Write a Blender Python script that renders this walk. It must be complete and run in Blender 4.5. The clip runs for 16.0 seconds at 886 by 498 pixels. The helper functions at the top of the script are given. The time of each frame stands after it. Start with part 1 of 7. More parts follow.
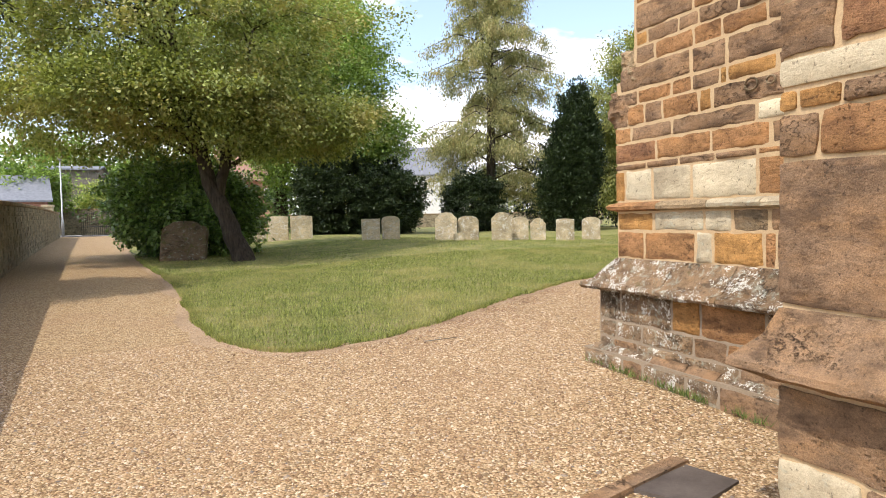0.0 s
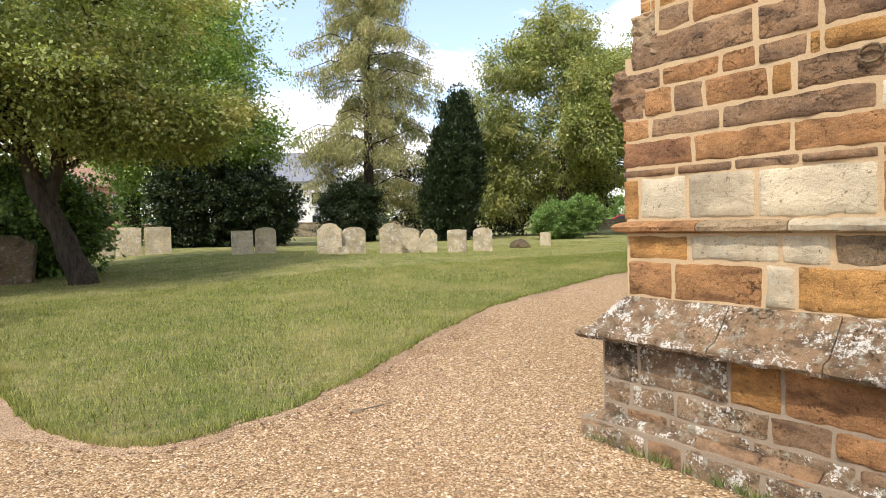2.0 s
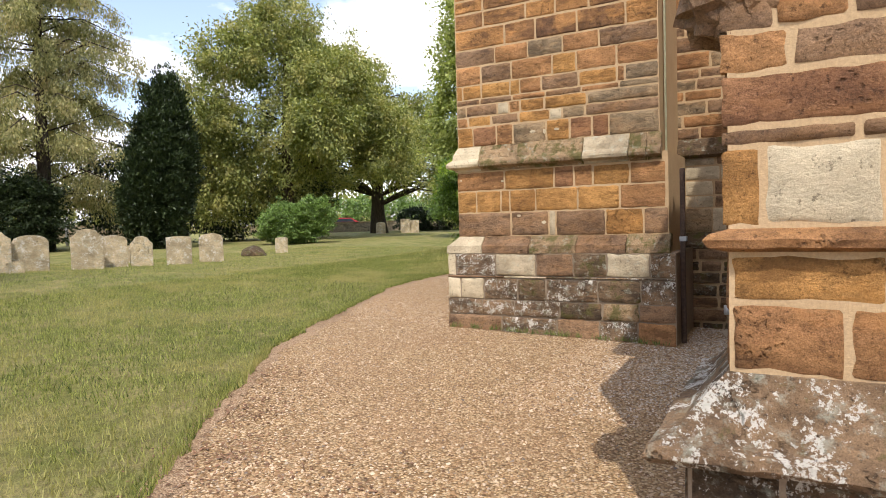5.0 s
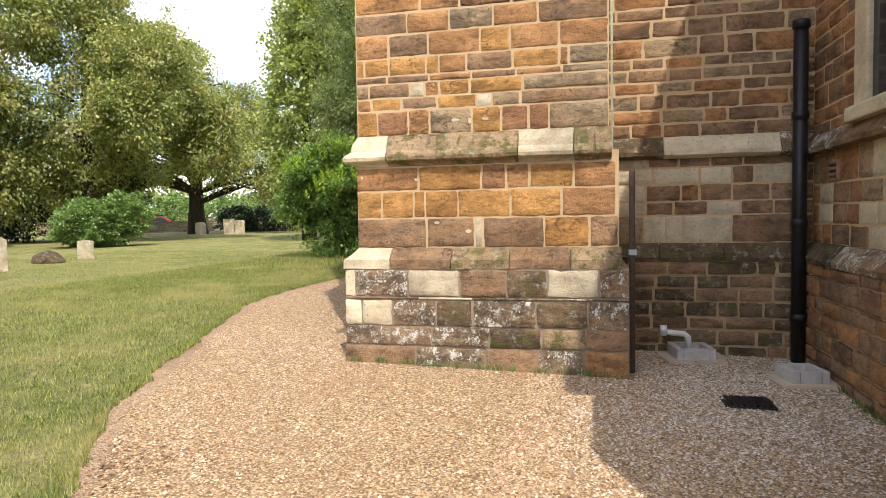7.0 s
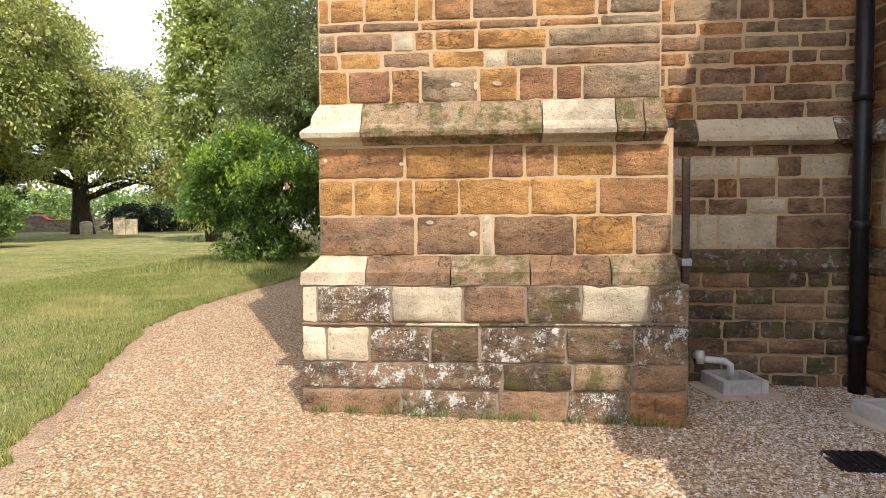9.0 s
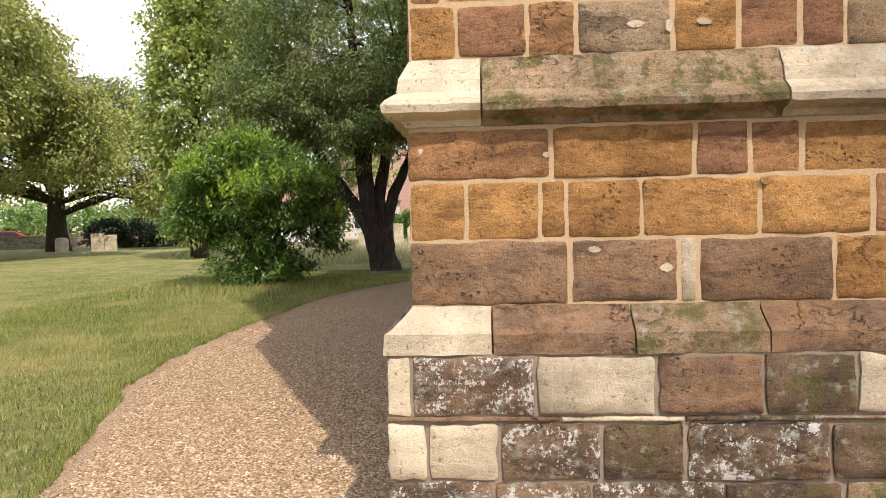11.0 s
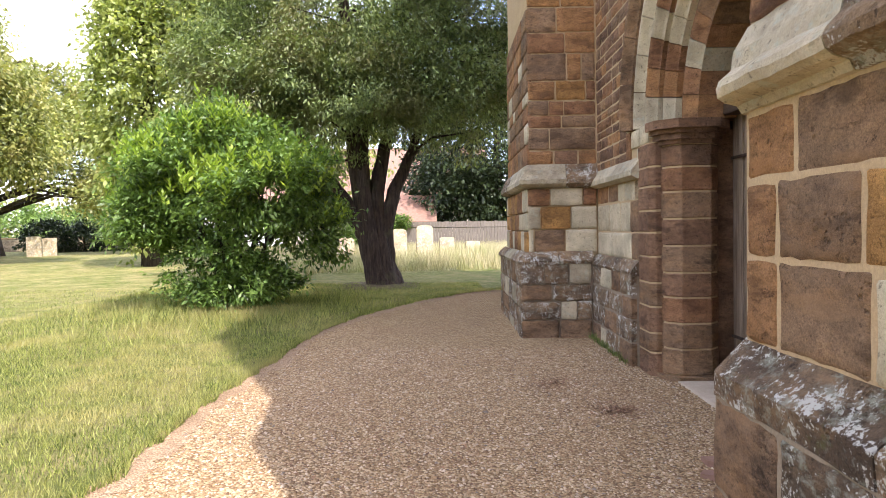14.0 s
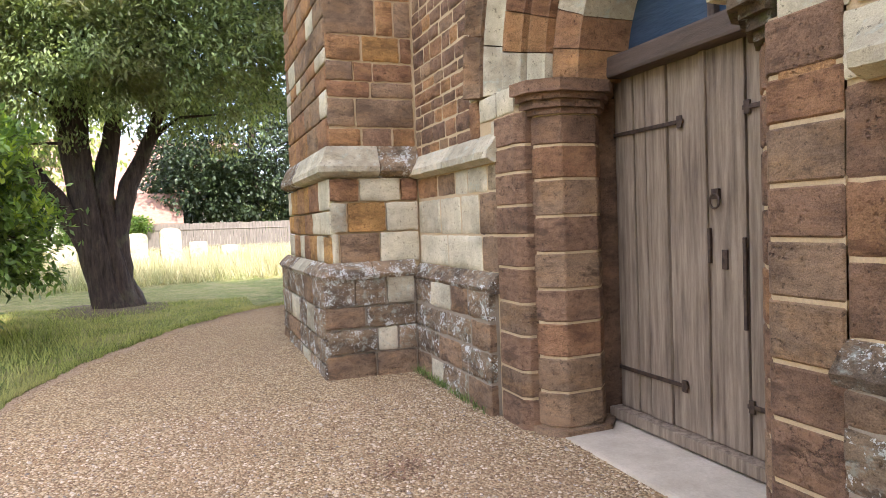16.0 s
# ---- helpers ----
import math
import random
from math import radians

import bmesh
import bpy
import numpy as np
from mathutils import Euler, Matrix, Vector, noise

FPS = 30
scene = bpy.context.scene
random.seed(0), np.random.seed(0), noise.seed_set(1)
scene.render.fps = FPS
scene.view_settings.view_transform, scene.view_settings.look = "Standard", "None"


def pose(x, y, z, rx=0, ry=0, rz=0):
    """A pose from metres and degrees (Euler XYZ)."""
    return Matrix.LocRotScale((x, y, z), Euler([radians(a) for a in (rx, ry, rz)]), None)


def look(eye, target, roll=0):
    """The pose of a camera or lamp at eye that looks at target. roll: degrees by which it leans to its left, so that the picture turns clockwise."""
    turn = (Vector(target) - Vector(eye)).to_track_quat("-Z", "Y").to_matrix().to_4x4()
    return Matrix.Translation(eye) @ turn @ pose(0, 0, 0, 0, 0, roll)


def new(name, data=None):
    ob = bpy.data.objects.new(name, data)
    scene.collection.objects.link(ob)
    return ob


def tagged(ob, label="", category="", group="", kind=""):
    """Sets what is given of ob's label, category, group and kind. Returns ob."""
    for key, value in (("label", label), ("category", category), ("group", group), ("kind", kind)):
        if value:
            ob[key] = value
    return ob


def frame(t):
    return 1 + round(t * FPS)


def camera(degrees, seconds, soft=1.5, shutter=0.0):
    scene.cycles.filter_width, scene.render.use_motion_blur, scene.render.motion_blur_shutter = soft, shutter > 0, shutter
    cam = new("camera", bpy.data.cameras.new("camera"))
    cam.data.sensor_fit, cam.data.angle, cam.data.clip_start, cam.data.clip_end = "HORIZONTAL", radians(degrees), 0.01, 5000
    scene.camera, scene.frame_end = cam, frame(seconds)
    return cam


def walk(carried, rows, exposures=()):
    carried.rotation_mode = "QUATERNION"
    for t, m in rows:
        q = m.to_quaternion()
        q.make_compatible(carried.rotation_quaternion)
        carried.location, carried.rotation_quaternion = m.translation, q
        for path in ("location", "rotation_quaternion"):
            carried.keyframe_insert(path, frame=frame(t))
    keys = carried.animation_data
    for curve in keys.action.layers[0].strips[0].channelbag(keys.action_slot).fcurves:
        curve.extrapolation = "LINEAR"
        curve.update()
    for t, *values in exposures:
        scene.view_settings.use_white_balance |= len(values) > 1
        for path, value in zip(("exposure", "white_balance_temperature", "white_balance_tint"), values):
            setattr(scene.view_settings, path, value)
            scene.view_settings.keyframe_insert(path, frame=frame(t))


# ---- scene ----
cam = camera(69.0, 16.0, soft=0.48)
METRES, EYE, TILT, LEAN, TURN = 15.2, 1.5, 0.0, 0.0, -23.7
ROWS = [
    (0.0, 0.0, 0.0, 0.0, -0.05, -2.65, 1.08),
    (0.5, -0.0062, 0.0305, 0.0028, -1.98, -2.55, 1.15),
    (1.0, -0.0193, 0.0607, 0.0034, -4.38, -2.35, 0.47),
    (1.5, -0.0258, 0.0875, 0.0027, -7.55, -2.24, 1.13),
    (2.0, -0.03, 0.1175, 0.0078, -11.7, -2.2, 1.25),
    (2.5, -0.037, 0.1474, 0.008, -16.1, -2.77, 0.49),
    (3.0, -0.0376, 0.1753, 0.0069, -20.92, -2.7, 1.07),
    (3.5, -0.0357, 0.2011, 0.0111, -25.12, -2.56, 1.13),
    (4.0, -0.038, 0.2363, 0.0114, -29.81, -2.95, 0.36),
    (4.5, -0.0368, 0.2636, 0.0103, -33.53, -2.69, 1.06),
    (7.0, -0.0081, 0.4001, 0.0161, -53.01, -2.87, 0.93),
    (7.5, 0.0023, 0.4196, 0.0151, -56.52, -2.66, 1.21),
    (8.0, 0.0192, 0.442, 0.0165, -59.78, -3.11, 1.39),
    (8.5, 0.0334, 0.4678, 0.0148, -60.93, -3.24, 0.61),
    (11.0, 0.1249, 0.5942, 0.0198, -62.86, -2.02, 1.28),
    (11.5, 0.1415, 0.6185, 0.0208, -62.3, -1.77, 0.67),
    (12.0, 0.1686, 0.6463, 0.0195, -61.91, -2.19, 1.16),
    (12.5, 0.1949, 0.6712, 0.0231, -61.96, -2.06, 1.41),
    (13.0, 0.2181, 0.7009, 0.0243, -62.46, -1.43, 0.9),
    (13.5, 0.2412, 0.7263, 0.0231, -63.94, -1.69, 1.08),
    (14.0, 0.2688, 0.7528, 0.0232, -66.46, -1.81, 1.07),
    (14.5, 0.2949, 0.7747, 0.0248, -70.63, -1.94, 1.61),
    (15.0, 0.3269, 0.7926, 0.0257, -75.6, -2.25, 1.72),
    (15.5, 0.3587, 0.8096, 0.0265, -81.25, -2.65, 1.62),
    (16.0, 0.3902, 0.8168, 0.0262, -88.01, -2.5, 2.19),
]
walk(cam, [(t, pose(0, 0, EYE, TILT, LEAN, TURN) @ pose(METRES * x, METRES * y, METRES * z, 90 + pitch, roll, yaw)) for t, x, y, z, yaw, pitch, roll in ROWS],
     [(0.0, 1.05, 6500, 13.5), (3.0, 0.97, 6500, 15), (4.5, 0.82, 6550, 17), (7.0, 1.3, 6500, 15), (8.5, 1.4, 6500, 16), (11.0, 1.12, 6600, 19.5), (12.0, 1.22, 6550, 20), (13.0, 1.68, 6400, 22), (14.0, 2.02, 6300, 23), (15.0, 2.4, 6250, 22.5), (16.0, 2.64, 6250, 21)])

# ---------------- world, sun ----------------
SUN_AZ, SUN_EL = math.radians(28.0), math.radians(54.0)   # the way the light travels over the ground, its height
sun_to = Vector((-math.cos(SUN_AZ) * math.cos(SUN_EL), -math.sin(SUN_AZ) * math.cos(SUN_EL), math.sin(SUN_EL)))
sun = new("sun", bpy.data.lights.new("sun", "SUN"))
sun.data.energy, sun.data.angle, sun.data.color = 2.0, radians(0.55), (1.0, 0.95, 0.86)
sun.matrix_world = look(sun_to * 60, (0, 0, 0))

world = bpy.data.worlds.new("sky")
scene.world = world
world.use_nodes = True
wt = world.node_tree
sky = wt.nodes.new("ShaderNodeTexSky")
sky.sky_type, sky.sun_disc = "NISHITA", False
sky.sun_elevation, sky.sun_rotation = SUN_EL, math.atan2(sun_to.x, sun_to.y)
sky.dust_density, sky.ozone_density = 1.6, 1.0
wc = wt.nodes.new("ShaderNodeTexCoord")
wm = wt.nodes.new("ShaderNodeMapping")
wm.inputs["Scale"].default_value = (1.0, 1.0, 2.6)
wm.inputs["Location"].default_value = (1.35, 0.7, 0.4)
wn = wt.nodes.new("ShaderNodeTexNoise")
wn.inputs["Scale"].default_value, wn.inputs["Detail"].default_value, wn.inputs["Roughness"].default_value = 2.3, 9.0, 0.55
wr = wt.nodes.new("ShaderNodeValToRGB")
wr.color_ramp.elements[0].position, wr.color_ramp.elements[1].position = 0.5, 0.62
wr.color_ramp.elements[0].color = (0.06, 0.06, 0.06, 1)
wx = wt.nodes.new("ShaderNodeMix")
wx.data_type = "RGBA"
wx.inputs[7].default_value = (8.2, 8.3, 8.5, 1)
wt.links.new(wc.outputs["Generated"], wm.inputs["Vector"])
wt.links.new(wm.outputs["Vector"], wn.inputs["Vector"])
wt.links.new(wn.outputs["Fac"], wr.inputs["Fac"])
wt.links.new(wr.outputs["Color"], wx.inputs[0])
wt.links.new(sky.outputs["Color"], wx.inputs[6])
wt.links.new(wx.outputs[2], wt.nodes["Background"].inputs["Color"])
wt.nodes["Background"].inputs["Strength"].default_value = 0.15


# ---------------- materials ----------------
def mat(name, rough=0.8):
    m = bpy.data.materials.new(name)
    m.use_nodes = True
    b = m.node_tree.nodes["Principled BSDF"]
    b.inputs["Roughness"].default_value = rough
    b.inputs["Specular IOR Level"].default_value = 0.3
    return m, m.node_tree, b


def put(nt, socket, v):
    if isinstance(v, bpy.types.NodeSocket):
        nt.links.new(v, socket)
    elif isinstance(v, tuple) and len(v) == 3 and socket.type == "RGBA":
        socket.default_value = (*v, 1)
    else:
        socket.default_value = v


def coords(nt, scale=(1, 1, 1)):
    g = nt.nodes.new("ShaderNodeNewGeometry")
    m = nt.nodes.new("ShaderNodeMapping")
    m.inputs["Scale"].default_value = scale
    nt.links.new(g.outputs["Position"], m.inputs["Vector"])
    return m.outputs["Vector"]


def noise_tex(nt, vec, scale, detail=6.0, rough=0.6, colour=False):
    n = nt.nodes.new("ShaderNodeTexNoise")
    put(nt, n.inputs["Vector"], vec)
    n.inputs["Scale"].default_value, n.inputs["Detail"].default_value, n.inputs["Roughness"].default_value = scale, detail, rough
    return n.outputs["Color"] if colour else n.outputs["Fac"]


def voronoi(nt, vec, scale, out="Distance", feature="F1"):
    n = nt.nodes.new("ShaderNodeTexVoronoi")
    n.feature = feature
    put(nt, n.inputs["Vector"], vec)
    n.inputs["Scale"].default_value = scale
    return n.outputs[out]


def ramp(nt, fac, *stops):
    n = nt.nodes.new("ShaderNodeValToRGB")
    put(nt, n.inputs["Fac"], fac)
    e = n.color_ramp.elements
    while len(e) < len(stops):
        e.new(0.5)
    for el, (p, c) in zip(e, stops):
        el.position = p
        el.color = (c, c, c, 1) if isinstance(c, (int, float)) else (*c, 1)
    return n.outputs["Color"]


def mixc(nt, fac, a, b, how="MIX"):
    n = nt.nodes.new("ShaderNodeMix")
    n.data_type, n.blend_type = "RGBA", how
    put(nt, n.inputs[0], fac), put(nt, n.inputs[6], a), put(nt, n.inputs[7], b)
    return n.outputs[2]


def calc(nt, op, a, b):
    n = nt.nodes.new("ShaderNodeMath")
    n.operation = op
    put(nt, n.inputs[0], a), put(nt, n.inputs[1], b)
    return n.outputs[0]


def bump(nt, bsdf, height, strength, dist):
    n = nt.nodes.new("ShaderNodeBump")
    n.inputs["Strength"].default_value, n.inputs["Distance"].default_value = strength, dist
    put(nt, n.inputs["Height"], height)
    nt.links.new(n.outputs["Normal"], bsdf.inputs["Normal"])


def rand_of(nt, island=False):
    if island:
        return nt.nodes.new("ShaderNodeNewGeometry").outputs["Random Per Island"]
    return nt.nodes.new("ShaderNodeObjectInfo").outputs["Random"]


def stone_mat(name, lo, hi, island=False, lichen=0.0, moss=0.0, bed=1.0, dark=0.45, rust=0.0):
    """Bedded sandstone: colour by block, stretched beds, pits, and patches of lichen and moss."""
    gain = (1.17, 1.14, 1.0) if bed > 0.4 else (1.04, 1.03, 0.96)
    lo, hi = tuple(x * g for x, g in zip(lo, gain)), tuple(x * g for x, g in zip(hi, gain))
    m, nt, b = mat(name, 0.9)
    v, flat = coords(nt), coords(nt, (1.6, 1.6, 4.0))
    c = mixc(nt, rand_of(nt, island), lo, hi)
    beds = noise_tex(nt, flat, 3.0, 5, 0.6)
    hollow = noise_tex(nt, coords(nt, (1, 1, 1.6)), 13, 4, 0.55)
    c = mixc(nt, ramp(nt, beds, (0.44, 0.0), (0.74, 0.6 * bed)), c, tuple(x * dark for x in lo))
    if rust:
        c = mixc(nt, ramp(nt, noise_tex(nt, coords(nt, (1, 1, 2.6)), 3.0, 6, 0.62), (0.46, 0.0), (0.64, rust)), c, (0.4, 0.21, 0.08))
    blot = noise_tex(nt, v, 3.4, 6, 0.65)
    c = mixc(nt, ramp(nt, blot, (0.42, 0.0), (0.68, 0.7)), c, tuple(min(1, x * 1.25) for x in hi))
    pits = noise_tex(nt, v, 38, 4, 0.7)
    c = mixc(nt, ramp(nt, hollow, (0.22, 0.6), (0.34, 0.0)), c, tuple(x * 0.45 for x in lo))
    c = mixc(nt, ramp(nt, pits, (0.32, 0.75), (0.41, 0.0)), c, tuple(x * 0.35 for x in lo))
    grain = noise_tex(nt, v, 150, 4, 0.8)
    c = mixc(nt, 0.75 if bed > 0.4 else 0.35, c, ramp(nt, grain, (0.3, 0.4), (0.5, 0.97), (0.7, 1.4)), "MULTIPLY")
    scars = noise_tex(nt, coords(nt, (1, 1, 1.7)), 15, 8, 0.8)
    c = mixc(nt, 0.6 * min(1.0, bed + 0.15), c, ramp(nt, scars, (0.34, 0.42), (0.5, 1.0), (0.7, 1.4)), "MULTIPLY")
    # iron-rich strata and split beds
    if bed > 0.6:
        strata = noise_tex(nt, coords(nt, (1, 1, 3.0)), 2.6, 7, 0.66)
        c = mixc(nt, ramp(nt, strata, (0.54, 0.0), (0.62, 0.65)), c, tuple(x * 0.5 for x in lo))
        c = mixc(nt, ramp(nt, strata, (0.36, 0.5), (0.43, 0.0)), c, tuple(min(1, x * y) for x, y in zip(hi, (1.2, 1.12, 1.0))))
    line = noise_tex(nt, coords(nt, (1, 1, 2.0)), 3.6, 7, 0.62)
    split = ramp(nt, line, (0.486, 0.0), (0.496, 1.0), (0.5, 1.0), (0.508, 0.0))
    split = calc(nt, "MULTIPLY", split, ramp(nt, noise_tex(nt, v, 2.6, 3, 0.5), (0.54, 0.0), (0.64, 1.0)))
    split = calc(nt, "MULTIPLY", split, min(1.0, bed + 0.05))
    c = mixc(nt, calc(nt, "MULTIPLY", split, 0.55), c, tuple(x * 0.25 for x in lo))
    c = mixc(nt, 0.8, c, ramp(nt, noise_tex(nt, coords(nt, (1, 1, 1.4)), 1.6, 7, 0.65), (0.36, 0.66), (0.52, 1.0), (0.66, 1.18)), "MULTIPLY")
    # round holes, in patches, where softer nodules have weathered out
    warped = nt.nodes.new("ShaderNodeVectorMath")
    warped.operation = "ADD"
    put(nt, warped.inputs[0], v), put(nt, warped.inputs[1], mixc(nt, 1.0, noise_tex(nt, v, 30, 3, 0.6, True), (0.03, 0.03, 0.03), "MULTIPLY"))
    cell = voronoi(nt, warped.outputs[0], 38)
    patchy = ramp(nt, noise_tex(nt, v, 4.2, 3, 0.5), (0.56, 0.0), (0.66, 1.0))
    holes = calc(nt, "MULTIPLY", ramp(nt, cell, (0.2, 1.0), (0.34, 0.0)), patchy)
    holes = calc(nt, "MULTIPLY", holes, min(1.0, bed + 0.1))
    c = mixc(nt, calc(nt, "MULTIPLY", holes, 0.5), c, tuple(x * 0.3 for x in lo))
    if lichen:
        patch, fine = noise_tex(nt, v, 7.0, 8, 0.72), noise_tex(nt, v, 60, 5, 0.75)
        f = calc(nt, "ADD", patch, calc(nt, "MULTIPLY", fine, 0.8))
        c = mixc(nt, ramp(nt, f, (1.075 - 0.1 * lichen, 0.0), (1.12 - 0.1 * lichen, 0.9)), c, (0.66, 0.64, 0.56))
        f2 = noise_tex(nt, coords(nt, (1, 1.2, 1.4)), 11, 6, 0.7)
        c = mixc(nt, ramp(nt, f2, (0.58 - 0.05 * lichen, 0.0), (0.66, 0.6)), c, (0.4, 0.42, 0.33))
    if moss:
        f = noise_tex(nt, v, 7.5, 8, 0.7)
        c = mixc(nt, ramp(nt, f, (0.66 - 0.14 * moss, 0.0), (0.76 - 0.14 * moss, 0.85)), c, (0.1, 0.095, 0.025))
    nt.links.new(c, b.inputs["Base Color"])
    h = calc(nt, "ADD", calc(nt, "ADD", calc(nt, "MULTIPLY", beds, 0.6), calc(nt, "ADD", calc(nt, "MULTIPLY", hollow, 0.5), calc(nt, "MULTIPLY", scars, 0.9))), calc(nt, "ADD", calc(nt, "SUBTRACT", calc(nt, "MULTIPLY", pits, 0.6), calc(nt, "ADD", holes, split)), calc(nt, "MULTIPLY", grain, 0.16)))
    bump(nt, b, h, 1.0 if bed > 0.4 else 0.55, 0.02)
    return m


STONE = {
    "o": stone_mat("ironstone_orange", (0.32, 0.165, 0.06), (0.44, 0.245, 0.09)),
    "b": stone_mat("ironstone_brown", (0.25, 0.13, 0.065), (0.37, 0.2, 0.095), rust=0.6),
    "d": stone_mat("ironstone_dark", (0.165, 0.105, 0.07), (0.26, 0.17, 0.11), rust=0.45),
    "r": stone_mat("ironstone_red", (0.21, 0.105, 0.06), (0.29, 0.155, 0.085), rust=0.4),
    "q": stone_mat("ironstone_umber", (0.14, 0.082, 0.055), (0.24, 0.14, 0.09), rust=0.12),
    "g": stone_mat("stone_grey", (0.21, 0.16, 0.11), (0.31, 0.235, 0.155), rust=0.4),
    "c": stone_mat("limestone_cream", (0.42, 0.35, 0.245), (0.54, 0.47, 0.34), bed=0.12, dark=0.78),
    "l": stone_mat("stone_lichened", (0.11, 0.08, 0.058), (0.25, 0.175, 0.115), lichen=1.05, rust=0.3),
    "m": stone_mat("stone_mossy", (0.07, 0.05, 0.035), (0.16, 0.11, 0.07), lichen=0.6, moss=1.0),
    "w": stone_mat("stone_crusted", (0.1, 0.07, 0.05), (0.24, 0.16, 0.1), lichen=1.15, moss=0.5),
    "s": stone_mat("stone_string", (0.2, 0.14, 0.09), (0.3, 0.215, 0.135), lichen=0.75, moss=1.25, bed=0.5),
    "k": stone_mat("limestone_weathered", (0.36, 0.3, 0.21), (0.5, 0.43, 0.31), lichen=0.7, bed=0.35),
}
UPPER = stone_mat("ironstone_upper", (0.16, 0.09, 0.055), (0.42, 0.22, 0.085), island=True)


def mortar_mat(name="lime_mortar", lo=(0.48, 0.335, 0.18), hi=(0.66, 0.485, 0.28)):
    m, nt, b = mat(name, 0.95)
    v = coords(nt)
    a, g = noise_tex(nt, v, 4, 5), noise_tex(nt, v, 90, 4, 0.7)
    c = mixc(nt, a, lo, hi)
    c = mixc(nt, 0.5, c, ramp(nt, g, (0.3, 0.45), (0.75, 1.0)), "MULTIPLY")
    nt.links.new(c, b.inputs["Base Color"])
    bump(nt, b, g, 0.5, 0.008)
    return m


def ground_mat(name, cols, cell, dirt=(0.2, 0.12, 0.07), dirt_amt=0.5):
    """Loose small stones: each cell its own tint, with broad patches of soil and fines."""
    m, nt, b = mat(name, 0.9)
    v = coords(nt)
    cellc = voronoi(nt, v, cell, "Color")
    sep = nt.nodes.new("ShaderNodeSeparateColor")
    nt.links.new(cellc, sep.inputs["Color"])
    n = len(cols) - 1
    c = ramp(nt, sep.outputs["Red"], *[(i / n, k) for i, k in enumerate(cols)])
    edge = voronoi(nt, v, cell, "Distance")
    c = mixc(nt, ramp(nt, edge, (0.42, 0.0), (0.8, 0.7)), c, tuple(x * 0.5 for x in cols[0]))
    c = mixc(nt, 0.55, c, ramp(nt, noise_tex(nt, v, 16, 6, 0.75), (0.34, 0.7), (0.5, 1.02), (0.68, 1.25)), "MULTIPLY")
    broad = noise_tex(nt, v, 0.7, 8, 0.65)
    c = mixc(nt, ramp(nt, broad, (0.5, 0.0), (0.75, dirt_amt)), c, dirt)
    nt.links.new(c, b.inputs["Base Color"])
    h = calc(nt, "ADD", calc(nt, "MULTIPLY", edge, -1.0), calc(nt, "MULTIPLY", noise_tex(nt, v, 9, 4), 0.8))
    bump(nt, b, h, 0.9, 0.012)
    return m


def lawn_mat():
    m, nt, b = mat("lawn_turf", 0.95)
    v = coords(nt)
    big, mid, fine = noise_tex(nt, v, 0.35, 6, 0.6), noise_tex(nt, v, 2.2, 6, 0.65), noise_tex(nt, v, 60, 4, 0.75)
    c = mixc(nt, ramp(nt, big, (0.35, 0.0), (0.65, 1.0)), (0.18, 0.22, 0.045), (0.3, 0.3, 0.085))
    c = mixc(nt, ramp(nt, mid, (0.42, 0.0), (0.66, 0.85)), c, (0.46, 0.39, 0.17))
    c = mixc(nt, 0.75, c, ramp(nt, fine, (0.3, 0.35), (0.7, 1.15)), "MULTIPLY")
    c = mixc(nt, 0.8, c, ramp(nt, noise_tex(nt, v, 13, 5, 0.7), (0.32, 0.5), (0.62, 1.15)), "MULTIPLY")
    nt.links.new(c, b.inputs["Base Color"])
    bump(nt, b, fine, 1.0, 0.03)
    return m


def leaf_mat(name, lo, hi, trans=0.35, rough=0.5, odd=None):
    """Leaves: tint by leaf, broad patches of age, some light through the blade."""
    m, nt, b = mat(name, rough)
    v = coords(nt)
    c = mixc(nt, rand_of(nt, True), tuple(x * 0.9 for x in lo), tuple(x * 1.12 for x in hi))
    if odd:
        c = mixc(nt, ramp(nt, noise_tex(nt, v, 0.9, 5, 0.6), (0.48, 0.0), (0.66, 0.85)), c, odd)
    nt.links.new(c, b.inputs["Base Color"])
    b.inputs["Specular IOR Level"].default_value = 0.35
    t = nt.nodes.new("ShaderNodeBsdfTranslucent")
    nt.links.new(mixc(nt, 1.0, c, (1.25, 1.3, 0.6), "MULTIPLY"), t.inputs["Color"])
    x = nt.nodes.new("ShaderNodeMixShader")
    x.inputs[0].default_value = trans
    nt.links.new(b.outputs[0], x.inputs[1]), nt.links.new(t.outputs[0], x.inputs[2])
    nt.links.new(x.outputs[0], nt.nodes["Material Output"].inputs["Surface"])
    return m


def bark_mat(name, lo, hi):
    m, nt, b = mat(name, 0.95)
    f = noise_tex(nt, coords(nt, (9, 9, 1.3)), 2.2, 8, 0.7)
    p = noise_tex(nt, coords(nt), 3, 4)
    c = mixc(nt, ramp(nt, f, (0.35, 0.0), (0.68, 1.0)), lo, hi)
    c = mixc(nt, ramp(nt, p, (0.55, 0.0), (0.75, 0.5)), c, (0.13, 0.13, 0.07))
    nt.links.new(c, b.inputs["Base Color"])
    bump(nt, b, f, 1.0, 0.05)
    return m


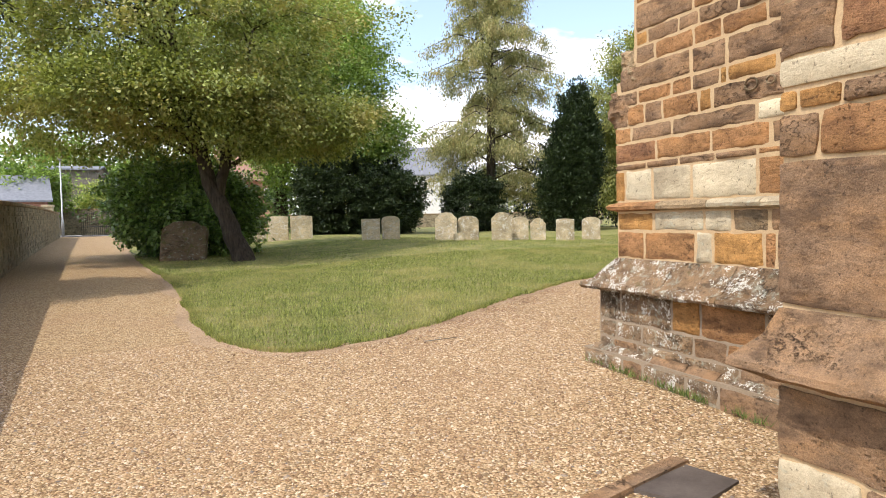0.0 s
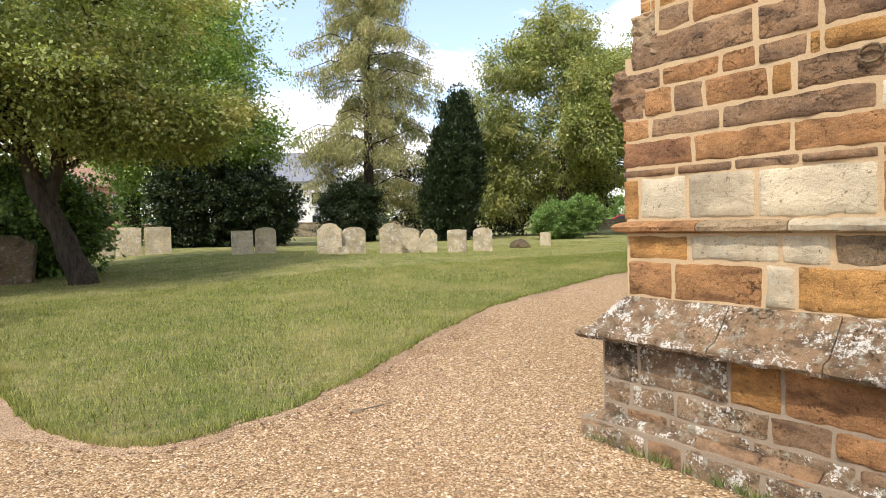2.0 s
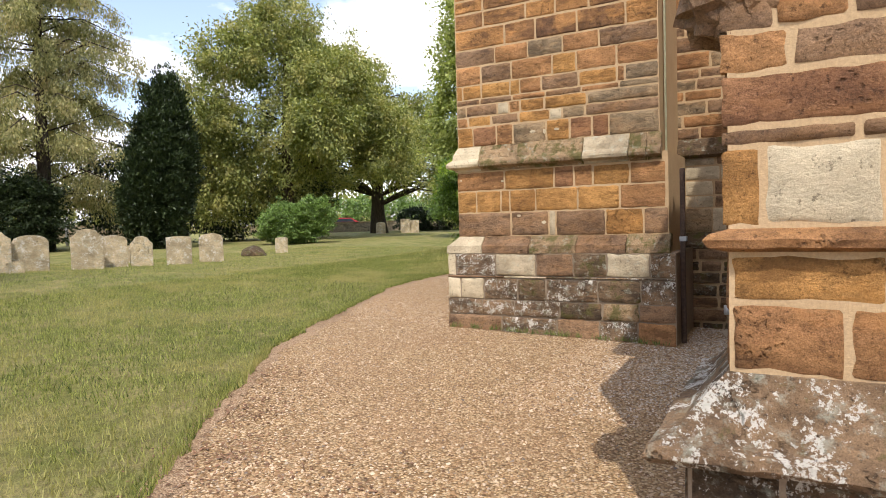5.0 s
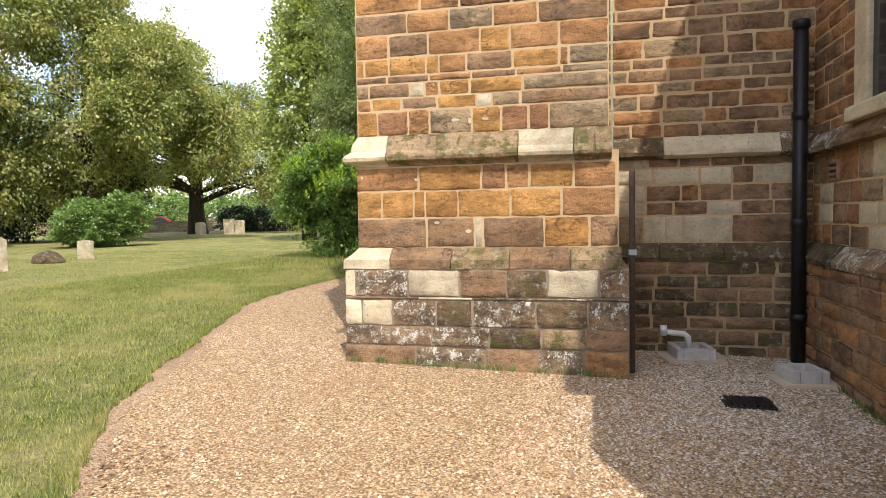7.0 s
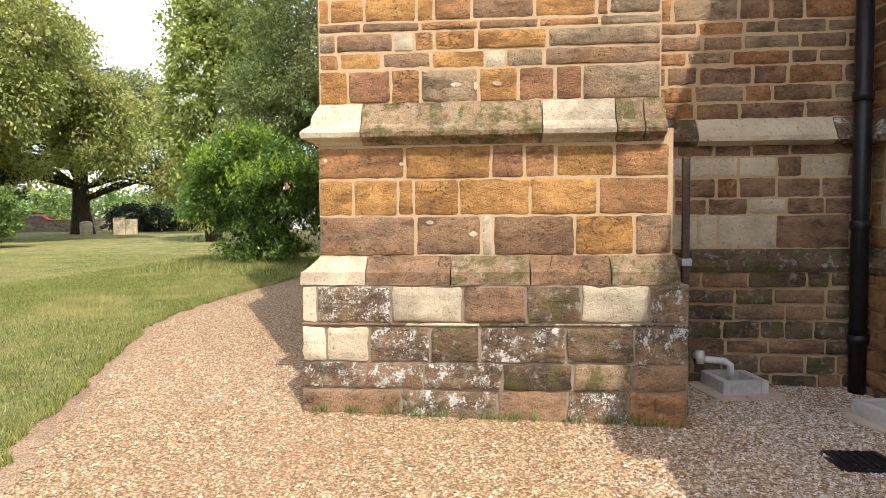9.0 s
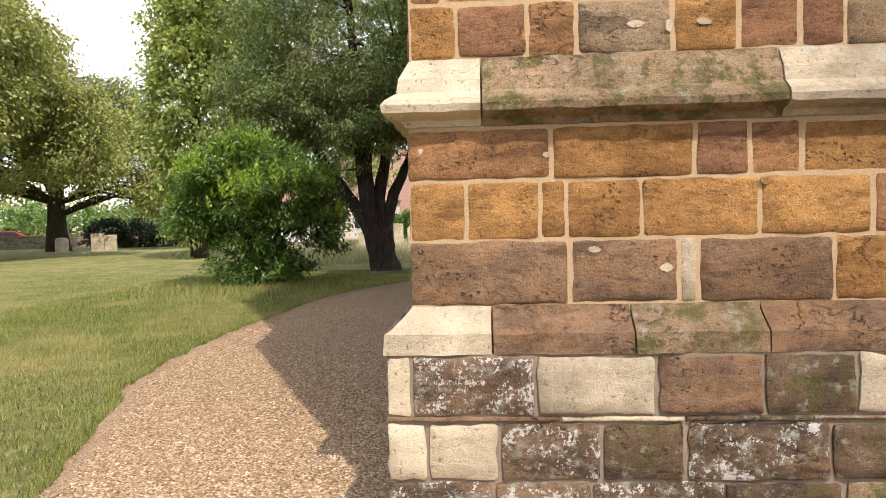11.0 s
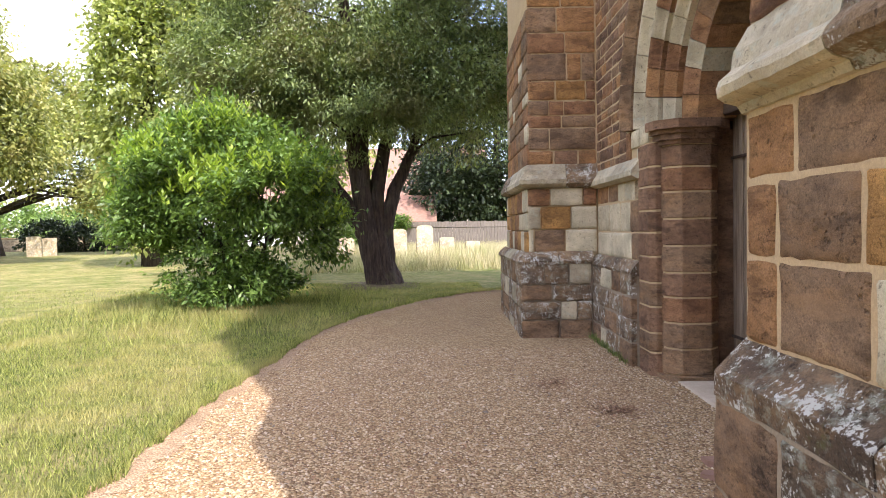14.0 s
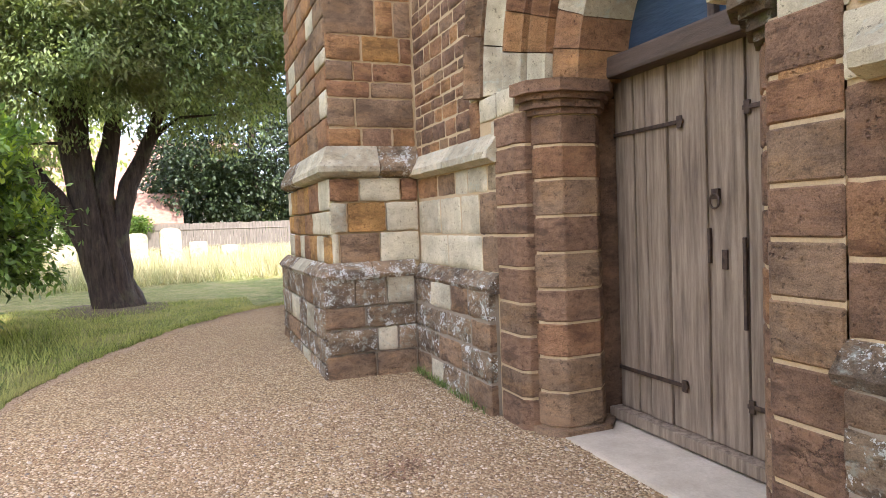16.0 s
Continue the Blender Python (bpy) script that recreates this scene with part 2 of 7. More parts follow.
def plain_mat(name, lo, hi, rough=0.7, scale=6.0, metal=0.0, stretch=(1, 1, 1), relief=0.25):
    m, nt, b = mat(name, rough)
    v = coords(nt, stretch)
    a, g = noise_tex(nt, v, scale, 7, 0.62), noise_tex(nt, v, scale * 14, 3, 0.7)
    c = mixc(nt, ramp(nt, a, (0.32, 0.0), (0.68, 1.0)), lo, hi)
    c = mixc(nt, 0.3, c, ramp(nt, g, (0.3, 0.5), (0.7, 1.0)), "MULTIPLY")
    nt.links.new(c, b.inputs["Base Color"])
    b.inputs["Metallic"].default_value = metal
    bump(nt, b, calc(nt, "ADD", a, g), relief, 0.01)
    return m


MORTAR = mortar_mat()
MORTAR_OLD = mortar_mat("dirty_old_mortar", (0.22, 0.17, 0.115), (0.44, 0.35, 0.245))
GRAVEL = ground_mat("gravel_golden", [(0.19, 0.112, 0.05), (0.34, 0.217, 0.1), (0.44, 0.302, 0.155), (0.59, 0.455, 0.27), (0.22, 0.135, 0.065)], 66, (0.3, 0.185, 0.1), 0.6)
PEBBLE, pnt, pb = mat("gravel_stone", 0.85)
pnt.links.new(mixc(pnt, 0.3, ramp(pnt, rand_of(pnt, True), (0.0, (0.15, 0.085, 0.045)), (0.3, (0.35, 0.22, 0.11)), (0.65, (0.48, 0.335, 0.19)), (0.9, (0.68, 0.55, 0.39)), (1.0, (0.16, 0.125, 0.1))), ramp(pnt, noise_tex(pnt, coords(pnt), 120, 3), (0.3, 0.6), (0.7, 1.0)), "MULTIPLY"), pb.inputs["Base Color"])
PEBBLE_PALE, qnt, qb = mat("gravel_pale_stone", 0.85)
qnt.links.new(ramp(qnt, rand_of(qnt, True), (0.0, (0.2, 0.16, 0.12)), (0.35, (0.42, 0.36, 0.27)), (0.7, (0.58, 0.52, 0.42)), (1.0, (0.7, 0.65, 0.55))), qb.inputs["Base Color"])
LAWN = lawn_mat()
SOIL = ground_mat("bare_soil", [(0.32, 0.21, 0.12), (0.42, 0.29, 0.17), (0.52, 0.39, 0.25)], 90, (0.17, 0.11, 0.06), 0.8)
SOIL_DARK = ground_mat("leafy_soil", [(0.1, 0.07, 0.045), (0.16, 0.115, 0.07), (0.22, 0.16, 0.1)], 80, (0.07, 0.05, 0.03), 0.7)
BLADE = leaf_mat("grass_blade", (0.05, 0.09, 0.016), (0.38, 0.4, 0.12), 0.3, 0.6, (0.43, 0.38, 0.16))
STRAW = leaf_mat("long_grass_straw", (0.36, 0.33, 0.2), (0.54, 0.48, 0.33), 0.3, 0.7, (0.3, 0.33, 0.15))
BARK = bark_mat("bark_brown", (0.025, 0.019, 0.014), (0.095, 0.072, 0.052))
BARK_YEW = bark_mat("bark_yew", (0.025, 0.018, 0.015), (0.1, 0.07, 0.052))
LEAF_THORN = leaf_mat("leaf_thorn", (0.13, 0.17, 0.045), (0.37, 0.41, 0.13), 0.3, 0.45, (0.44, 0.38, 0.15))
LEAF_LAUREL = leaf_mat("leaf_laurel", (0.085, 0.15, 0.04), (0.25, 0.37, 0.1), 0.15, 0.32)
LEAF_LIME = leaf_mat("leaf_lime", (0.11, 0.18, 0.04), (0.27, 0.37, 0.09), 0.35, 0.5)
LEAF_PALE = leaf_mat("leaf_pale", (0.2, 0.25, 0.08), (0.42, 0.46, 0.17), 0.45, 0.5)
LEAF_YEW = leaf_mat("needle_yew_dark", (0.012, 0.024, 0.01), (0.05, 0.075, 0.025), 0.1, 0.5)
LEAF_CONIFER = leaf_mat("needle_larch", (0.15, 0.165, 0.06), (0.43, 0.41, 0.19), 0.3, 0.6, (0.42, 0.34, 0.17))
LEAF_BIRCH = leaf_mat("leaf_ash", (0.11, 0.15, 0.045), (0.36, 0.38, 0.12), 0.32, 0.45, (0.44, 0.4, 0.14))
LEAF_SHRUB = leaf_mat("leaf_shrub", (0.06, 0.11, 0.028), (0.18, 0.285, 0.065), 0.35, 0.4)
LEAF_SHOOT = leaf_mat("leaf_young_shoot", (0.2, 0.32, 0.04), (0.42, 0.52, 0.1), 0.5, 0.4)
LEAF_FEATHER = leaf_mat("needle_feathery", (0.09, 0.13, 0.05), (0.27, 0.34, 0.13), 0.3, 0.5, (0.25, 0.24, 0.11))
OAK = plain_mat("weathered_oak", (0.15, 0.103, 0.067), (0.41, 0.305, 0.205), 0.8, 3.4, 0, (7, 7, 0.5), 0.7)
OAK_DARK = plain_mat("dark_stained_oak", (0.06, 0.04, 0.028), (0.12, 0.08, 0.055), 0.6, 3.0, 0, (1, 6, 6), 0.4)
IRON = plain_mat("rusted_iron", (0.06, 0.042, 0.032), (0.13, 0.085, 0.06), 0.6, 30, 0.6)
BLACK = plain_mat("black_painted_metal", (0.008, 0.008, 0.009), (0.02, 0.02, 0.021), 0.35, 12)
PVC = plain_mat("white_plastic", (0.6, 0.6, 0.57), (0.72, 0.72, 0.69), 0.4, 8, 0, (1, 1, 1), 0.05)
CONCRETE = plain_mat("pale_concrete", (0.4, 0.38, 0.34), (0.55, 0.52, 0.47), 0.9, 9)
SLATE = plain_mat("dark_slate", (0.07, 0.055, 0.045), (0.13, 0.105, 0.085), 0.75, 5)
SILL = plain_mat("worn_stone_sill", (0.42, 0.34, 0.24), (0.56, 0.47, 0.35), 0.85, 4)
COPPER = plain_mat("conductor_tape", (0.3, 0.3, 0.2), (0.42, 0.43, 0.28), 0.5, 20, 0.5)
HEAD = stone_mat("headstone", (0.34, 0.285, 0.205), (0.5, 0.425, 0.31), lichen=0.9, bed=0.5, dark=0.5)
RUBBLE = stone_mat("boundary_stone", (0.2, 0.17, 0.13), (0.34, 0.29, 0.22), island=True, lichen=0.2)
RENDER_WHITE = plain_mat("white_render", (0.72, 0.71, 0.68), (0.82, 0.81, 0.78), 0.9, 2)
CREAM = plain_mat("cream_render", (0.6, 0.53, 0.42), (0.7, 0.63, 0.52), 0.9, 2)
ROOF_TILE = plain_mat("clay_roof", (0.24, 0.13, 0.09), (0.36, 0.22, 0.16), 0.9, 5, 0, (1, 1, 4))
ROOF_SLATE = plain_mat("slate_roof", (0.16, 0.17, 0.19), (0.24, 0.25, 0.27), 0.7, 5)
BRICK = plain_mat("pink_brick", (0.33, 0.17, 0.12), (0.45, 0.26, 0.19), 0.9, 7)
FENCE = plain_mat("grey_fence_wood", (0.14, 0.12, 0.1), (0.24, 0.21, 0.17), 0.9, 4, 0, (5, 5, 0.6))
GLASS_DARK = plain_mat("window_glass_dark", (0.02, 0.025, 0.03), (0.035, 0.04, 0.05), 0.08, 3, 0, (1, 1, 1), 0.02)
CAR_RED = plain_mat("car_paint_red", (0.42, 0.03, 0.04), (0.46, 0.035, 0.045), 0.25, 2, 0, (1, 1, 1), 0.0)
CAR_WHITE = plain_mat("car_paint_white", (0.7, 0.71, 0.73), (0.76, 0.77, 0.79), 0.25, 2, 0, (1, 1, 1), 0.0)
CAR_BLUE = plain_mat("car_paint_blue", (0.03, 0.06, 0.2), (0.035, 0.07, 0.23), 0.25, 2, 0, (1, 1, 1), 0.0)
RUBBER = plain_mat("tyre_rubber", (0.015, 0.015, 0.015), (0.03, 0.03, 0.03), 0.8, 10)
ASPHALT = plain_mat("road_asphalt", (0.2, 0.19, 0.18), (0.28, 0.265, 0.25), 0.9, 8)
GALV = plain_mat("galvanised_steel", (0.35, 0.36, 0.36), (0.45, 0.46, 0.46), 0.5, 8, 0.6)


# ---------------- building helpers ----------------
def thing(name, label, category, group="", kind="", at=(0, 0, 0)):
    ob = new(name)
    ob.location = at
    return tagged(ob, label, category, group, kind)


def link_mesh(name, me, material, parent=None, label=""):
    me.materials.append(material)
    ob = new(name, me)
    if parent is not None:
        ob.parent = parent
        ob.matrix_parent_inverse = Matrix.Translation(-Vector(parent.location)) if parent.type == "EMPTY" else Matrix()
    return tagged(ob, label)


def part(name, bm, material, parent=None, label=""):
    me = bpy.data.meshes.new(name)
    bmesh.ops.recalc_face_normals(bm, faces=bm.faces[:])
    bm.to_mesh(me)
    bm.free()
    return link_mesh(name, me, material, parent, label)


def mesh_np(name, verts, faces):
    me = bpy.data.meshes.new(name)
    k = faces.shape[1]
    me.vertices.add(len(verts)), me.loops.add(faces.size), me.polygons.add(len(faces))
    me.vertices.foreach_set("co", np.asarray(verts, dtype=np.float32).ravel())
    me.loops.foreach_set("vertex_index", np.asarray(faces, dtype=np.int32).ravel())
    me.polygons.foreach_set("loop_start", np.arange(0, faces.size, k, dtype=np.int32))
    me.update(calc_edges=True)
    return me


def box(x0, x1, y0, y1, z0, z1, bev=0.0, bm=None):
    bm = bm or bmesh.new()
    r = bmesh.ops.create_cube(bm, size=1.0, matrix=Matrix.Translation(((x0 + x1) / 2, (y0 + y1) / 2, (z0 + z1) / 2)) @ Matrix.Diagonal((x1 - x0, y1 - y0, z1 - z0, 1)))
    if bev:
        es = list({e for v in r["verts"] for e in v.link_edges})
        bmesh.ops.bevel(bm, geom=es, offset=bev, segments=2, profile=0.6, affect="EDGES")
    return bm


def prism(pts, z0, z1, bm=None):
    """An upright prism on a plan outline."""
    bm = bm or bmesh.new()
    a, b = [bm.verts.new((x, y, z0)) for x, y in pts], [bm.verts.new((x, y, z1)) for x, y in pts]
    bm.faces.new(a[::-1]), bm.faces.new(b)
    for i in range(len(pts)):
        j = (i + 1) % len(pts)
        bm.faces.new((a[i], a[j], b[j], b[i]))
    return bm


def tube(points, radii, sides=8, bm=None, wob=0.0, rng=random):
    bm = bm or bmesh.new()
    rings = []
    pts = [Vector(p) for p in points]
    for i, p in enumerate(pts):
        d = (pts[min(i + 1, len(pts) - 1)] - pts[max(i - 1, 0)]).normalized()
        s = d.orthogonal().normalized()
        t = d.cross(s)
        ring = []
        for k in range(sides):
            a = 2 * math.pi * k / sides
            r = radii[i] * (1 + wob * rng.uniform(-1, 1))
            ring.append(bm.verts.new(p + (s * math.cos(a) + t * math.sin(a)) * r))
        rings.append(ring)
    for r0, r1 in zip(rings, rings[1:]):
        off = min(range(sides), key=lambda o: (r0[0].co - r1[o].co).length)
        for k in range(sides):
            bm.faces.new((r0[k], r0[(k + 1) % sides], r1[(k + 1 + off) % sides], r1[(k + off) % sides]))
    bm.faces.new(rings[0][::-1]), bm.faces.new(rings[-1])
    for f in bm.faces:
        f.smooth = True
    return bm


def ground_z(x, y):
    """The height of the ground: it rises gently from the church's west end to the graves."""
    base = 0.75 * math.tanh((0.022 * x + 0.034 * y) / 0.75)
    def step(v):
        v = min(1.0, max(0.0, v))
        return v * v * (3 - 2 * v)
    return base + 0.22 * step((y - 9) / 9) * step((16 - x) / 10) * step((x - 2) / 5)


# ---------------- ground, lawn, path ----------------
from mathutils.geometry import delaunay_2d_cdt


def smooth_line(pts, step):
    """A rounded line through the plan points, in equal steps."""
    out = []
    n = len(pts)
    for i in range(n - 1):
        p0, p1, p2, p3 = (Vector(pts[max(0, min(n - 1, j))]) for j in (i - 1, i, i + 1, i + 2))
        k = max(1, int((p2 - p1).length / step))
        for s in range(k):
            t = s / k
            out.append(0.5 * (2 * p1 + (p2 - p0) * t + (2 * p0 - 5 * p1 + 4 * p2 - p3) * t * t + (3 * p1 - p0 - 3 * p2 + p3) * t ** 3))
    out.append(Vector(pts[-1]))
    return out


def sheet(name, xs, ys, lift, material, label, category):
    v = np.array([(x, y, ground_z(x, y) + lift) for y in ys for x in xs])
    n = len(xs)
    f = np.array([(j * n + i, j * n + i + 1, (j + 1) * n + i + 1, (j + 1) * n + i) for j in range(len(ys) - 1) for i in range(n - 1)])
    return tagged(link_mesh(name, mesh_np(name, v, f), material), label, category, kind="structure")


def spaced(lo, hi, inner_lo, inner_hi, fine, coarse):
    return [*np.linspace(lo, inner_lo, coarse)[:-1], *np.arange(inner_lo, inner_hi, fine), *np.linspace(inner_hi, hi, coarse)]


ground = sheet("ground", spaced(-900, 900, -8, 30, 0.5, 14), spaced(-900, 900, -6, 60, 0.5, 14), 0.0, GRAVEL, "golden crushed-gravel ground round a stone church", "gravel")

EDGE = [(-3.6, 52), (-2.2, 40), (-1.7, 34), (-0.64, 20), (0.12, 13), (0.3, 9), (0.44, 7.4), (0.76, 6.58), (1.35, 6.15), (2.35, 6.5), (3.6, 7.28), (4.7, 8.05), (6.6, 9.1), (9.5, 10.13), (11, 10.54), (13, 10.63), (14.6, 10.52), (16.6, 10.35), (18.3, 9.82), (19.6, 9.2), (20.7, 8.5), (21.5, 7.5), (22.4, 5.6), (23, 0), (23, -20)]
rng = random.Random(4)
edge = []
for p in smooth_line(EDGE, 0.09):
    q = Vector((p.x * 1.7, p.y * 1.7, 0))
    edge.append(p + Vector((rng.gauss(0, 0.018) + 0.07 * noise.noise(q), rng.gauss(0, 0.018) + 0.07 * noise.noise(q + Vector((9, 4, 2))))))
outline = edge + [Vector(p) for p in ((140, -20), (140, 150), (-60, 150), (-60, 52))]
inner = []
for x in np.arange(-0.5, 34, 0.6):
    for y in np.arange(4, 40, 0.6):
        inner.append(Vector((x + rng.uniform(-0.1, 0.1), y + rng.uniform(-0.1, 0.1))))
nb = len(outline)
vs, es, fs, *_ = delaunay_2d_cdt(outline + inner, [(i, (i + 1) % nb) for i in range(nb)], [], 1, 1e-5)
bm = bmesh.new()
hump = lambda x, y: 0.012 * noise.noise((x * 1.3, y * 1.3, 0.0))
bv = [bm.verts.new((p.x, p.y, ground_z(p.x, p.y) + 0.018 + hump(p.x, p.y))) for p in vs]
for f in fs:
    bm.faces.new([bv[i] for i in f])
rim = [e for e in bm.edges if len(e.link_faces) == 1]
low = bmesh.ops.extrude_edge_only(bm, edges=rim)
for v in low["geom"]:
    if isinstance(v, bmesh.types.BMVert):
        v.co.z -= 0.05
bmesh.ops.remove_doubles(bm, verts=[v for v in bm.verts], dist=1e-5)
lawn = tagged(part("lawn", bm, LAWN), "mown churchyard lawn with dry yellowed patches", "lawn", kind="structure")

bm = bmesh.new()
prev = None
for i, p in enumerate(edge):
    t = (edge[min(i + 1, len(edge) - 1)] - edge[max(i - 1, 0)]).normalized()
    nrm = Vector((t.y, -t.x))
    w = 0.03 + (0.2 if p.x < 5 else 0.1) * max(0.0, noise.noise((p.x * 0.9, p.y * 0.9, 3.0)) + 0.12) + rng.uniform(0, 0.07)
    q, r = p + nrm * w, p - nrm * 0.07
    row = [bm.verts.new((*r, ground_z(*r) + 0.024)), bm.verts.new((*p, ground_z(*p) + 0.02)), bm.verts.new((*q, ground_z(*q) + 0.004))]
    if prev:
        for a in (0, 1):
            bm.faces.new((prev[a], prev[a + 1], row[a + 1], row[a]))
    prev = row
tagged(part("soil_edge", bm, SOIL), "strip of dry bare soil where turf meets gravel", "soil", kind="structure")


bm = bmesh.new()
mid = bm.verts.new((22.5, 10.2, ground_z(22.5, 10.2) + 0.07))
ring = []
for k in range(40):
    a = 2 * math.pi * k / 40
    r = 1.05 + 0.35 * noise.noise((2 * math.cos(a), 2 * math.sin(a), 1.0))
    x, y = 22.5 + r * math.cos(a), 10.2 + r * 0.85 * math.sin(a)
    ring.append(bm.verts.new((x, y, ground_z(x, y) + 0.02)))
for k in range(40):
    bm.faces.new((mid, ring[k], ring[(k + 1) % 40]))
tagged(part("soil_patch", bm, SOIL_DARK), "bare trodden soil round a yew trunk", "soil", kind="structure")


def inside_lawn(px, py):
    """Whether plan points lie on the lawn."""
    poly = np.array([(p.x, p.y) for p in outline])
    x0, y0 = poly[:, 0], poly[:, 1]
    x1, y1 = np.roll(x0, -1), np.roll(y0, -1)
    c = np.zeros(len(px), bool)
    for a, b, d, e in zip(x0, y0, x1, y1):
        if b == e:
            continue
        hit = ((b > py) != (e > py)) & (px < (d - a) * (py - b) / (e - b) + a)
        c ^= hit
    return c


def zs_of(x, y):
    base = 0.75 * np.tanh((0.022 * x + 0.034 * y) / 0.75)
    st = lambda v: np.clip(v, 0, 1) ** 2 * (3 - 2 * np.clip(v, 0, 1))
    return base + 0.22 * st((y - 9) / 9) * st((16 - x) / 10) * st((x - 2) / 5)


def blades(name, pts, height, width, material, label, seed):
    """Grass: one bent blade at each plan point."""
    r = np.random.default_rng(seed)
    n = len(pts)
    a, h = r.uniform(0, 2 * np.pi, n), height * r.uniform(0.5, 1.3, n)
    lean, la = h * r.uniform(0.1, 0.8, n), r.uniform(0, 2 * np.pi, n)
    z = zs_of(pts[:, 0], pts[:, 1]) + 0.02
    w = width * r.uniform(0.6, 1.4, n)
    s = np.stack([np.cos(a) * w, np.sin(a) * w, 0 * a], 1)
    b = np.stack([pts[:, 0], pts[:, 1], z], 1)
    tip = b + np.stack([np.cos(la) * lean, np.sin(la) * lean, h], 1)
    v = np.stack([b - s, b + s, tip], 1).reshape(-1, 3)
    f = np.arange(3 * n).reshape(-1, 3)
    return tagged(link_mesh(name, mesh_np(name, v, f), material), label, "grass", kind="stuff")


def scatter(n, x0, x1, y0, y1, seed, power=1.0):
    r = np.random.default_rng(seed)
    return np.stack([r.uniform(x0, x1, n), r.uniform(y0, y1, n)], 1)


g1 = np.concatenate([scatter(230000, -0.8, 16, 5.8, 14.5, 11), scatter(110000, 11, 23, 8, 15, 12), scatter(80000, -1, 22, 13, 22, 13)])
g1 = g1[inside_lawn(g1[:, 0], g1[:, 1])]
blades("lawn_grass", g1, 0.045, 0.0035, BLADE, "short green and straw-coloured grass blades", 21)
e2 = np.array([(p.x, p.y) for p in edge if -1 < p.x < 24 and p.y < 20])
r2 = np.random.default_rng(8)
tuft = np.repeat(e2, 130, 0) + r2.normal(0, 0.05, (len(e2) * 130, 2)) + r2.normal(0, 0.001, (len(e2) * 130, 2))
tuft = tuft[inside_lawn(tuft[:, 0], tuft[:, 1])]
blades("edge_grass", tuft, 0.06, 0.003, BLADE, "longer grass left along the path's edge", 22)
far = np.concatenate([scatter(90000, 25, 46, -6, 24, 31)])
far = far[((far[:, 0] + 0.25 * (far[:, 1] - 8)) > 27.0) & (far[:, 1] < 16 + 0.1 * (far[:, 0] - 27))]
blades("long_grass", far, 0.42, 0.012, STRAW, "tall pale seeding meadow grass", 23)
sh = r2.normal(0, 1.0, (9000, 2)) * (1.2, 1.0) + (18.5, 12.1)
sh = sh[inside_lawn(sh[:, 0], sh[:, 1])]
blades("shrub_grass", sh, 0.16, 0.006, BLADE, "uncut grass under a shrub", 24)


def pebbles(n, pts, seed):
    """Loose gravel: four-sided chips lying about."""
    r = np.random.default_rng(seed)
    n = len(pts)
    s = r.gamma(6, 0.0009, n) + 0.003
    a = r.uniform(0, 2 * np.pi, n)
    z = zs_of(pts[:, 0], pts[:, 1])
    c = np.stack([pts[:, 0], pts[:, 1], z], 1)
    vs = []
    for k in range(4):
        rr = s * r.uniform(0.7, 1.4, n)
        ak = a + k * np.pi / 2 + r.uniform(-0.3, 0.3, n)
        vs.append(c + np.stack([np.cos(ak) * rr, np.sin(ak) * rr, s * r.uniform(-0.1, 0.35, n)], 1))
    vs.append(c + np.stack([r.normal(0, 0.3, n) * s, r.normal(0, 0.3, n) * s, s * r.uniform(0.5, 1.1, n)], 1))
    v = np.stack(vs, 1).reshape(-1, 3)
    o = 5 * np.arange(n)[:, None]
    f = np.concatenate([o + np.array([[k, (k + 1) % 4, 4]]) for k in range(4)], 0)
    return mesh_np("gravel_chips", v, f)


gp = np.concatenate([scatter(60000, -2.2, 4.0, 1.9, 7.2, 41), scatter(28000, 5.5, 9.2, 3.7, 6.2, 46), scatter(50000, 2.5, 9.5, 4.2, 10.2, 42), scatter(55000, 8, 15.5, 6.2, 10.8, 43)])
keep = ~inside_lawn(gp[:, 0], gp[:, 1])
for (x0, x1, y0, y1) in ((3.38, 5, -1, 4.73), (7.97, 10.8, 5.3, 7.95), (9.2, 12.2, 3, 6.95), (14.1, 17, 3, 6.95), (12.2, 14.2, 3, 6.6), (16.1, 19, 6.9, 7.95)):
    keep &= ~((gp[:, 0] > x0) & (gp[:, 0] < x1) & (gp[:, 1] > y0) & (gp[:, 1] < y1))
gp = gp[keep]
# pale chips grow more frequent towards the recess corner
fade = np.clip((gp[:, 0] - 5.4) / 1.4, 0, 1) * np.clip((6.0 - gp[:, 1]) / 1.2, 0, 1)
pale = np.random.default_rng(5).uniform(size=len(gp)) < 0.85 * fade
tagged(link_mesh("gravel_chips", pebbles(0, gp[pale], 45), PEBBLE_PALE), "pale grey flint chips in the corner between the walls", "gravel", kind="stuff")
tagged(link_mesh("gravel_chips", pebbles(0, gp[~pale], 44), PEBBLE), "loose golden flint gravel chips", "gravel", kind="stuff")


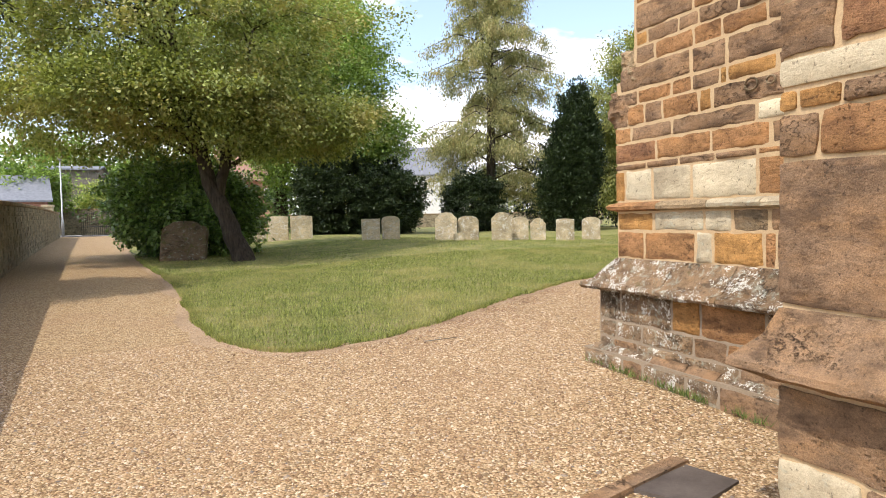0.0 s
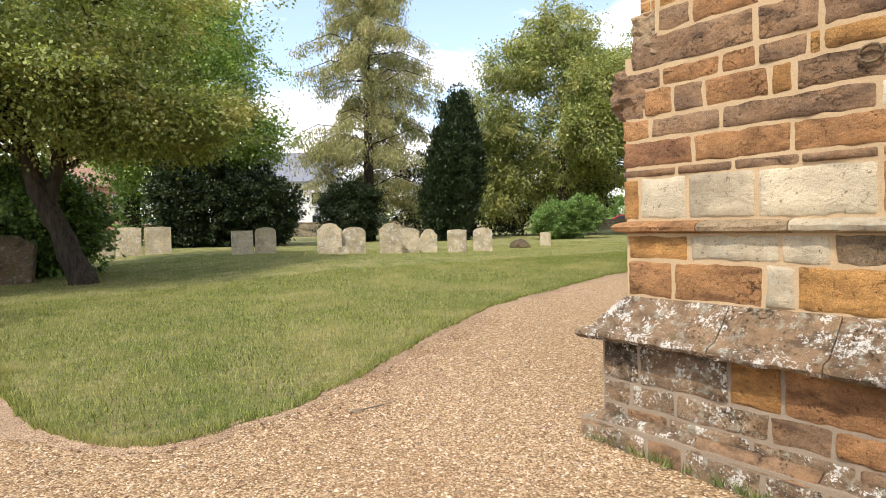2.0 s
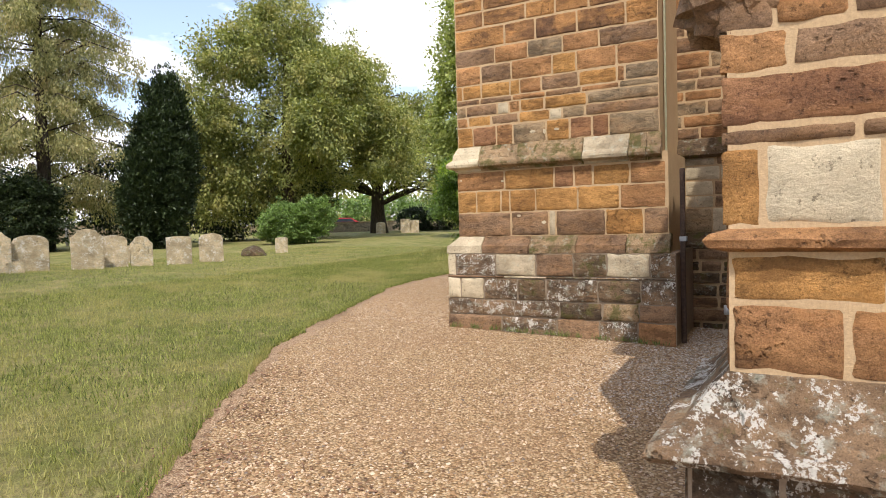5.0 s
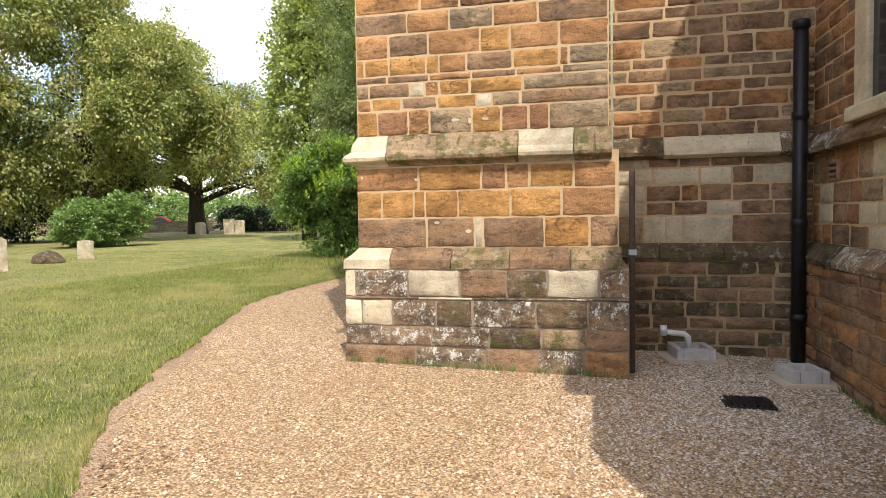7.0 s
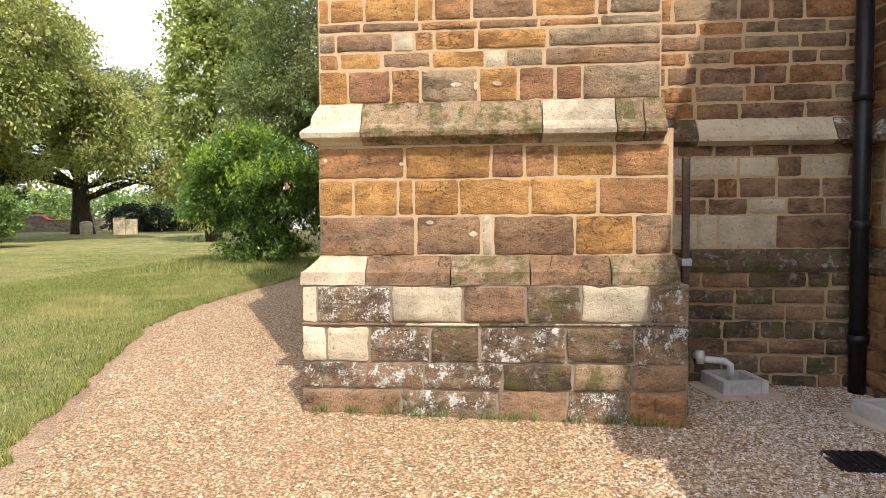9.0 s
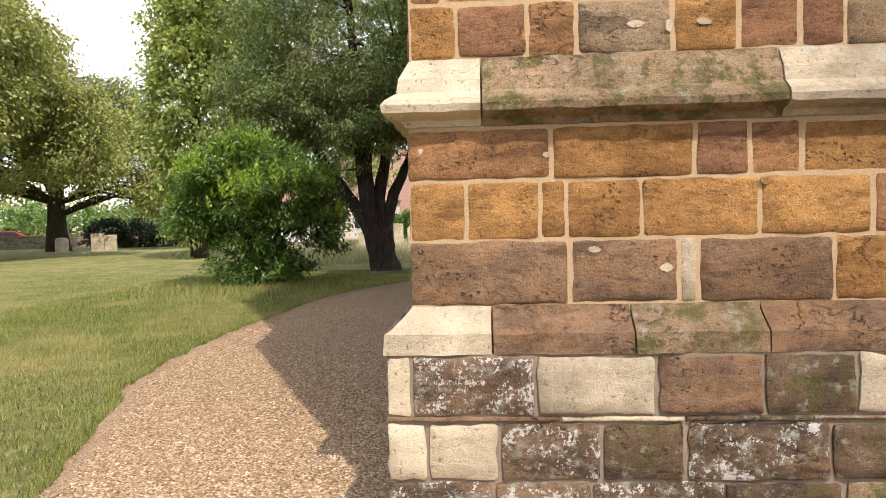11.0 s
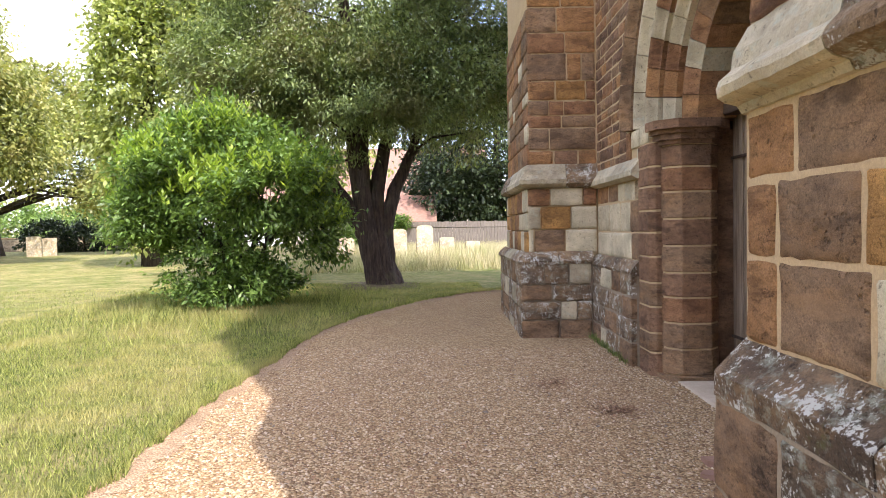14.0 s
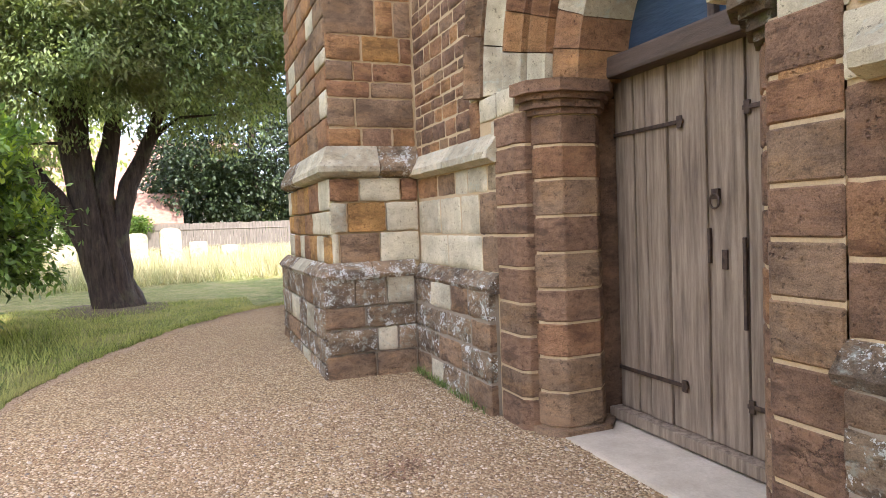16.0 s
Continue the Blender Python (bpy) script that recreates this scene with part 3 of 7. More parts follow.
# ---------------- trees and shrubs ----------------
def foliage(blobs, clumps, leaves, spread, size, droop, seed, narrow=0.28, shell=0.45, flat=1.0):
    """Leaves in clumps over the blobs (x, y, z, rx, ry, rz, share). Returns vertices, faces and the clumps' middles."""
    r = np.random.default_rng(seed)
    clumps, leaves, spread, size = int(clumps * 2.2), max(8, int(leaves * 0.6)), spread * 0.68, size * 0.98
    b = np.array(blobs, float)
    i = r.choice(len(b), clumps, p=b[:, 6] / b[:, 6].sum())
    u = r.normal(size=(clumps, 3))
    u /= np.linalg.norm(u, axis=1)[:, None]
    rad = shell + (1 - shell) * np.sqrt(r.uniform(size=clumps))
    rad *= 1 + 0.22 * np.sin(u[:, 0] * 5 + b[i, 0]) * np.sin(u[:, 1] * 6 + u[:, 2] * 4 + 1) + r.normal(0, 0.1, clumps)
    c = b[i, :3] + u * rad[:, None] * b[i, 3:6]
    n = clumps * leaves
    out = np.repeat(u, leaves, 0)
    sp = spread * r.uniform(0.5, 1.3, clumps)
    off = r.normal(size=(n, 3)) * np.repeat(sp, leaves)[:, None] * (1, 1, 0.55 * flat)
    off[:, 2] -= droop * np.abs(r.normal(0, 1, n)) * np.repeat(sp, leaves)
    p = np.repeat(c, leaves, 0) + off
    d = out * 0.7 + r.normal(0, 0.65, (n, 3))
    d[:, 2] -= droop * 0.9
    d /= np.linalg.norm(d, axis=1)[:, None] + 1e-6
    s = np.cross(d, r.normal(0, 0.5, (n, 3)) + (0, 0, 1.0))
    s /= np.linalg.norm(s, axis=1)[:, None] + 1e-6
    L = (size * r.uniform(0.6, 1.35, n))[:, None]
    v = np.stack([p, p + d * L * 0.45 + s * L * narrow, p + d * L, p + d * L * 0.45 - s * L * narrow], 1).reshape(-1, 3)
    return v, np.arange(4 * n).reshape(-1, 4), c


def tree(name, label, category, base, stems, blobs, leaf, bark, clumps, leaves, spread, size, droop=0.2, seed=1, limbs=40, narrow=0.28, shell=0.45, limb_r=0.05, sides=10, flat=1.0, group=""):
    """stems: lines of (dx, dy, z above ground, radius) from the base."""
    x, y = base
    z = ground_z(x, y)
    t = thing(name, label, category, group, at=(x, y, z))
    rg = random.Random(seed)
    tops = []
    for k, st in enumerate(stems):
        pts = [Vector((x + a, y + b, z + c - (0.15 if i == 0 and k == 0 else 0))) for i, (a, b, c, r) in enumerate(st)]
        radii = [r for *_, r in st]
        fine_p, fine_r = [], []
        for i in range(len(pts) - 1):
            for s in range(4):
                f = s / 4
                fine_p.append(pts[i].lerp(pts[i + 1], f) + Vector((rg.uniform(-1, 1), rg.uniform(-1, 1), 0)) * radii[i] * 0.1)
                fine_r.append(radii[i] * (1 - f) + radii[i + 1] * f)
        fine_p.append(pts[-1]), fine_r.append(radii[-1])
        if k == 0:
            fine_r[0] *= 1.25
            fine_r[1] *= 1.12
        part("trunk", tube(fine_p, fine_r, sides, wob=0.09, rng=rg), bark, t)
        tops += list(zip(fine_p[3:], fine_r[3:]))
    v, f, c = foliage([(x + a, y + b, z + e, *rest) for a, b, e, *rest in blobs], clumps, leaves, spread, size, droop, seed, narrow, shell, flat)
    link_mesh("crown", mesh_np("crown", v, f), leaf, t)
    if limbs:
        bm = bmesh.new()
        for j in rg.sample(range(len(c)), min(limbs, len(c))):
            end = Vector(c[j])
            below = [q for q in tops if q[0].z < end.z + 0.3] or tops[:1]
            start, r0 = min(below, key=lambda q: (q[0] - end).length + rg.uniform(0, 1.2))
            r0 = min(r0 * 0.55, limb_r)
            mid = start.lerp(end, 0.5) + Vector((rg.uniform(-.2, .2), rg.uniform(-.2, .2), 0.12 * (end - start).length))
            tube([start, start.lerp(mid, 0.5) + Vector((0, 0, 0.05)), mid, end], [r0, r0 * 0.75, r0 * 0.5, 0.008], 5, bm)
        part("branchwork", bm, bark, t)
    return t


# the spreading tree by the west path
tree("thorn_tree", "broad leaning tree with layered small grey-green leaves on the lawn", "tree", (2.0, 17.2),
     [[(0, 0, 0, 0.27), (-0.35, 0.15, 0.9, 0.23), (-0.75, 0.33, 2.0, 0.19), (-1.1, 0.5, 3.3, 0.17), (-1.5, 0.8, 5.2, 0.1), (-1.6, 0.9, 7.0, 0.04)],
      [(-0.6, 0.27, 1.6, 0.15), (-0.4, 0.25, 2.6, 0.14), (0.0, 0.2, 4.0, 0.09), (0.4, 0.3, 6, 0.03)]],
     [(-1.6, 0.9, 5.9, 4.2, 4.0, 2.9, 5), (1.3, -0.4, 3.55, 2.0, 1.6, 0.75, 1.3), (-4.6, 2.2, 3.9, 2.4, 2.4, 1.2, 0.8), (-1.7, -0.9, 3.95, 3.1, 2.1, 0.9, 1.7), (-2.2, 1, 8.6, 2.8, 2.8, 2.0, 1.5), (-6, 2, 6.5, 2.2, 2.4, 2.2, 0.6)],
     LEAF_THORN, BARK, 720, 240, 0.46, 0.085, 0.3, 5, 120, 0.36, flat=0.7, limb_r=0.07)
tree("laurel_shrub", "dense glossy dark green laurel bush beside the path", "shrub", (0.5, 20.6), [[(0, 0, 0, 0.08), (0.1, 0, 1.2, 0.04)]],
     [(0, 0, 1.5, 1.9, 1.7, 1.5, 3), (1.3, -0.5, 1.2, 1.1, 1.0, 1.3, 1.0)], LEAF_LAUREL, BARK, 900, 40, 0.2, 0.13, 0.3, 6, 12, 0.3)
tree("lime_tree", "bright green broadleaf tree behind the graves", "tree", (8.1, 31.0), [[(0, 0, 0, 0.3), (0, 0, 4, 0.22), (0.1, 0, 9, 0.1)]],
     [(-0.6, 0, 7.4, 3.4, 3.4, 4.2, 4), (1.2, -0.8, 4.6, 2.2, 2.0, 1.4, 1.5), (-2.4, 0.4, 5.2, 2.2, 2.2, 2.6, 1.4)], LEAF_LIME, BARK, 460, 150, 0.52, 0.15, 0.3, 7, 50)
tree("ash_tree", "pale feathery tall tree against the sky", "tree", (8.5, 40), [[(0, 0, 0, 0.35), (0, 0, 8, 0.22), (0, 0, 15, 0.08)]],
     [(0, 0, 12.5, 4.0, 4.0, 5.0, 4), (-5, 3, 10, 4.5, 4.5, 5.0, 4)], LEAF_PALE, BARK, 900, 40, 0.6, 0.24, 0.5, 8, 40)
# real yew, but widened so its dark needles also paint the lime's shadow
tree("yew_hedge", "low dark clipped yew mass, enlarged over the shadow under a lime", "hedge", (8.8, 29.0), [[(0, 0, 0, 0.2), (0, 0, 1.5, 0.1)]],
     [(-0.9, 0, 1.7, 1.9, 1.5, 1.9, 2), (1.0, 0, 1.5, 1.7, 1.4, 1.6, 2), (-2.2, 0, 1.8, 0.9, 1.0, 1.9, 1)], LEAF_YEW, BARK, 1500, 55, 0.16, 0.12, 0.1, 9, 0, shell=0.8)
tree("ivy_clad_tree", "tree trunk thickly wrapped in dark ivy", "tree", (5.9, 34.6), [[(0, 0, 0, 0.35), (0, 0, 6, 0.25)]],
     [(0, 0, 2.2, 0.65, 0.6, 2.4, 1), (-1.5, 0, 7, 3, 3, 2.6, 1.6)], LEAF_LAUREL, BARK, 420, 40, 0.22, 0.13, 0.3, 10, 10)
tree("laurel_shrub", "dark evergreen bush in front of a white house", "shrub", (17.0, 34.2), [[(0, 0, 0, 0.1), (0, 0, 2, 0.05)]],
     [(0, 0, 1.7, 1.9, 1.6, 1.8, 1), (-5.4, -1.2, 1.3, 0.9, 1.0, 1.5, 0.5)], LEAF_YEW, BARK, 600, 60, 0.22, 0.13, 0.3, 11, 0)
tree("cypress_tree", "upright dark cypress with several spires", "tree", (20.9, 29.7), [[(0, 0, 0, 0.2), (0, 0, 6.5, 0.06)]],
     [(0, 0, 3.0, 1.15, 1.1, 3.1, 2.2), (0.45, -0.1, 5.2, 0.62, 0.6, 2.7, 1), (-0.25, 0.1, 4.6, 0.6, 0.6, 2.5, 0.9), (0.95, -0.4, 4.0, 0.5, 0.5, 2.3, 0.7), (-1.0, 0.3, 2.2, 0.8, 0.8, 2.2, 0.8)], LEAF_YEW, BARK, 1300, 55, 0.2, 0.17, -0.6, 12, 0, shell=0.7, narrow=0.2)
tree("weeping_ash", "tall tree with drooping yellow-green foliage", "tree", (30.0, 30.5), [[(0, 0, 0, 0.4), (0, 0, 5, 0.3), (0.3, 0, 12, 0.1)]],
     [(0, 0, 12.6, 2.5, 2.5, 1.8, 1), (-2.7, 1, 10.4, 2.3, 2.2, 1.6, 1), (2.8, -1, 10.4, 2.4, 2.4, 1.6, 1), (0.2, -3.2, 9.4, 2.4, 2.2, 1.6, 1), (-3.9, 2.4, 7.2, 2.0, 2.0, 1.8, 1), (3.8, -3.2, 7.2, 2.5, 2.4, 1.7, 1.1), (-1.2, -3.6, 6.2, 2.2, 2.0, 1.6, 0.9),
      (-2.6, 2.6, 4.2, 1.7, 1.7, 2.8, 1), (4.4, -4.6, 5.0, 2.2, 2.0, 1.7, 0.9), (0, 0, 6.8, 3.2, 3.2, 3.2, 1.4), (1, 1, 3.6, 3.4, 3.2, 1.8, 0.8)], LEAF_BIRCH, BARK, 780, 170, 0.55, 0.17, 0.9, 13, 60, shell=0.4)
# added near-black foliage: its colour stands for the shade inside the crowns
tree("evergreen_and_crown_shade", "added dark foliage standing in for the shade inside taller crowns", "tree", (27.5, 36.5), [[(0, 0, 0, 0.25), (0, 0, 4, 0.1)]],
     [(-3, 1, 2.8, 2.2, 2.2, 2.8, 1), (2, -1, 2.6, 3.2, 2.2, 2.6, 1.4), (6, -4, 3.2, 2.6, 2.2, 2.6, 1)], LEAF_YEW, BARK, 800, 40, 0.35, 0.18, 0.2, 14, 0, shell=0.6)
tree("round_shrub", "rounded clipped glossy green bush among the graves", "shrub", (24.6, 25.6), [[(0, 0, 0, 0.06), (0, 0, 0.8, 0.03)]],
     [(0, 0, 0.95, 1.35, 1.3, 0.95, 2), (0.8, -0.9, 1.3, 0.9, 0.9, 0.9, 0.8)], LEAF_LAUREL, BARK, 700, 50, 0.12, 0.1, 0.1, 15, 0, shell=0.75)
tree("chestnut_tree", "large spreading churchyard tree with drooping olive foliage", "tree", (44.5, 34.2), [[(0, 0, 0, 0.62), (0, 0, 3, 0.5), (0.5, 0.3, 8, 0.25), (0.5, 0.3, 13, 0.08)]],
     [(-1, 1, 12.4, 2.6, 2.6, 1.6, 1), (1.5, 3.5, 10.4, 2.4, 2.4, 1.3, 1), (-3, -0.5, 9.8, 2.4, 2.2, 1.4, 1), (2, -2.5, 9.5, 2.4, 2.2, 1.5, 1), (-1, 5.5, 7.9, 2.8, 2.2, 1.3, 1), (-4, 2.5, 7.2, 2.2, 2.4, 1.2, 0.9), (0, -5, 7.2, 2.6, 2.4, 1.3, 1),
      (-3.5, -3, 6.0, 2.0, 2.0, 1.1, 0.8), (-1.5, 7.4, 5.3, 2.6, 2.0, 1.1, 0.9), (1, -7, 4.9, 2.6, 2.2, 1.1, 0.9), (-4.2, 4.8, 4.9, 1.8, 1.8, 1.0, 0.7), (0.4, 0.3, 8, 2.8, 2.8, 3, 0.9), (-1.5, 7.0, 3.6, 2.4, 2.0, 0.9, 0.6), (1, -6.5, 3.5, 2.4, 2.0, 0.9, 0.6), (-3.8, 1.5, 4.6, 2.0, 2.2, 0.9, 0.6)], LEAF_BIRCH, BARK, 760, 150, 0.7, 0.2, 0.6, 16, 90, shell=0.45, limb_r=0.16)
tree("churchyard_hedge", "low dark mixed hedge behind the graves", "hedge", (51.5, 32.7), [[(0, 0, 0, 0.08), (0, 0, 1.2, 0.04)]],
     [(-0.48 * k * 2.2, 0.877 * k * 2.2, 0.8 + 0.25 * (k % 2), 1.1, 1.5, 1.1, 1) for k in range(-4, 2)], LEAF_YEW, BARK, 420, 50, 0.3, 0.18, 0.2, 76, 0, shell=0.6)
shrub = tree("flowering_shrub", "loose leafy evergreen shrub with fresh yellow-green shoots on the lawn", "shrub", (18.5, 12.1),
     [[(0, 0, 0, 0.05), (-0.2, 0.2, 1.6, 0.03)], [(0.1, 0, 0, 0.05), (0.4, -0.3, 1.5, 0.03)], [(0, 0.1, 0, 0.045), (0.1, 0.6, 1.4, 0.02)], [(0, -0.1, 0, 0.045), (-0.3, -0.7, 1.4, 0.02)]],
     [(0.1, 0.8, 2.25, 0.95, 0.95, 0.75, 2), (-0.2, -0.6, 1.95, 1.1, 1.0, 0.8, 2), (0, 0.2, 2.75, 0.75, 0.85, 0.5, 1), (0, 1.25, 1.55, 0.75, 0.6, 0.55, 1), (0.2, -1.15, 1.35, 0.7, 0.6, 0.55, 0.9), (0, 0.1, 0.95, 0.85, 0.9, 0.5, 0.8), (0, 0, 0.45, 0.8, 0.85, 0.35, 0.9)], LEAF_SHRUB, BARK, 280, 170, 0.22, 0.1, 0.15, 17, 90, 0.2, shell=0.3, limb_r=0.02)
def young_shoots(parent, spots, seed):
    """Upright sprigs of fresh leaves on top of a shrub; spots: (x, y, z, reach, count)."""
    r = np.random.default_rng(seed)
    P, D = [], []
    for x, y, z, reach, n in spots:
        for _ in range(n):
            a, q = r.uniform(0, 6.283), reach * math.sqrt(r.uniform(0.05, 1))
            base = np.array((x + q * math.cos(a), y + q * math.sin(a), z - 0.55 * q * q / reach + r.normal(0, 0.07)))
            lean = np.array((math.cos(a) * 0.35 * q / reach, math.sin(a) * 0.35 * q / reach, 1.0))
            length = r.uniform(0.16, 0.38)
            for k in range(11):
                t = k / 10
                out = np.array((math.cos(k * 2.4), math.sin(k * 2.4), 0.75 + 0.8 * t))
                P.append(base + lean * length * t)
                D.append(out / np.linalg.norm(out))
    p, d = np.array(P), np.array(D)
    n = len(p)
    s = np.cross(d, r.normal(0, 0.3, (n, 3)) + (0, 0, 1.0))
    s /= np.linalg.norm(s, axis=1)[:, None] + 1e-6
    L = (0.115 * r.uniform(0.6, 1.3, n))[:, None]
    v = np.stack([p, p + d * L * 0.45 + s * L * 0.2, p + d * L, p + d * L * 0.45 - s * L * 0.2], 1).reshape(-1, 3)
    link_mesh("young_growth", mesh_np("young_growth", v, np.arange(4 * n).reshape(-1, 4)), LEAF_SHOOT, parent, "fresh yellow-green shoots")


young_shoots(shrub, [(18.6, 12.9, 3.3, 0.95, 120), (18.3, 11.5, 3.05, 1.05, 110), (18.5, 12.3, 3.6, 0.75, 90), (18.5, 13.35, 2.5, 0.6, 40), (18.7, 10.95, 2.25, 0.6, 40), (17.9, 12.2, 2.7, 0.7, 50)], 64)

tree("yew_tree", "old multi-stemmed yew with fluted leaning trunk and feathery foliage", "tree", (22.7, 10.1),
     [[(0, 0, 0, 0.34), (0.0, 0.12, 0.5, 0.29), (-0.03, 0.3, 1.3, 0.25), (-0.05, 0.5, 2.2, 0.23), (0, 0.66, 4.2, 0.17), (0, 0.9, 8, 0.06)],
      [(-0.16, 0.16, -0.1, 0.25), (-0.14, 0.28, 0.5, 0.2), (-0.14, 0.46, 1.2, 0.19), (-0.16, 0.85, 1.9, 0.17), (-0.2, 1.5, 2.8, 0.13), (-0.2, 2.3, 4.2, 0.09), (-0.2, 3.0, 6.0, 0.03)],
      [(-0.08, -0.14, -0.1, 0.25), (-0.08, 0.02, 0.5, 0.2), (-0.08, 0.14, 1.2, 0.19), (-0.05, 0.16, 2.0, 0.17), (0.05, -0.02, 3.0, 0.14), (0.1, -0.3, 4.6, 0.1), (0.1, -0.6, 7, 0.04)],
      [(-0.26, 0.02, -0.1, 0.19), (-0.22, 0.16, 0.5, 0.15), (-0.22, 0.3, 1.3, 0.16), (-0.26, 0.42, 2.2, 0.15), (-0.3, 0.4, 3.4, 0.11), (-0.3, 0.3, 5.5, 0.04)],
      [(0.1, -0.26, -0.1, 0.2), (0.06, -0.08, 0.5, 0.16), (0.02, -0.02, 1.3, 0.16), (0.05, -0.24, 2.1, 0.15), (0.1, -0.65, 3.0, 0.11), (0.15, -1.1, 4.6, 0.04)],
      [(-0.1, 0.62, 1.6, 0.12), (-0.2, 1.35, 2.15, 0.1), (-0.3, 2.2, 2.9, 0.07), (-0.3, 3.0, 4.0, 0.03)]],
     [(0, 1.0, 7.2, 3.0, 3.3, 4.0, 5), (-0.2, -1.6, 4.6, 2.0, 1.9, 1.6, 1.6), (-0.4, 2.6, 4.6, 2.0, 1.6, 1.6, 1.3), (-1.0, 0.5, 4.3, 1.4, 2.8, 1.1, 1.4), (0, 0, 10.5, 2.4, 2.6, 2.6, 1.5), (-0.3, -2.3, 6.4, 1.9, 1.8, 2.2, 1.6)],
     LEAF_FEATHER, BARK_YEW, 1000, 230, 0.34, 0.1, 0.35, 18, 130, 0.17, shell=0.35, sides=14, limb_r=0.06)
tree("poplar_tree", "slender tall pale green tree beyond the yew", "tree", (31.0, 19.0), [[(0, 0, 0, 0.3), (0, 0, 14, 0.08)]],
     [(0, 0, 7.2, 1.9, 2.0, 6.0, 3), (0.5, -1.2, 11, 1.8, 2.0, 5.0, 2), (3, -6, 9, 3, 3.5, 6, 2)], LEAF_PALE, BARK, 1300, 44, 0.4, 0.2, 0.6, 19, 40)
tree("evergreen_and_crown_shade", "dark evergreen tree overhanging a wooden fence", "tree", (52, 5.0), [[(0, 0, 0, 0.4), (0, 0, 5, 0.3), (0, 0, 9, 0.1)]],
     [(0, 0, 6.0, 6, 6, 5.0, 3.5), (-2, 3, 3.8, 3, 3, 2.4, 1), (-1, -6, 6, 5, 5, 5.5, 2)], LEAF_YEW, BARK, 1400, 40, 0.5, 0.25, 0.5, 20, 40, shell=0.5)


def larch(base, height, reach, seed):
    """A conifer with tiers of drooping boughs hung with pale tufts."""
    x, y = base
    z = ground_z(x, y)
    t = thing("larch_tree", "tall pale yellow-green conifer with tiered drooping boughs", "tree", at=(x, y, z))
    rg = random.Random(seed)
    r = np.random.default_rng(seed)
    part("trunk", tube([(x, y, z - 0.1), (x, y, z + 4), (x + 0.1, y, z + height * 0.6), (x, y, z + height)], [0.36, 0.28, 0.17, 0.03], 10, wob=0.06, rng=rg), BARK, t)
    bm = bmesh.new()
    pts = []
    h = 2.6
    while h < height - 0.3:
        span = reach * min(1.0, (h - 1.0) / 3.2) * (1 - (h / height) ** 1.35) * rg.choice((0.35, 0.6, 0.8, 0.95, 1.1)) * rg.uniform(0.85, 1.15) + 0.3
        a = rg.uniform(0, 6.283)
        up = rg.uniform(0.0, 0.35) * span
        tip = Vector((x + math.cos(a) * span, y + math.sin(a) * span, z + h + up - 0.22 * span))
        mid = Vector((x + math.cos(a) * span * 0.5, y + math.sin(a) * span * 0.5, z + h + up * 0.9))
        tube([(x, y, z + h), mid, tip], [0.05, 0.035, 0.01], 4, bm)
        n = int(7 + span * 7)
        for k in range(n):
            f = 0.25 + 0.75 * (k + rg.random()) / n
            p = mid.lerp(tip, (f - 0.5) * 2) if f > 0.5 else Vector((x, y, z + h)).lerp(mid, f * 2)
            pts.append(p + Vector((rg.gauss(0, 0.22), rg.gauss(0, 0.22), -abs(rg.gauss(0, 0.12)))))
        h += rg.uniform(0.05, 0.2)
    part("branchwork", bm, BARK, t)
    c = np.array(pts)
    m = 40
    n = len(c) * m
    p = np.repeat(c, m, 0) + r.normal(0, 0.17, (n, 3)) * (1, 1, 0.5)
    p[:, 2] -= np.abs(r.normal(0, 0.42, n))
    d = r.normal(0, 0.45, (n, 3)) + (0, 0, -0.9)
    d /= np.linalg.norm(d, axis=1)[:, None]
    s = np.cross(d, r.normal(0, 1, (n, 3)))
    s /= np.linalg.norm(s, axis=1)[:, None]
    L = (0.16 * r.uniform(0.6, 1.4, n))[:, None]
    v = np.stack([p, p + d * L * 0.5 + s * L * 0.17, p + d * L, p + d * L * 0.5 - s * L * 0.17], 1).reshape(-1, 3)
    link_mesh("crown", mesh_np("crown", v, np.arange(4 * n).reshape(-1, 4)), LEAF_CONIFER, t)


larch((19.2, 36.0), 22.0, 6.0, 25)


tree("sycamore_tree", "rounded green trees beyond the gate", "tree", (-11, 84), [[(0, 0, 0, 0.4), (0, 0, 6, 0.2)]],
     [(0, 0, 7, 6, 5, 4.5, 2), (9, 2, 6, 5, 5, 4.0, 1.5), (-10, -4, 6.5, 6, 5, 4.5, 2), (18, 2, 6, 5, 5, 4.5, 1.5), (-20, -8, 7, 6, 6, 5, 2)], LEAF_LIME, BARK, 900, 50, 0.8, 0.45, 0.3, 71, 20)


tree("garden_tree", "leafy garden tree beside a low roof", "tree", (-9.5, 60), [[(0, 0, 0, 0.2), (0, 0, 3, 0.1)]],
     [(0, 0, 3.6, 2.6, 2.4, 2.2, 2), (-5, 1, 3.4, 2.6, 2.4, 2.0, 1.5)], LEAF_LIME, BARK, 260, 70, 0.5, 0.26, 0.3, 72, 10)
tree("garden_tree", "leafy garden bush beyond the gate", "tree", (-4.2, 66), [[(0, 0, 0, 0.15), (0, 0, 2, 0.08)]],
     [(0, 0, 2.6, 2.2, 2.0, 2.2, 2)], LEAF_PALE, BARK, 140, 70, 0.5, 0.26, 0.3, 73, 6)


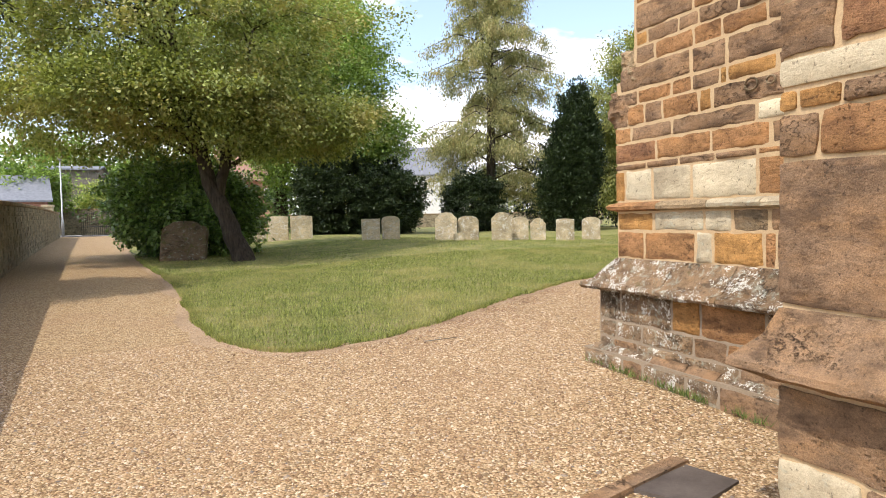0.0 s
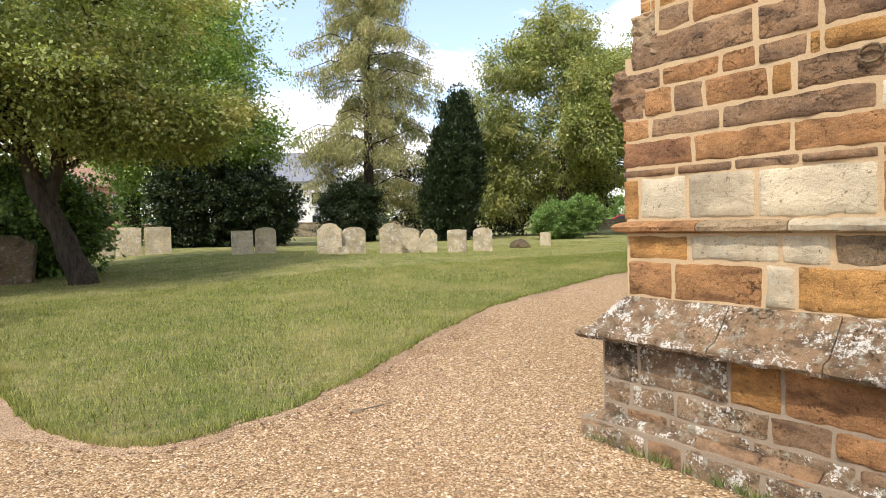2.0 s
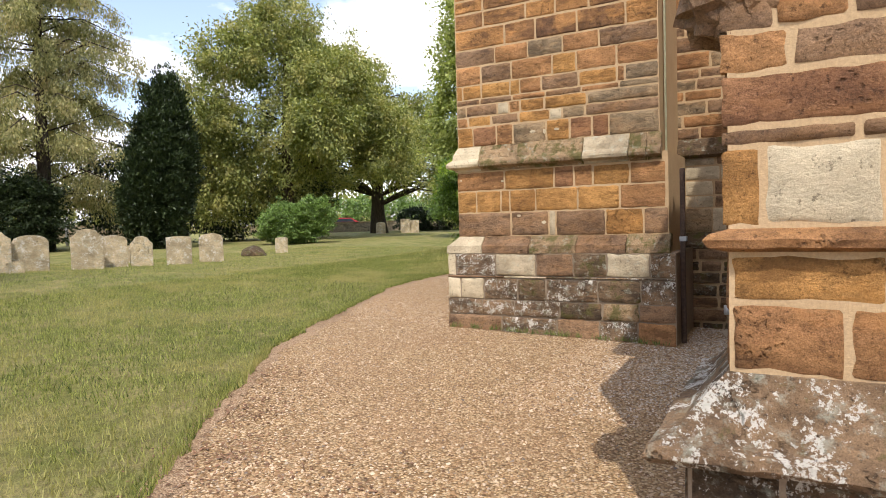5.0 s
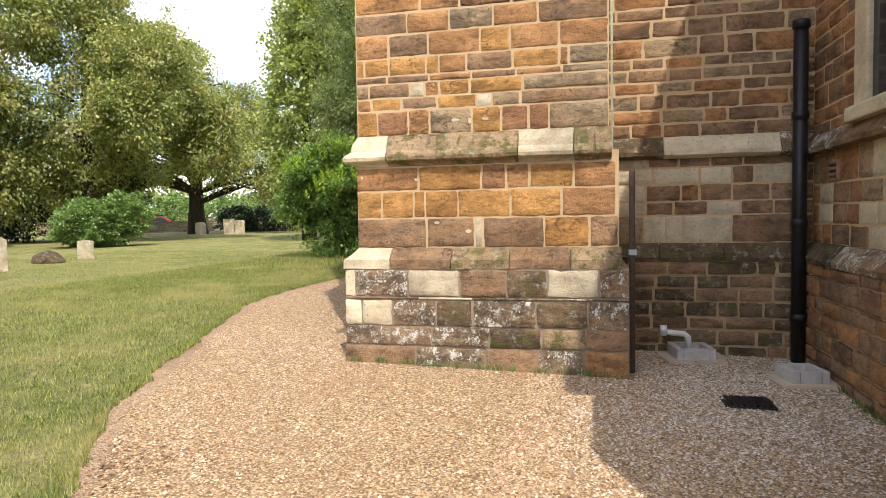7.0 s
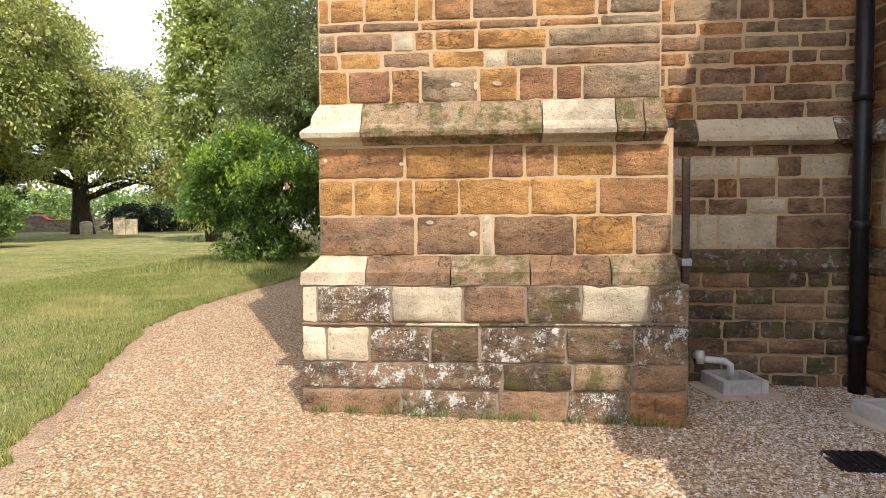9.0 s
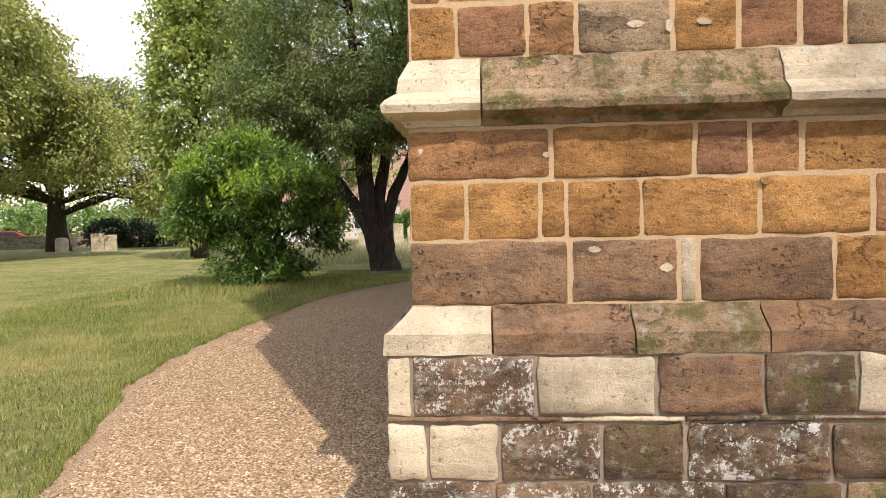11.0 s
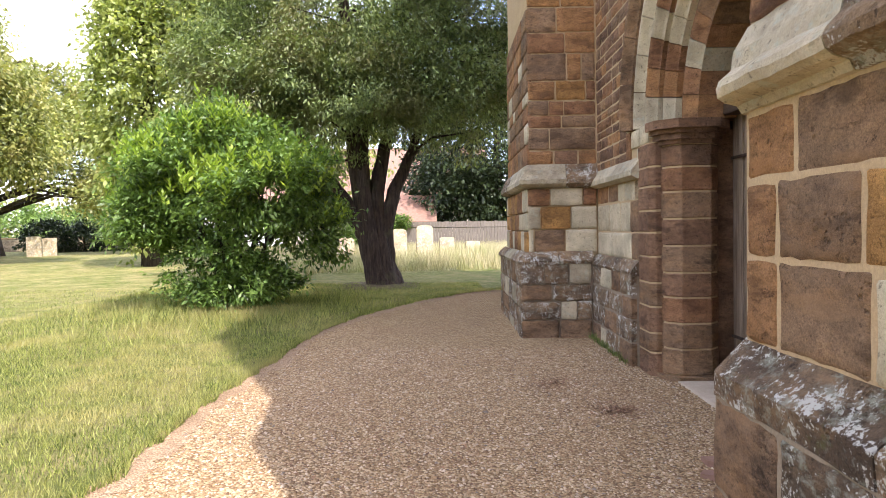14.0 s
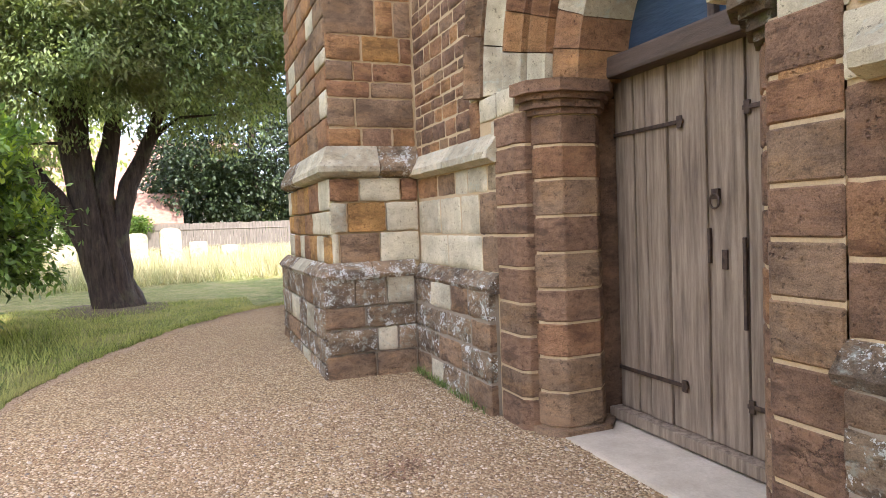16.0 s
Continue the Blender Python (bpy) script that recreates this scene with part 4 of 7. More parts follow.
tree("road_hedge", "tall dark garden hedge along the road", "hedge", (66, 44), [[(0, 0, 0, 0.1), (0, 0, 2, 0.05)]],
     [(0, -9 + 4 * k, 1.7 + 0.3 * (k % 2), 2.0, 2.8, 2.2, 1) for k in range(7)], LEAF_LAUREL, BARK, 500, 50, 0.4, 0.3, 0.2, 74, 0, shell=0.7)


def far_woods():
    """The belt of trees that closes the view all round."""
    rg = random.Random(33)
    blobs = []
    for k in range(46):
        a = math.radians(-60 + 300 * k / 46)
        R = rg.uniform(80, 105)
        blobs.append((12 + R * math.cos(a), 12 + R * math.sin(a), rg.uniform(2.5, 5), rg.uniform(5, 8), rg.uniform(5, 8), rg.uniform(3.5, 7), 1))
    v, f, c = foliage(blobs, 2600, 36, 0.9, 0.65, 0.3, 34, 0.35, 0.55)
    tagged(link_mesh("far_woods", mesh_np("far_woods", v, f), LEAF_BIRCH), "distant belt of mixed green trees", "trees", kind="stuff")


far_woods()


tree("cedar_tree", "dark layered evergreen overhanging the boundary wall", "tree", (-5.6, 11.6), [[(0, 0, 0, 0.25), (0.2, 0, 4, 0.16), (0.2, 0, 6.5, 0.04)]],
     [(1.6, -0.1, 4.5, 1.7, 1.2, 0.45, 2), (0.3, 0.2, 5.6, 1.6, 1.3, 0.5, 1.2)], LEAF_YEW, BARK, 150, 90, 0.35, 0.12, 0.2, 75, 40, flat=0.4)


# ---------------- graves ----------------
def gravestone(x, y, w, h, top, turn, lean, label, name="headstone", thick=0.11, code=""):
    """An upright slab with a shaped head; its edges are worn."""
    z = ground_z(x, y)
    n = 14
    prof = []
    for i in range(n + 1):
        s = -1 + 2 * i / n
        if top == "round":
            zz = h - w * 0.22 + w * 0.22 * math.sqrt(max(0, 1 - s * s))
        elif top == "shoulder":
            zz = h if abs(s) < 0.62 else h - 0.1 * min(1, (abs(s) - 0.62) / 0.12)
            zz += 0.05 * math.cos(s * 2.4)
        elif top == "scroll":
            zz = h - 0.05 + 0.06 * abs(math.sin(s * 7.8))
        elif top == "point":
            zz = h - abs(s) * w * 0.3
        else:
            zz = h - 0.03 * s * s
        prof.append((s * w / 2, zz))
    pts = [(-w / 2, -0.25)] + prof + [(w / 2, -0.25)]
    bm = bmesh.new()
    a = [bm.verts.new((p, -thick / 2, q)) for p, q in pts]
    b = [bm.verts.new((p, thick / 2, q)) for p, q in pts]
    bm.faces.new(a), bm.faces.new(b[::-1])
    for i in range(len(pts)):
        j = (i + 1) % len(pts)
        bm.faces.new((a[i], b[i], b[j], a[j]))
    bmesh.ops.bevel(bm, geom=[e for e in bm.edges if all(abs(v.co.z) < 90 for v in e.verts) and abs(e.verts[0].co.y - e.verts[1].co.y) < 1e-6], offset=0.015, segments=2, affect="EDGES")
    bm.transform(pose(x, y, z, lean, 0, turn))
    ob = part(name, bm, STONE[code] if code else HEAD)
    return tagged(ob, label, "gravestone", "headstones on the lawn")


GRAVES = [
    (6.55, 20.95, 0.62, 0.74, "scroll", 12, -9, "leaning weathered headstone with a scalloped top"), (7.22, 20.85, 0.62, 0.82, "round", 16, 0, "round-topped grey headstone with worn lettering"),
    (8.6, 19.3, 0.72, 0.88, "shoulder", 25, -3, "tall shouldered headstone beside its pair"), (9.35, 19.2, 0.7, 0.82, "round", 25, 2, "round-topped headstone leaning slightly"),
    (10.37, 18.75, 0.68, 0.9, "shoulder", 28, 0, "lichened headstone with a mossy face"), (11.15, 18.95, 0.62, 0.8, "round", 30, 0, "round-topped headstone blotched with lichen"),
    (11.77, 18.75, 0.52, 0.72, "shoulder", 30, 3, "small shouldered headstone near the row's end"), (12.73, 18.55, 0.62, 0.76, "flat", 32, 0, "plain flat-topped pale headstone in the row"),
    (13.92, 18.7, 0.64, 0.82, "round", 34, -3, "round-topped headstone stained dark at its foot"), (18.1, 20.0, 0.42, 0.56, "flat", 45, 4, "small pale flat headstone standing alone"),
    (12.9, 20.6, 0.5, 0.6, "point", 32, 0, "small pointed headstone behind the row"), (8.85, 18.9, 0.34, 0.26, "flat", 25, 0, "little footstone before a headstone"),
    (4.3, 26.0, 0.8, 1.0, "flat", 10, -4, "broad pale headstone in the shade"), (3.55, 26.6, 0.75, 0.85, "shoulder", 8, 0, "low headstone in the shade"), (5.15, 25.6, 0.85, 0.95, "flat", 8, 0, "square headstone spotted with lichen"),
]
for x, y, w, h, top, turn, lean, label in GRAVES:
    gravestone(x, y, w, h, top, -turn, lean, label)
for k, (x, y) in enumerate([(41, 31.6), (42.5, 30.4), (43.2, 30.0), (34, 9.5), (35, 10.6), (36, 11.6), (33.6, 12.6), (37, 8.6), (38, 7.4)]):
    gravestone(x, y, 0.7, (0.9, 1.1, 1.0, 1.35, 1.2, 1.3, 0.9, 0.8, 0.6)[k], ("round", "flat", "flat", "round", "round", "flat")[k % 6], -70, 0, "pale headstone half hidden in long grass")
gravestone(0.55, 18.4, 1.15, 1.05, "shoulder", -15, -24, "thick old tomb slab leaning back against a bush", "leaning_slab", 0.3, "m")
bm = bmesh.new()
bmesh.ops.create_icosphere(bm, subdivisions=2, radius=0.4)
for v in bm.verts:
    v.co = v.co * (1 + 0.25 * noise.noise(v.co * 3.1)) * 1.0
    v.co.z *= 0.75
bm.transform(pose(16.6, 19.8, ground_z(16.6, 19.8) + 0.06))
tagged(part("mossy_stump", bm, STONE["m"]), "low mossy weathered stone stump in the grass", "stump")


# ---------------- the church: cores and roofs ----------------
church_nave = thing("wall_nave", "ironstone church wall with lime mortar", "wall", kind="structure")
church_aisle = thing("wall_aisle", "ironstone aisle wall of a church with a north doorway", "wall", kind="structure")
west_buttress = thing("buttress_west", "weathered ironstone buttress with lichened plinth", "buttress", kind="structure")
corner_buttress = thing("buttress_corner", "big ironstone corner buttress with moulded string course", "buttress", kind="structure")
east_buttress = thing("buttress_east", "ironstone buttress beside the church door", "buttress", kind="structure")
near_pier = thing("buttress_pier", "projecting pier of large eroded ironstone blocks", "buttress", kind="structure")

part("core", box(3.62, 9.3, -14, 3.57, -0.3, 6.75), MORTAR, church_nave)
part("core", box(9.23, 12.15, -14, 6.92, -0.3, 2.7), MORTAR, church_aisle)
part("core", box(14.25, 22.5, -14, 6.92, -0.3, 2.7), MORTAR, church_aisle)
part("core", box(9.23, 11.64, -14, 6.919, 2.7, 6.3), MORTAR, church_aisle)
part("core", box(14.82, 22.5, -14, 6.919, 2.7, 6.3), MORTAR, church_aisle)
# added fill behind the doorway, dark-coloured in place of the unlit interior
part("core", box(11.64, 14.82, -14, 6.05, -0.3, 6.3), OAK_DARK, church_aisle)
bm = bmesh.new()
for x0, x1, y0, y1, z0, z1 in ((3.3, 9.5, -14, 3.62, 6.75, 7.0), (9.0, 22.7, -14, 7.0, 6.3, 6.55)):
    box(x0, x1, y0, y1, z0, z1, 0, bm)
part("eaves", bm, STONE["g"], church_aisle)
bm = bmesh.new()
for x0, x1, y0, z0, y1, z1 in ((3.3, 9.4, 3.6, 7.0, -5.2, 10.5), (9.4, 22.6, 6.98, 6.55, 1, 9.0)):
    q = [bm.verts.new(p) for p in ((x0, y0, z0), (x1, y0, z0), (x1, y1, z1), (x0, y1, z1), (x0, 2 * y1 - y0, z0), (x1, 2 * y1 - y0, z0))]
    bm.faces.new(q[:4]), bm.faces.new((q[3], q[2], q[5], q[4])), bm.faces.new((q[0], q[3], q[4])), bm.faces.new((q[1], q[5], q[2]))
roof = tagged(part("roof", bm, ROOF_SLATE), "slate church roof", "roof", kind="structure")


# ---------------- masonry ----------------
def west(x):
    return lambda u, z, d: (x - d, u, z)


def north(y):
    return lambda u, z, d: (u, y + d, z)


def stone_mesh(face, u0, u1, z0, z1, rg, proud=0.007, deep=0.05, rough=0.004, cell=0.055):
    """A hewn block: chipped outline, an uneven face with worn edges and hollows."""
    w, h = u1 - u0, z1 - z0
    rim = min(0.012, 0.2 * w, 0.2 * h)
    nu, nz = max(2, min(10, round(w / cell))), max(2, min(8, round(h / cell)))
    us = [0.0] + [rim + (w - 2 * rim) * i / nu for i in range(nu + 1)] + [w]
    zs = [0.0] + [rim + (h - 2 * rim) * i / nz for i in range(nz + 1)] + [h]
    seed = Vector((rg.uniform(0, 90), rg.uniform(0, 90), rg.uniform(0, 90)))
    chip = min(0.006 + 0.6 * rough, 0.09 * min(w, h))
    lowest = 0.003
    tilt_u, tilt_z = rg.uniform(-1, 1) * rough * 0.6, rg.uniform(-1, 1) * rough * 0.6
    bites = [(rg.uniform(0, w), rg.uniform(0, h), rg.uniform(0.03, 0.09), rg.uniform(0.5, 2.2) * rough) for _ in range(rg.choice((0, 1, 1, 2)))]
    nx, ny = len(us), len(zs)
    front, outline = [], []
    for j, b in enumerate(zs):
        for i, a in enumerate(us):
            p = seed + Vector((a, b, 0))
            n1, n2 = noise.noise(p * 8), noise.noise(p * 23)
            d = proud + rough * (0.9 * n1 + 0.5 * n2) + tilt_u * (a / w - 0.5) + tilt_z * (b / h - 0.5)
            for bu, bz, br, bd in bites:
                d -= bd * math.exp(-((a - bu) ** 2 + (b - bz) ** 2 * 2.5) / (br * br))
            u, z = u0 + a, z0 + b
            side_u, side_z = (i in (0, nx - 1)), (j in (0, ny - 1))
            q = p + Vector((7, 3, 11))
            if side_u or i in (1, nx - 2):
                u += chip * (noise.noise(q * 14) + 0.35) * (1 if i < nx / 2 else -1)
            if side_z or j in (1, ny - 2):
                z += chip * (noise.noise(q * 17) + 0.35) * (1 if j < ny / 2 else -1)
            if side_u and side_z:
                u += 0.5 * rim * (1 if i == 0 else -1) * rg.random()
                z += 0.5 * rim * (1 if j == 0 else -1) * rg.random()
            d = max(lowest, d)
            if side_u or side_z:
                d = d * 0.35 - 0.002
            front.append((u, z, d))
    ring = list(range(nx)) + [nx * j + nx - 1 for j in range(1, ny)] + [nx * (ny - 1) + i for i in range(nx - 2, -1, -1)] + [nx * j for j in range(ny - 2, 0, -1)]
    v = [face(*q) for q in front]
    f = [(j * nx + i, j * nx + i + 1, (j + 1) * nx + i + 1, (j + 1) * nx + i) for j in range(ny - 1) for i in range(nx - 1)]
    k = len(v)
    v += [face(*front[r]) for r in ring] + [face(front[r][0], front[r][1], -deep) for r in ring]
    m = len(ring)
    f += [(k + i, k + m + i, k + m + (i + 1) % m, k + (i + 1) % m) for i in range(m)]
    return v, f


def lay(parent, face, rows, seed, gap=0.009, name="stone", proud=0.008, rough=0.0045):
    """Lay courses (z0, z1, 'u code u code ... u'): one block between each two joints."""
    rg = random.Random(seed)
    for z0, z1, row in rows:
        tok = row.split()
        us, codes = [float(a) for a in tok[0::2]], tok[1::2]
        for a, b, c in zip(us, us[1:], codes):
            lo, hi = min(a, b), max(a, b)
            if hi - lo < 0.03 or c == "_":
                continue
            g = gap * rg.uniform(0.5, 1.2)
            p, q = z0 + g * rg.uniform(0.3, 1.3), z1 - g * rg.uniform(0.3, 1.3)
            v, f = stone_mesh(face, lo + g, hi - g, p, q, rg, proud * rg.uniform(0.6, 1.5), rough=rough)
            me = bpy.data.meshes.new(name)
            me.from_pydata(v, [], f)
            me.shade_smooth()
            link_mesh(name, me, STONE[c], parent)


def courses(z0, z1, u0, u1, heights, widths, palette, seed):
    """Made-up courses for a stretch of wall, in the row form of lay()."""
    rg = random.Random(seed)
    rows = []
    z = z0
    while z < z1 - 0.03:
        h = min(rg.uniform(*heights), z1 - z)
        if z1 - z - h < heights[0] * 0.6:
            h = z1 - z
        u, toks = u0, [f"{u0:.3f}"]
        while u < u1 - 0.02:
            w = rg.uniform(*widths) * (0.8 + h / heights[1] * 0.4)
            if u1 - u - w < widths[0] * 0.7:
                w = u1 - u
            u += w
            toks += [rg.choice(palette), f"{u:.3f}"]
        rows.append((z, z + h, " ".join(toks)))
        z += h
    return rows


def joined(parent, face, rows, seed, name="upper_masonry"):
    """Courses too high to be seen one by one, as one mesh."""
    rg = random.Random(seed)
    V, F = [], []
    for z0, z1, row in rows:
        us = [float(a) for a in row.split()[0::2]]
        for a, b in zip(us, us[1:]):
            v, f = stone_mesh(face, min(a, b) + 0.008, max(a, b) - 0.008, z0 + 0.008, z1 - 0.008, rg, cell=0.14)
            F += [tuple(i + len(V) for i in q) for q in f]
            V += v
    me = bpy.data.meshes.new(name)
    me.from_pydata(V, [], F)
    tagged(link_mesh(name, me, UPPER, parent), kind="stuff")


def moulding(parent, line, profile, cuts, codes, seed, name="moulding_stone", wear=0.006):
    """A moulded course along a plan line (outside to its left), in blocks. profile: (out, z); cuts: shares of each run; codes: a stone for each block."""
    rg = random.Random(seed)
    pts = [Vector(p) for p in line]
    n = len(pts)
    dirs = [(pts[i + 1] - pts[i]).normalized() for i in range(n - 1)]
    outs = [Vector((-d.y, d.x)) for d in dirs]
    def mitre(i):
        if i == 0:
            return outs[0]
        if i == n - 1:
            return outs[-1]
        s = (outs[i - 1] + outs[i]).normalized()
        return s / max(0.3, s.dot(outs[i]))
    k = 0
    for i in range(n - 1):
        stops = [0.0, *cuts[i], 1.0]
        for a, b in zip(stops, stops[1:]):
            g = 0.004
            L = (pts[i + 1] - pts[i]).length
            secs = []
            m = max(2, int((b - a) * L / 0.055) + 1)
            for s in range(m + 1):
                f = a + (b - a) * s / m
                p = pts[i].lerp(pts[i + 1], f)
                o = outs[i]
                if f == 0.0:
                    o = mitre(i)
                elif f == 1.0:
                    o = mitre(i + 1)
                elif s == 0:
                    p = p + dirs[i] * g
                elif s == m:
                    p = p - dirs[i] * g
                row = []
                for u, z in profile:
                    at = Vector((p.x, p.y, z))
                    w = (wear * (1.3 * noise.noise(at * 9) + 0.8 * noise.noise(at * 27)) - 0.4 * wear) * (u > 0)
                    row.append((p.x + o.x * (u + w), p.y + o.y * (u + w), z + 0.6 * wear * noise.noise(at * 13 + Vector((5, 5, 5))) * (u > 0)))
                secs.append(row)
            V = [q for s in secs for q in s]
            c = len(profile)
            F = [(s * c + j, s * c + j + 1, (s + 1) * c + j + 1, (s + 1) * c + j) for s in range(m) for j in range(c - 1)]
            F += [tuple(range(c)), tuple(m * c + j for j in reversed(range(c)))]
            me = bpy.data.meshes.new(name)
            me.from_pydata(V, [], F)
            link_mesh(name, me, STONE[codes[k % len(codes)]], parent)
            k += 1


# ---- corner buttress: cores ----
B2 = corner_buttress
part("core", box(8.12, 10.49, 5.5, 7.8, 2.2, 7.2), MORTAR, B2)
part("core", box(8.11, 10.5, 5.42, 7.81, 1.2, 2.3), MORTAR, B2)
part("core", box(8.01, 10.52, 5.34, 7.91, -0.3, 1.27), MORTAR_OLD, B2)
bm = prism([(8.12, 5.5), (8.12, 7.8), (10.49, 7.8), (10.49, 5.5)], 7.2, 7.25)
top = [v for v in bm.verts if v.co.z > 7.22]
for v in top:
    v.co.z = 7.7
    v.co.x = 8.75 if v.co.x < 9 else 10.49
    v.co.y = min(v.co.y, 7.75)
part("weathering", bm, STONE["g"], B2)
part("core", box(8.75, 18.4, 2.0, 7.72, 7.6, 12.0), MORTAR, B2)
joined(B2, north(7.72), courses(7.6, 12.0, 8.75, 18.4, (0.2, 0.3), (0.3, 0.7), "bdo", 49), 49)
joined(B2, west(8.75), courses(7.6, 12.0, 2.0, 7.72, (0.2, 0.3), (0.3, 0.7), "bdo", 48), 48)

lay(B2, west(8.12), [
    (2.50, 2.73, "7.80 o 7.60 r 7.30 b 7.10 g 6.70 o 6.44 r 6.19 r 6.01 g 5.50"),
    (2.73, 2.85, "7.80 b 7.66 o 7.36 d 7.02 o 6.66 c 6.52 g 6.26 d 5.50"),
    (2.85, 2.985, "7.80 g 7.68 d 7.28 c 7.14 b 7.0 o 6.72 o 6.24 g 5.50"),
    (2.985, 3.05, "7.80 d 7.5 d 7.1 b 6.7 d 6.3 b 5.9 g 5.50"),
    (3.05, 3.215, "7.80 o 7.72 o 7.48 o 7.12 o 7.0 b 6.75 d 6.33 o 5.92 b 5.84 g 5.50"),
    (3.215, 3.43, "7.80 b 7.48 d 7.1 b 6.62 o 6.35 b 5.92 b 5.50"),
    (3.43, 3.62, "7.80 d 7.3 b 6.9 g 6.5 b 6.1 d 5.50"),
], 51)
joined(B2, west(8.12), courses(3.62, 7.2, 5.5, 7.8, (0.14, 0.24), (0.25, 0.6), "bdo", 52), 52)
lay(B2, west(8.11), [
    (1.985, 2.21, "7.82 b 7.21 o 6.62 r 6.40 b 6.19 o 5.80 b 5.44"),
    (1.735, 1.985, "7.82 o 7.57 o 7.26 o 7.15 o 6.84 o 6.36 o 5.91 b 5.44"),
    (1.46, 1.735, "7.82 d 7.14 d 6.69 c 6.61 d 6.06 o 5.67 d 5.42"),
], 53)
lay(B2, west(8.0), [
    (1.015, 1.265, "7.92 c 7.81 w 7.30 k 6.81 d 6.39 m 6.03 k 5.59 l 5.34"),
    (0.99, 1.015, "7.92 d 7.2 c 6.7 m 6.2 l 5.34"),
    (0.745, 0.99, "7.92 c 7.75 c 7.45 w 7.04 m 6.70 l 6.13 m 5.68 l 5.34"),
    (0.56, 0.745, "7.92 l 7.48 w 7.08 w 6.55 m 6.08 s 5.70 d 5.34"),
    (0.2, 0.56, "7.93 d 7.24 l 6.58 d 6.12 l 5.72 b 5.34"),
], 54, gap=0.005, rough=0.014)
lay(B2, north(7.8), courses(2.5, 4.4, 8.12, 10.5, (0.13, 0.25), (0.24, 0.6), "bdobgr", 55), 55)
joined(B2, north(7.8), courses(4.4, 7.2, 8.12, 10.5, (0.14, 0.24), (0.25, 0.6), "bdo", 56), 56)
lay(B2, north(7.81), [
    (1.985, 2.21, "8.12 b 8.45 o 8.8 r 9.25 b 9.7 d 10.2 b 10.5"),
    (1.735, 1.985, "8.12 d 8.5 o 8.95 b 9.3 o 9.9 d 10.3 b 10.5"),
    (1.46, 1.735, "8.12 d 8.36 c 8.70 g 9.17 c 9.86 d 10.3 b 10.5"),
], 57)
lay(B2, north(7.91), courses(0.2, 1.265, 8.01, 10.53, (0.2, 0.28), (0.28, 0.6), "lldmdl", 58), 58, gap=0.006, rough=0.012)
STRING = [(-0.03, 2.5), (0.0, 2.505), (0.045, 2.42), (0.06, 2.36), (0.1, 2.325), (0.112, 2.3), (0.105, 2.27), (0.08, 2.255), (0.04, 2.245), (0.025, 2.22), (-0.03, 2.21)]
moulding(B2, [(8.12, 5.48), (8.12, 7.8), (10.51, 7.8)], STRING, [[0.06, 0.138, 0.345, 0.87], [0.25, 0.5, 0.75]], "ssksckslksm", 59, wear=0.009)
PLINTH = [(-0.1, 1.46), (-0.005, 1.465), (0.04, 1.42), (0.095, 1.37), (0.112, 1.355), (0.112, 1.27), (-0.05, 1.265)]
moulding(B2, [(8.11, 5.4), (8.11, 7.81), (10.52, 7.81)], PLINTH, [[0.18, 0.4, 0.62, 0.86], [0.2, 0.42, 0.66]], "sdsdclwlw", 60, wear=0.01)

for y, z, w, h, c in ((7.04, 1.69, 0.055, 0.03, "c"), (6.74, 1.61, 0.055, 0.035, "c"), (7.23, 2.09, 0.03, 0.025, "c"), (7.76, 2.12, 0.025, 0.02, "c"), (6.34, 1.96, 0.05, 0.03, "o"), (6.86, 2.62, 0.07, 0.03, "c"), (6.72, 2.61, 0.03, 0.05, "c"), (6.58, 2.62, 0.06, 0.03, "c")):
    k = random.Random(int(y * 100))
    V = [(8.106 - d, y + w / 2 * math.cos(a) * r, z + h / 2 * math.sin(a) * r) for d in (0.0, 0.01) for a, r in [(i * 0.785, k.uniform(0.8, 1.2)) for i in range(8)]]
    if z > 2.5:
        V = [(x + 0.012, b, e) for x, b, e in V]
    me = bpy.data.meshes.new("mortar_patch")
    me.from_pydata(V, [], [tuple(range(8, 16))] + [(i, (i + 1) % 8, 8 + (i + 1) % 8, 8 + i) for i in range(8)])
    link_mesh("mortar_patch", me, STONE[c], B2)

# ---- west buttress ----
B1 = west_buttress
part("core", box(3.6, 4.7, 1.9, 4.46, 0.9, 2.62), MORTAR, B1)
part("core", box(3.6, 4.7, 1.9, 4.24, 2.62, 4.45), MORTAR, B1)
part("core", box(3.5, 4.78, 1.9, 4.58, 0.35, 0.9), MORTAR_OLD, B1)
part("core", box(3.42, 4.85, 1.9, 4.7, -0.3, 0.36), MORTAR_OLD, B1)
bm = prism([(3.6, 1.9), (3.6, 4.24), (4.7, 4.24), (4.7, 1.9)], 4.45, 4.5)
for v in bm.verts:
    if v.co.z > 4.48:
        v.co.z = 5.3
        v.co.y = min(v.co.y, 3.6)
part("weathering", bm, STONE["d"], B1)
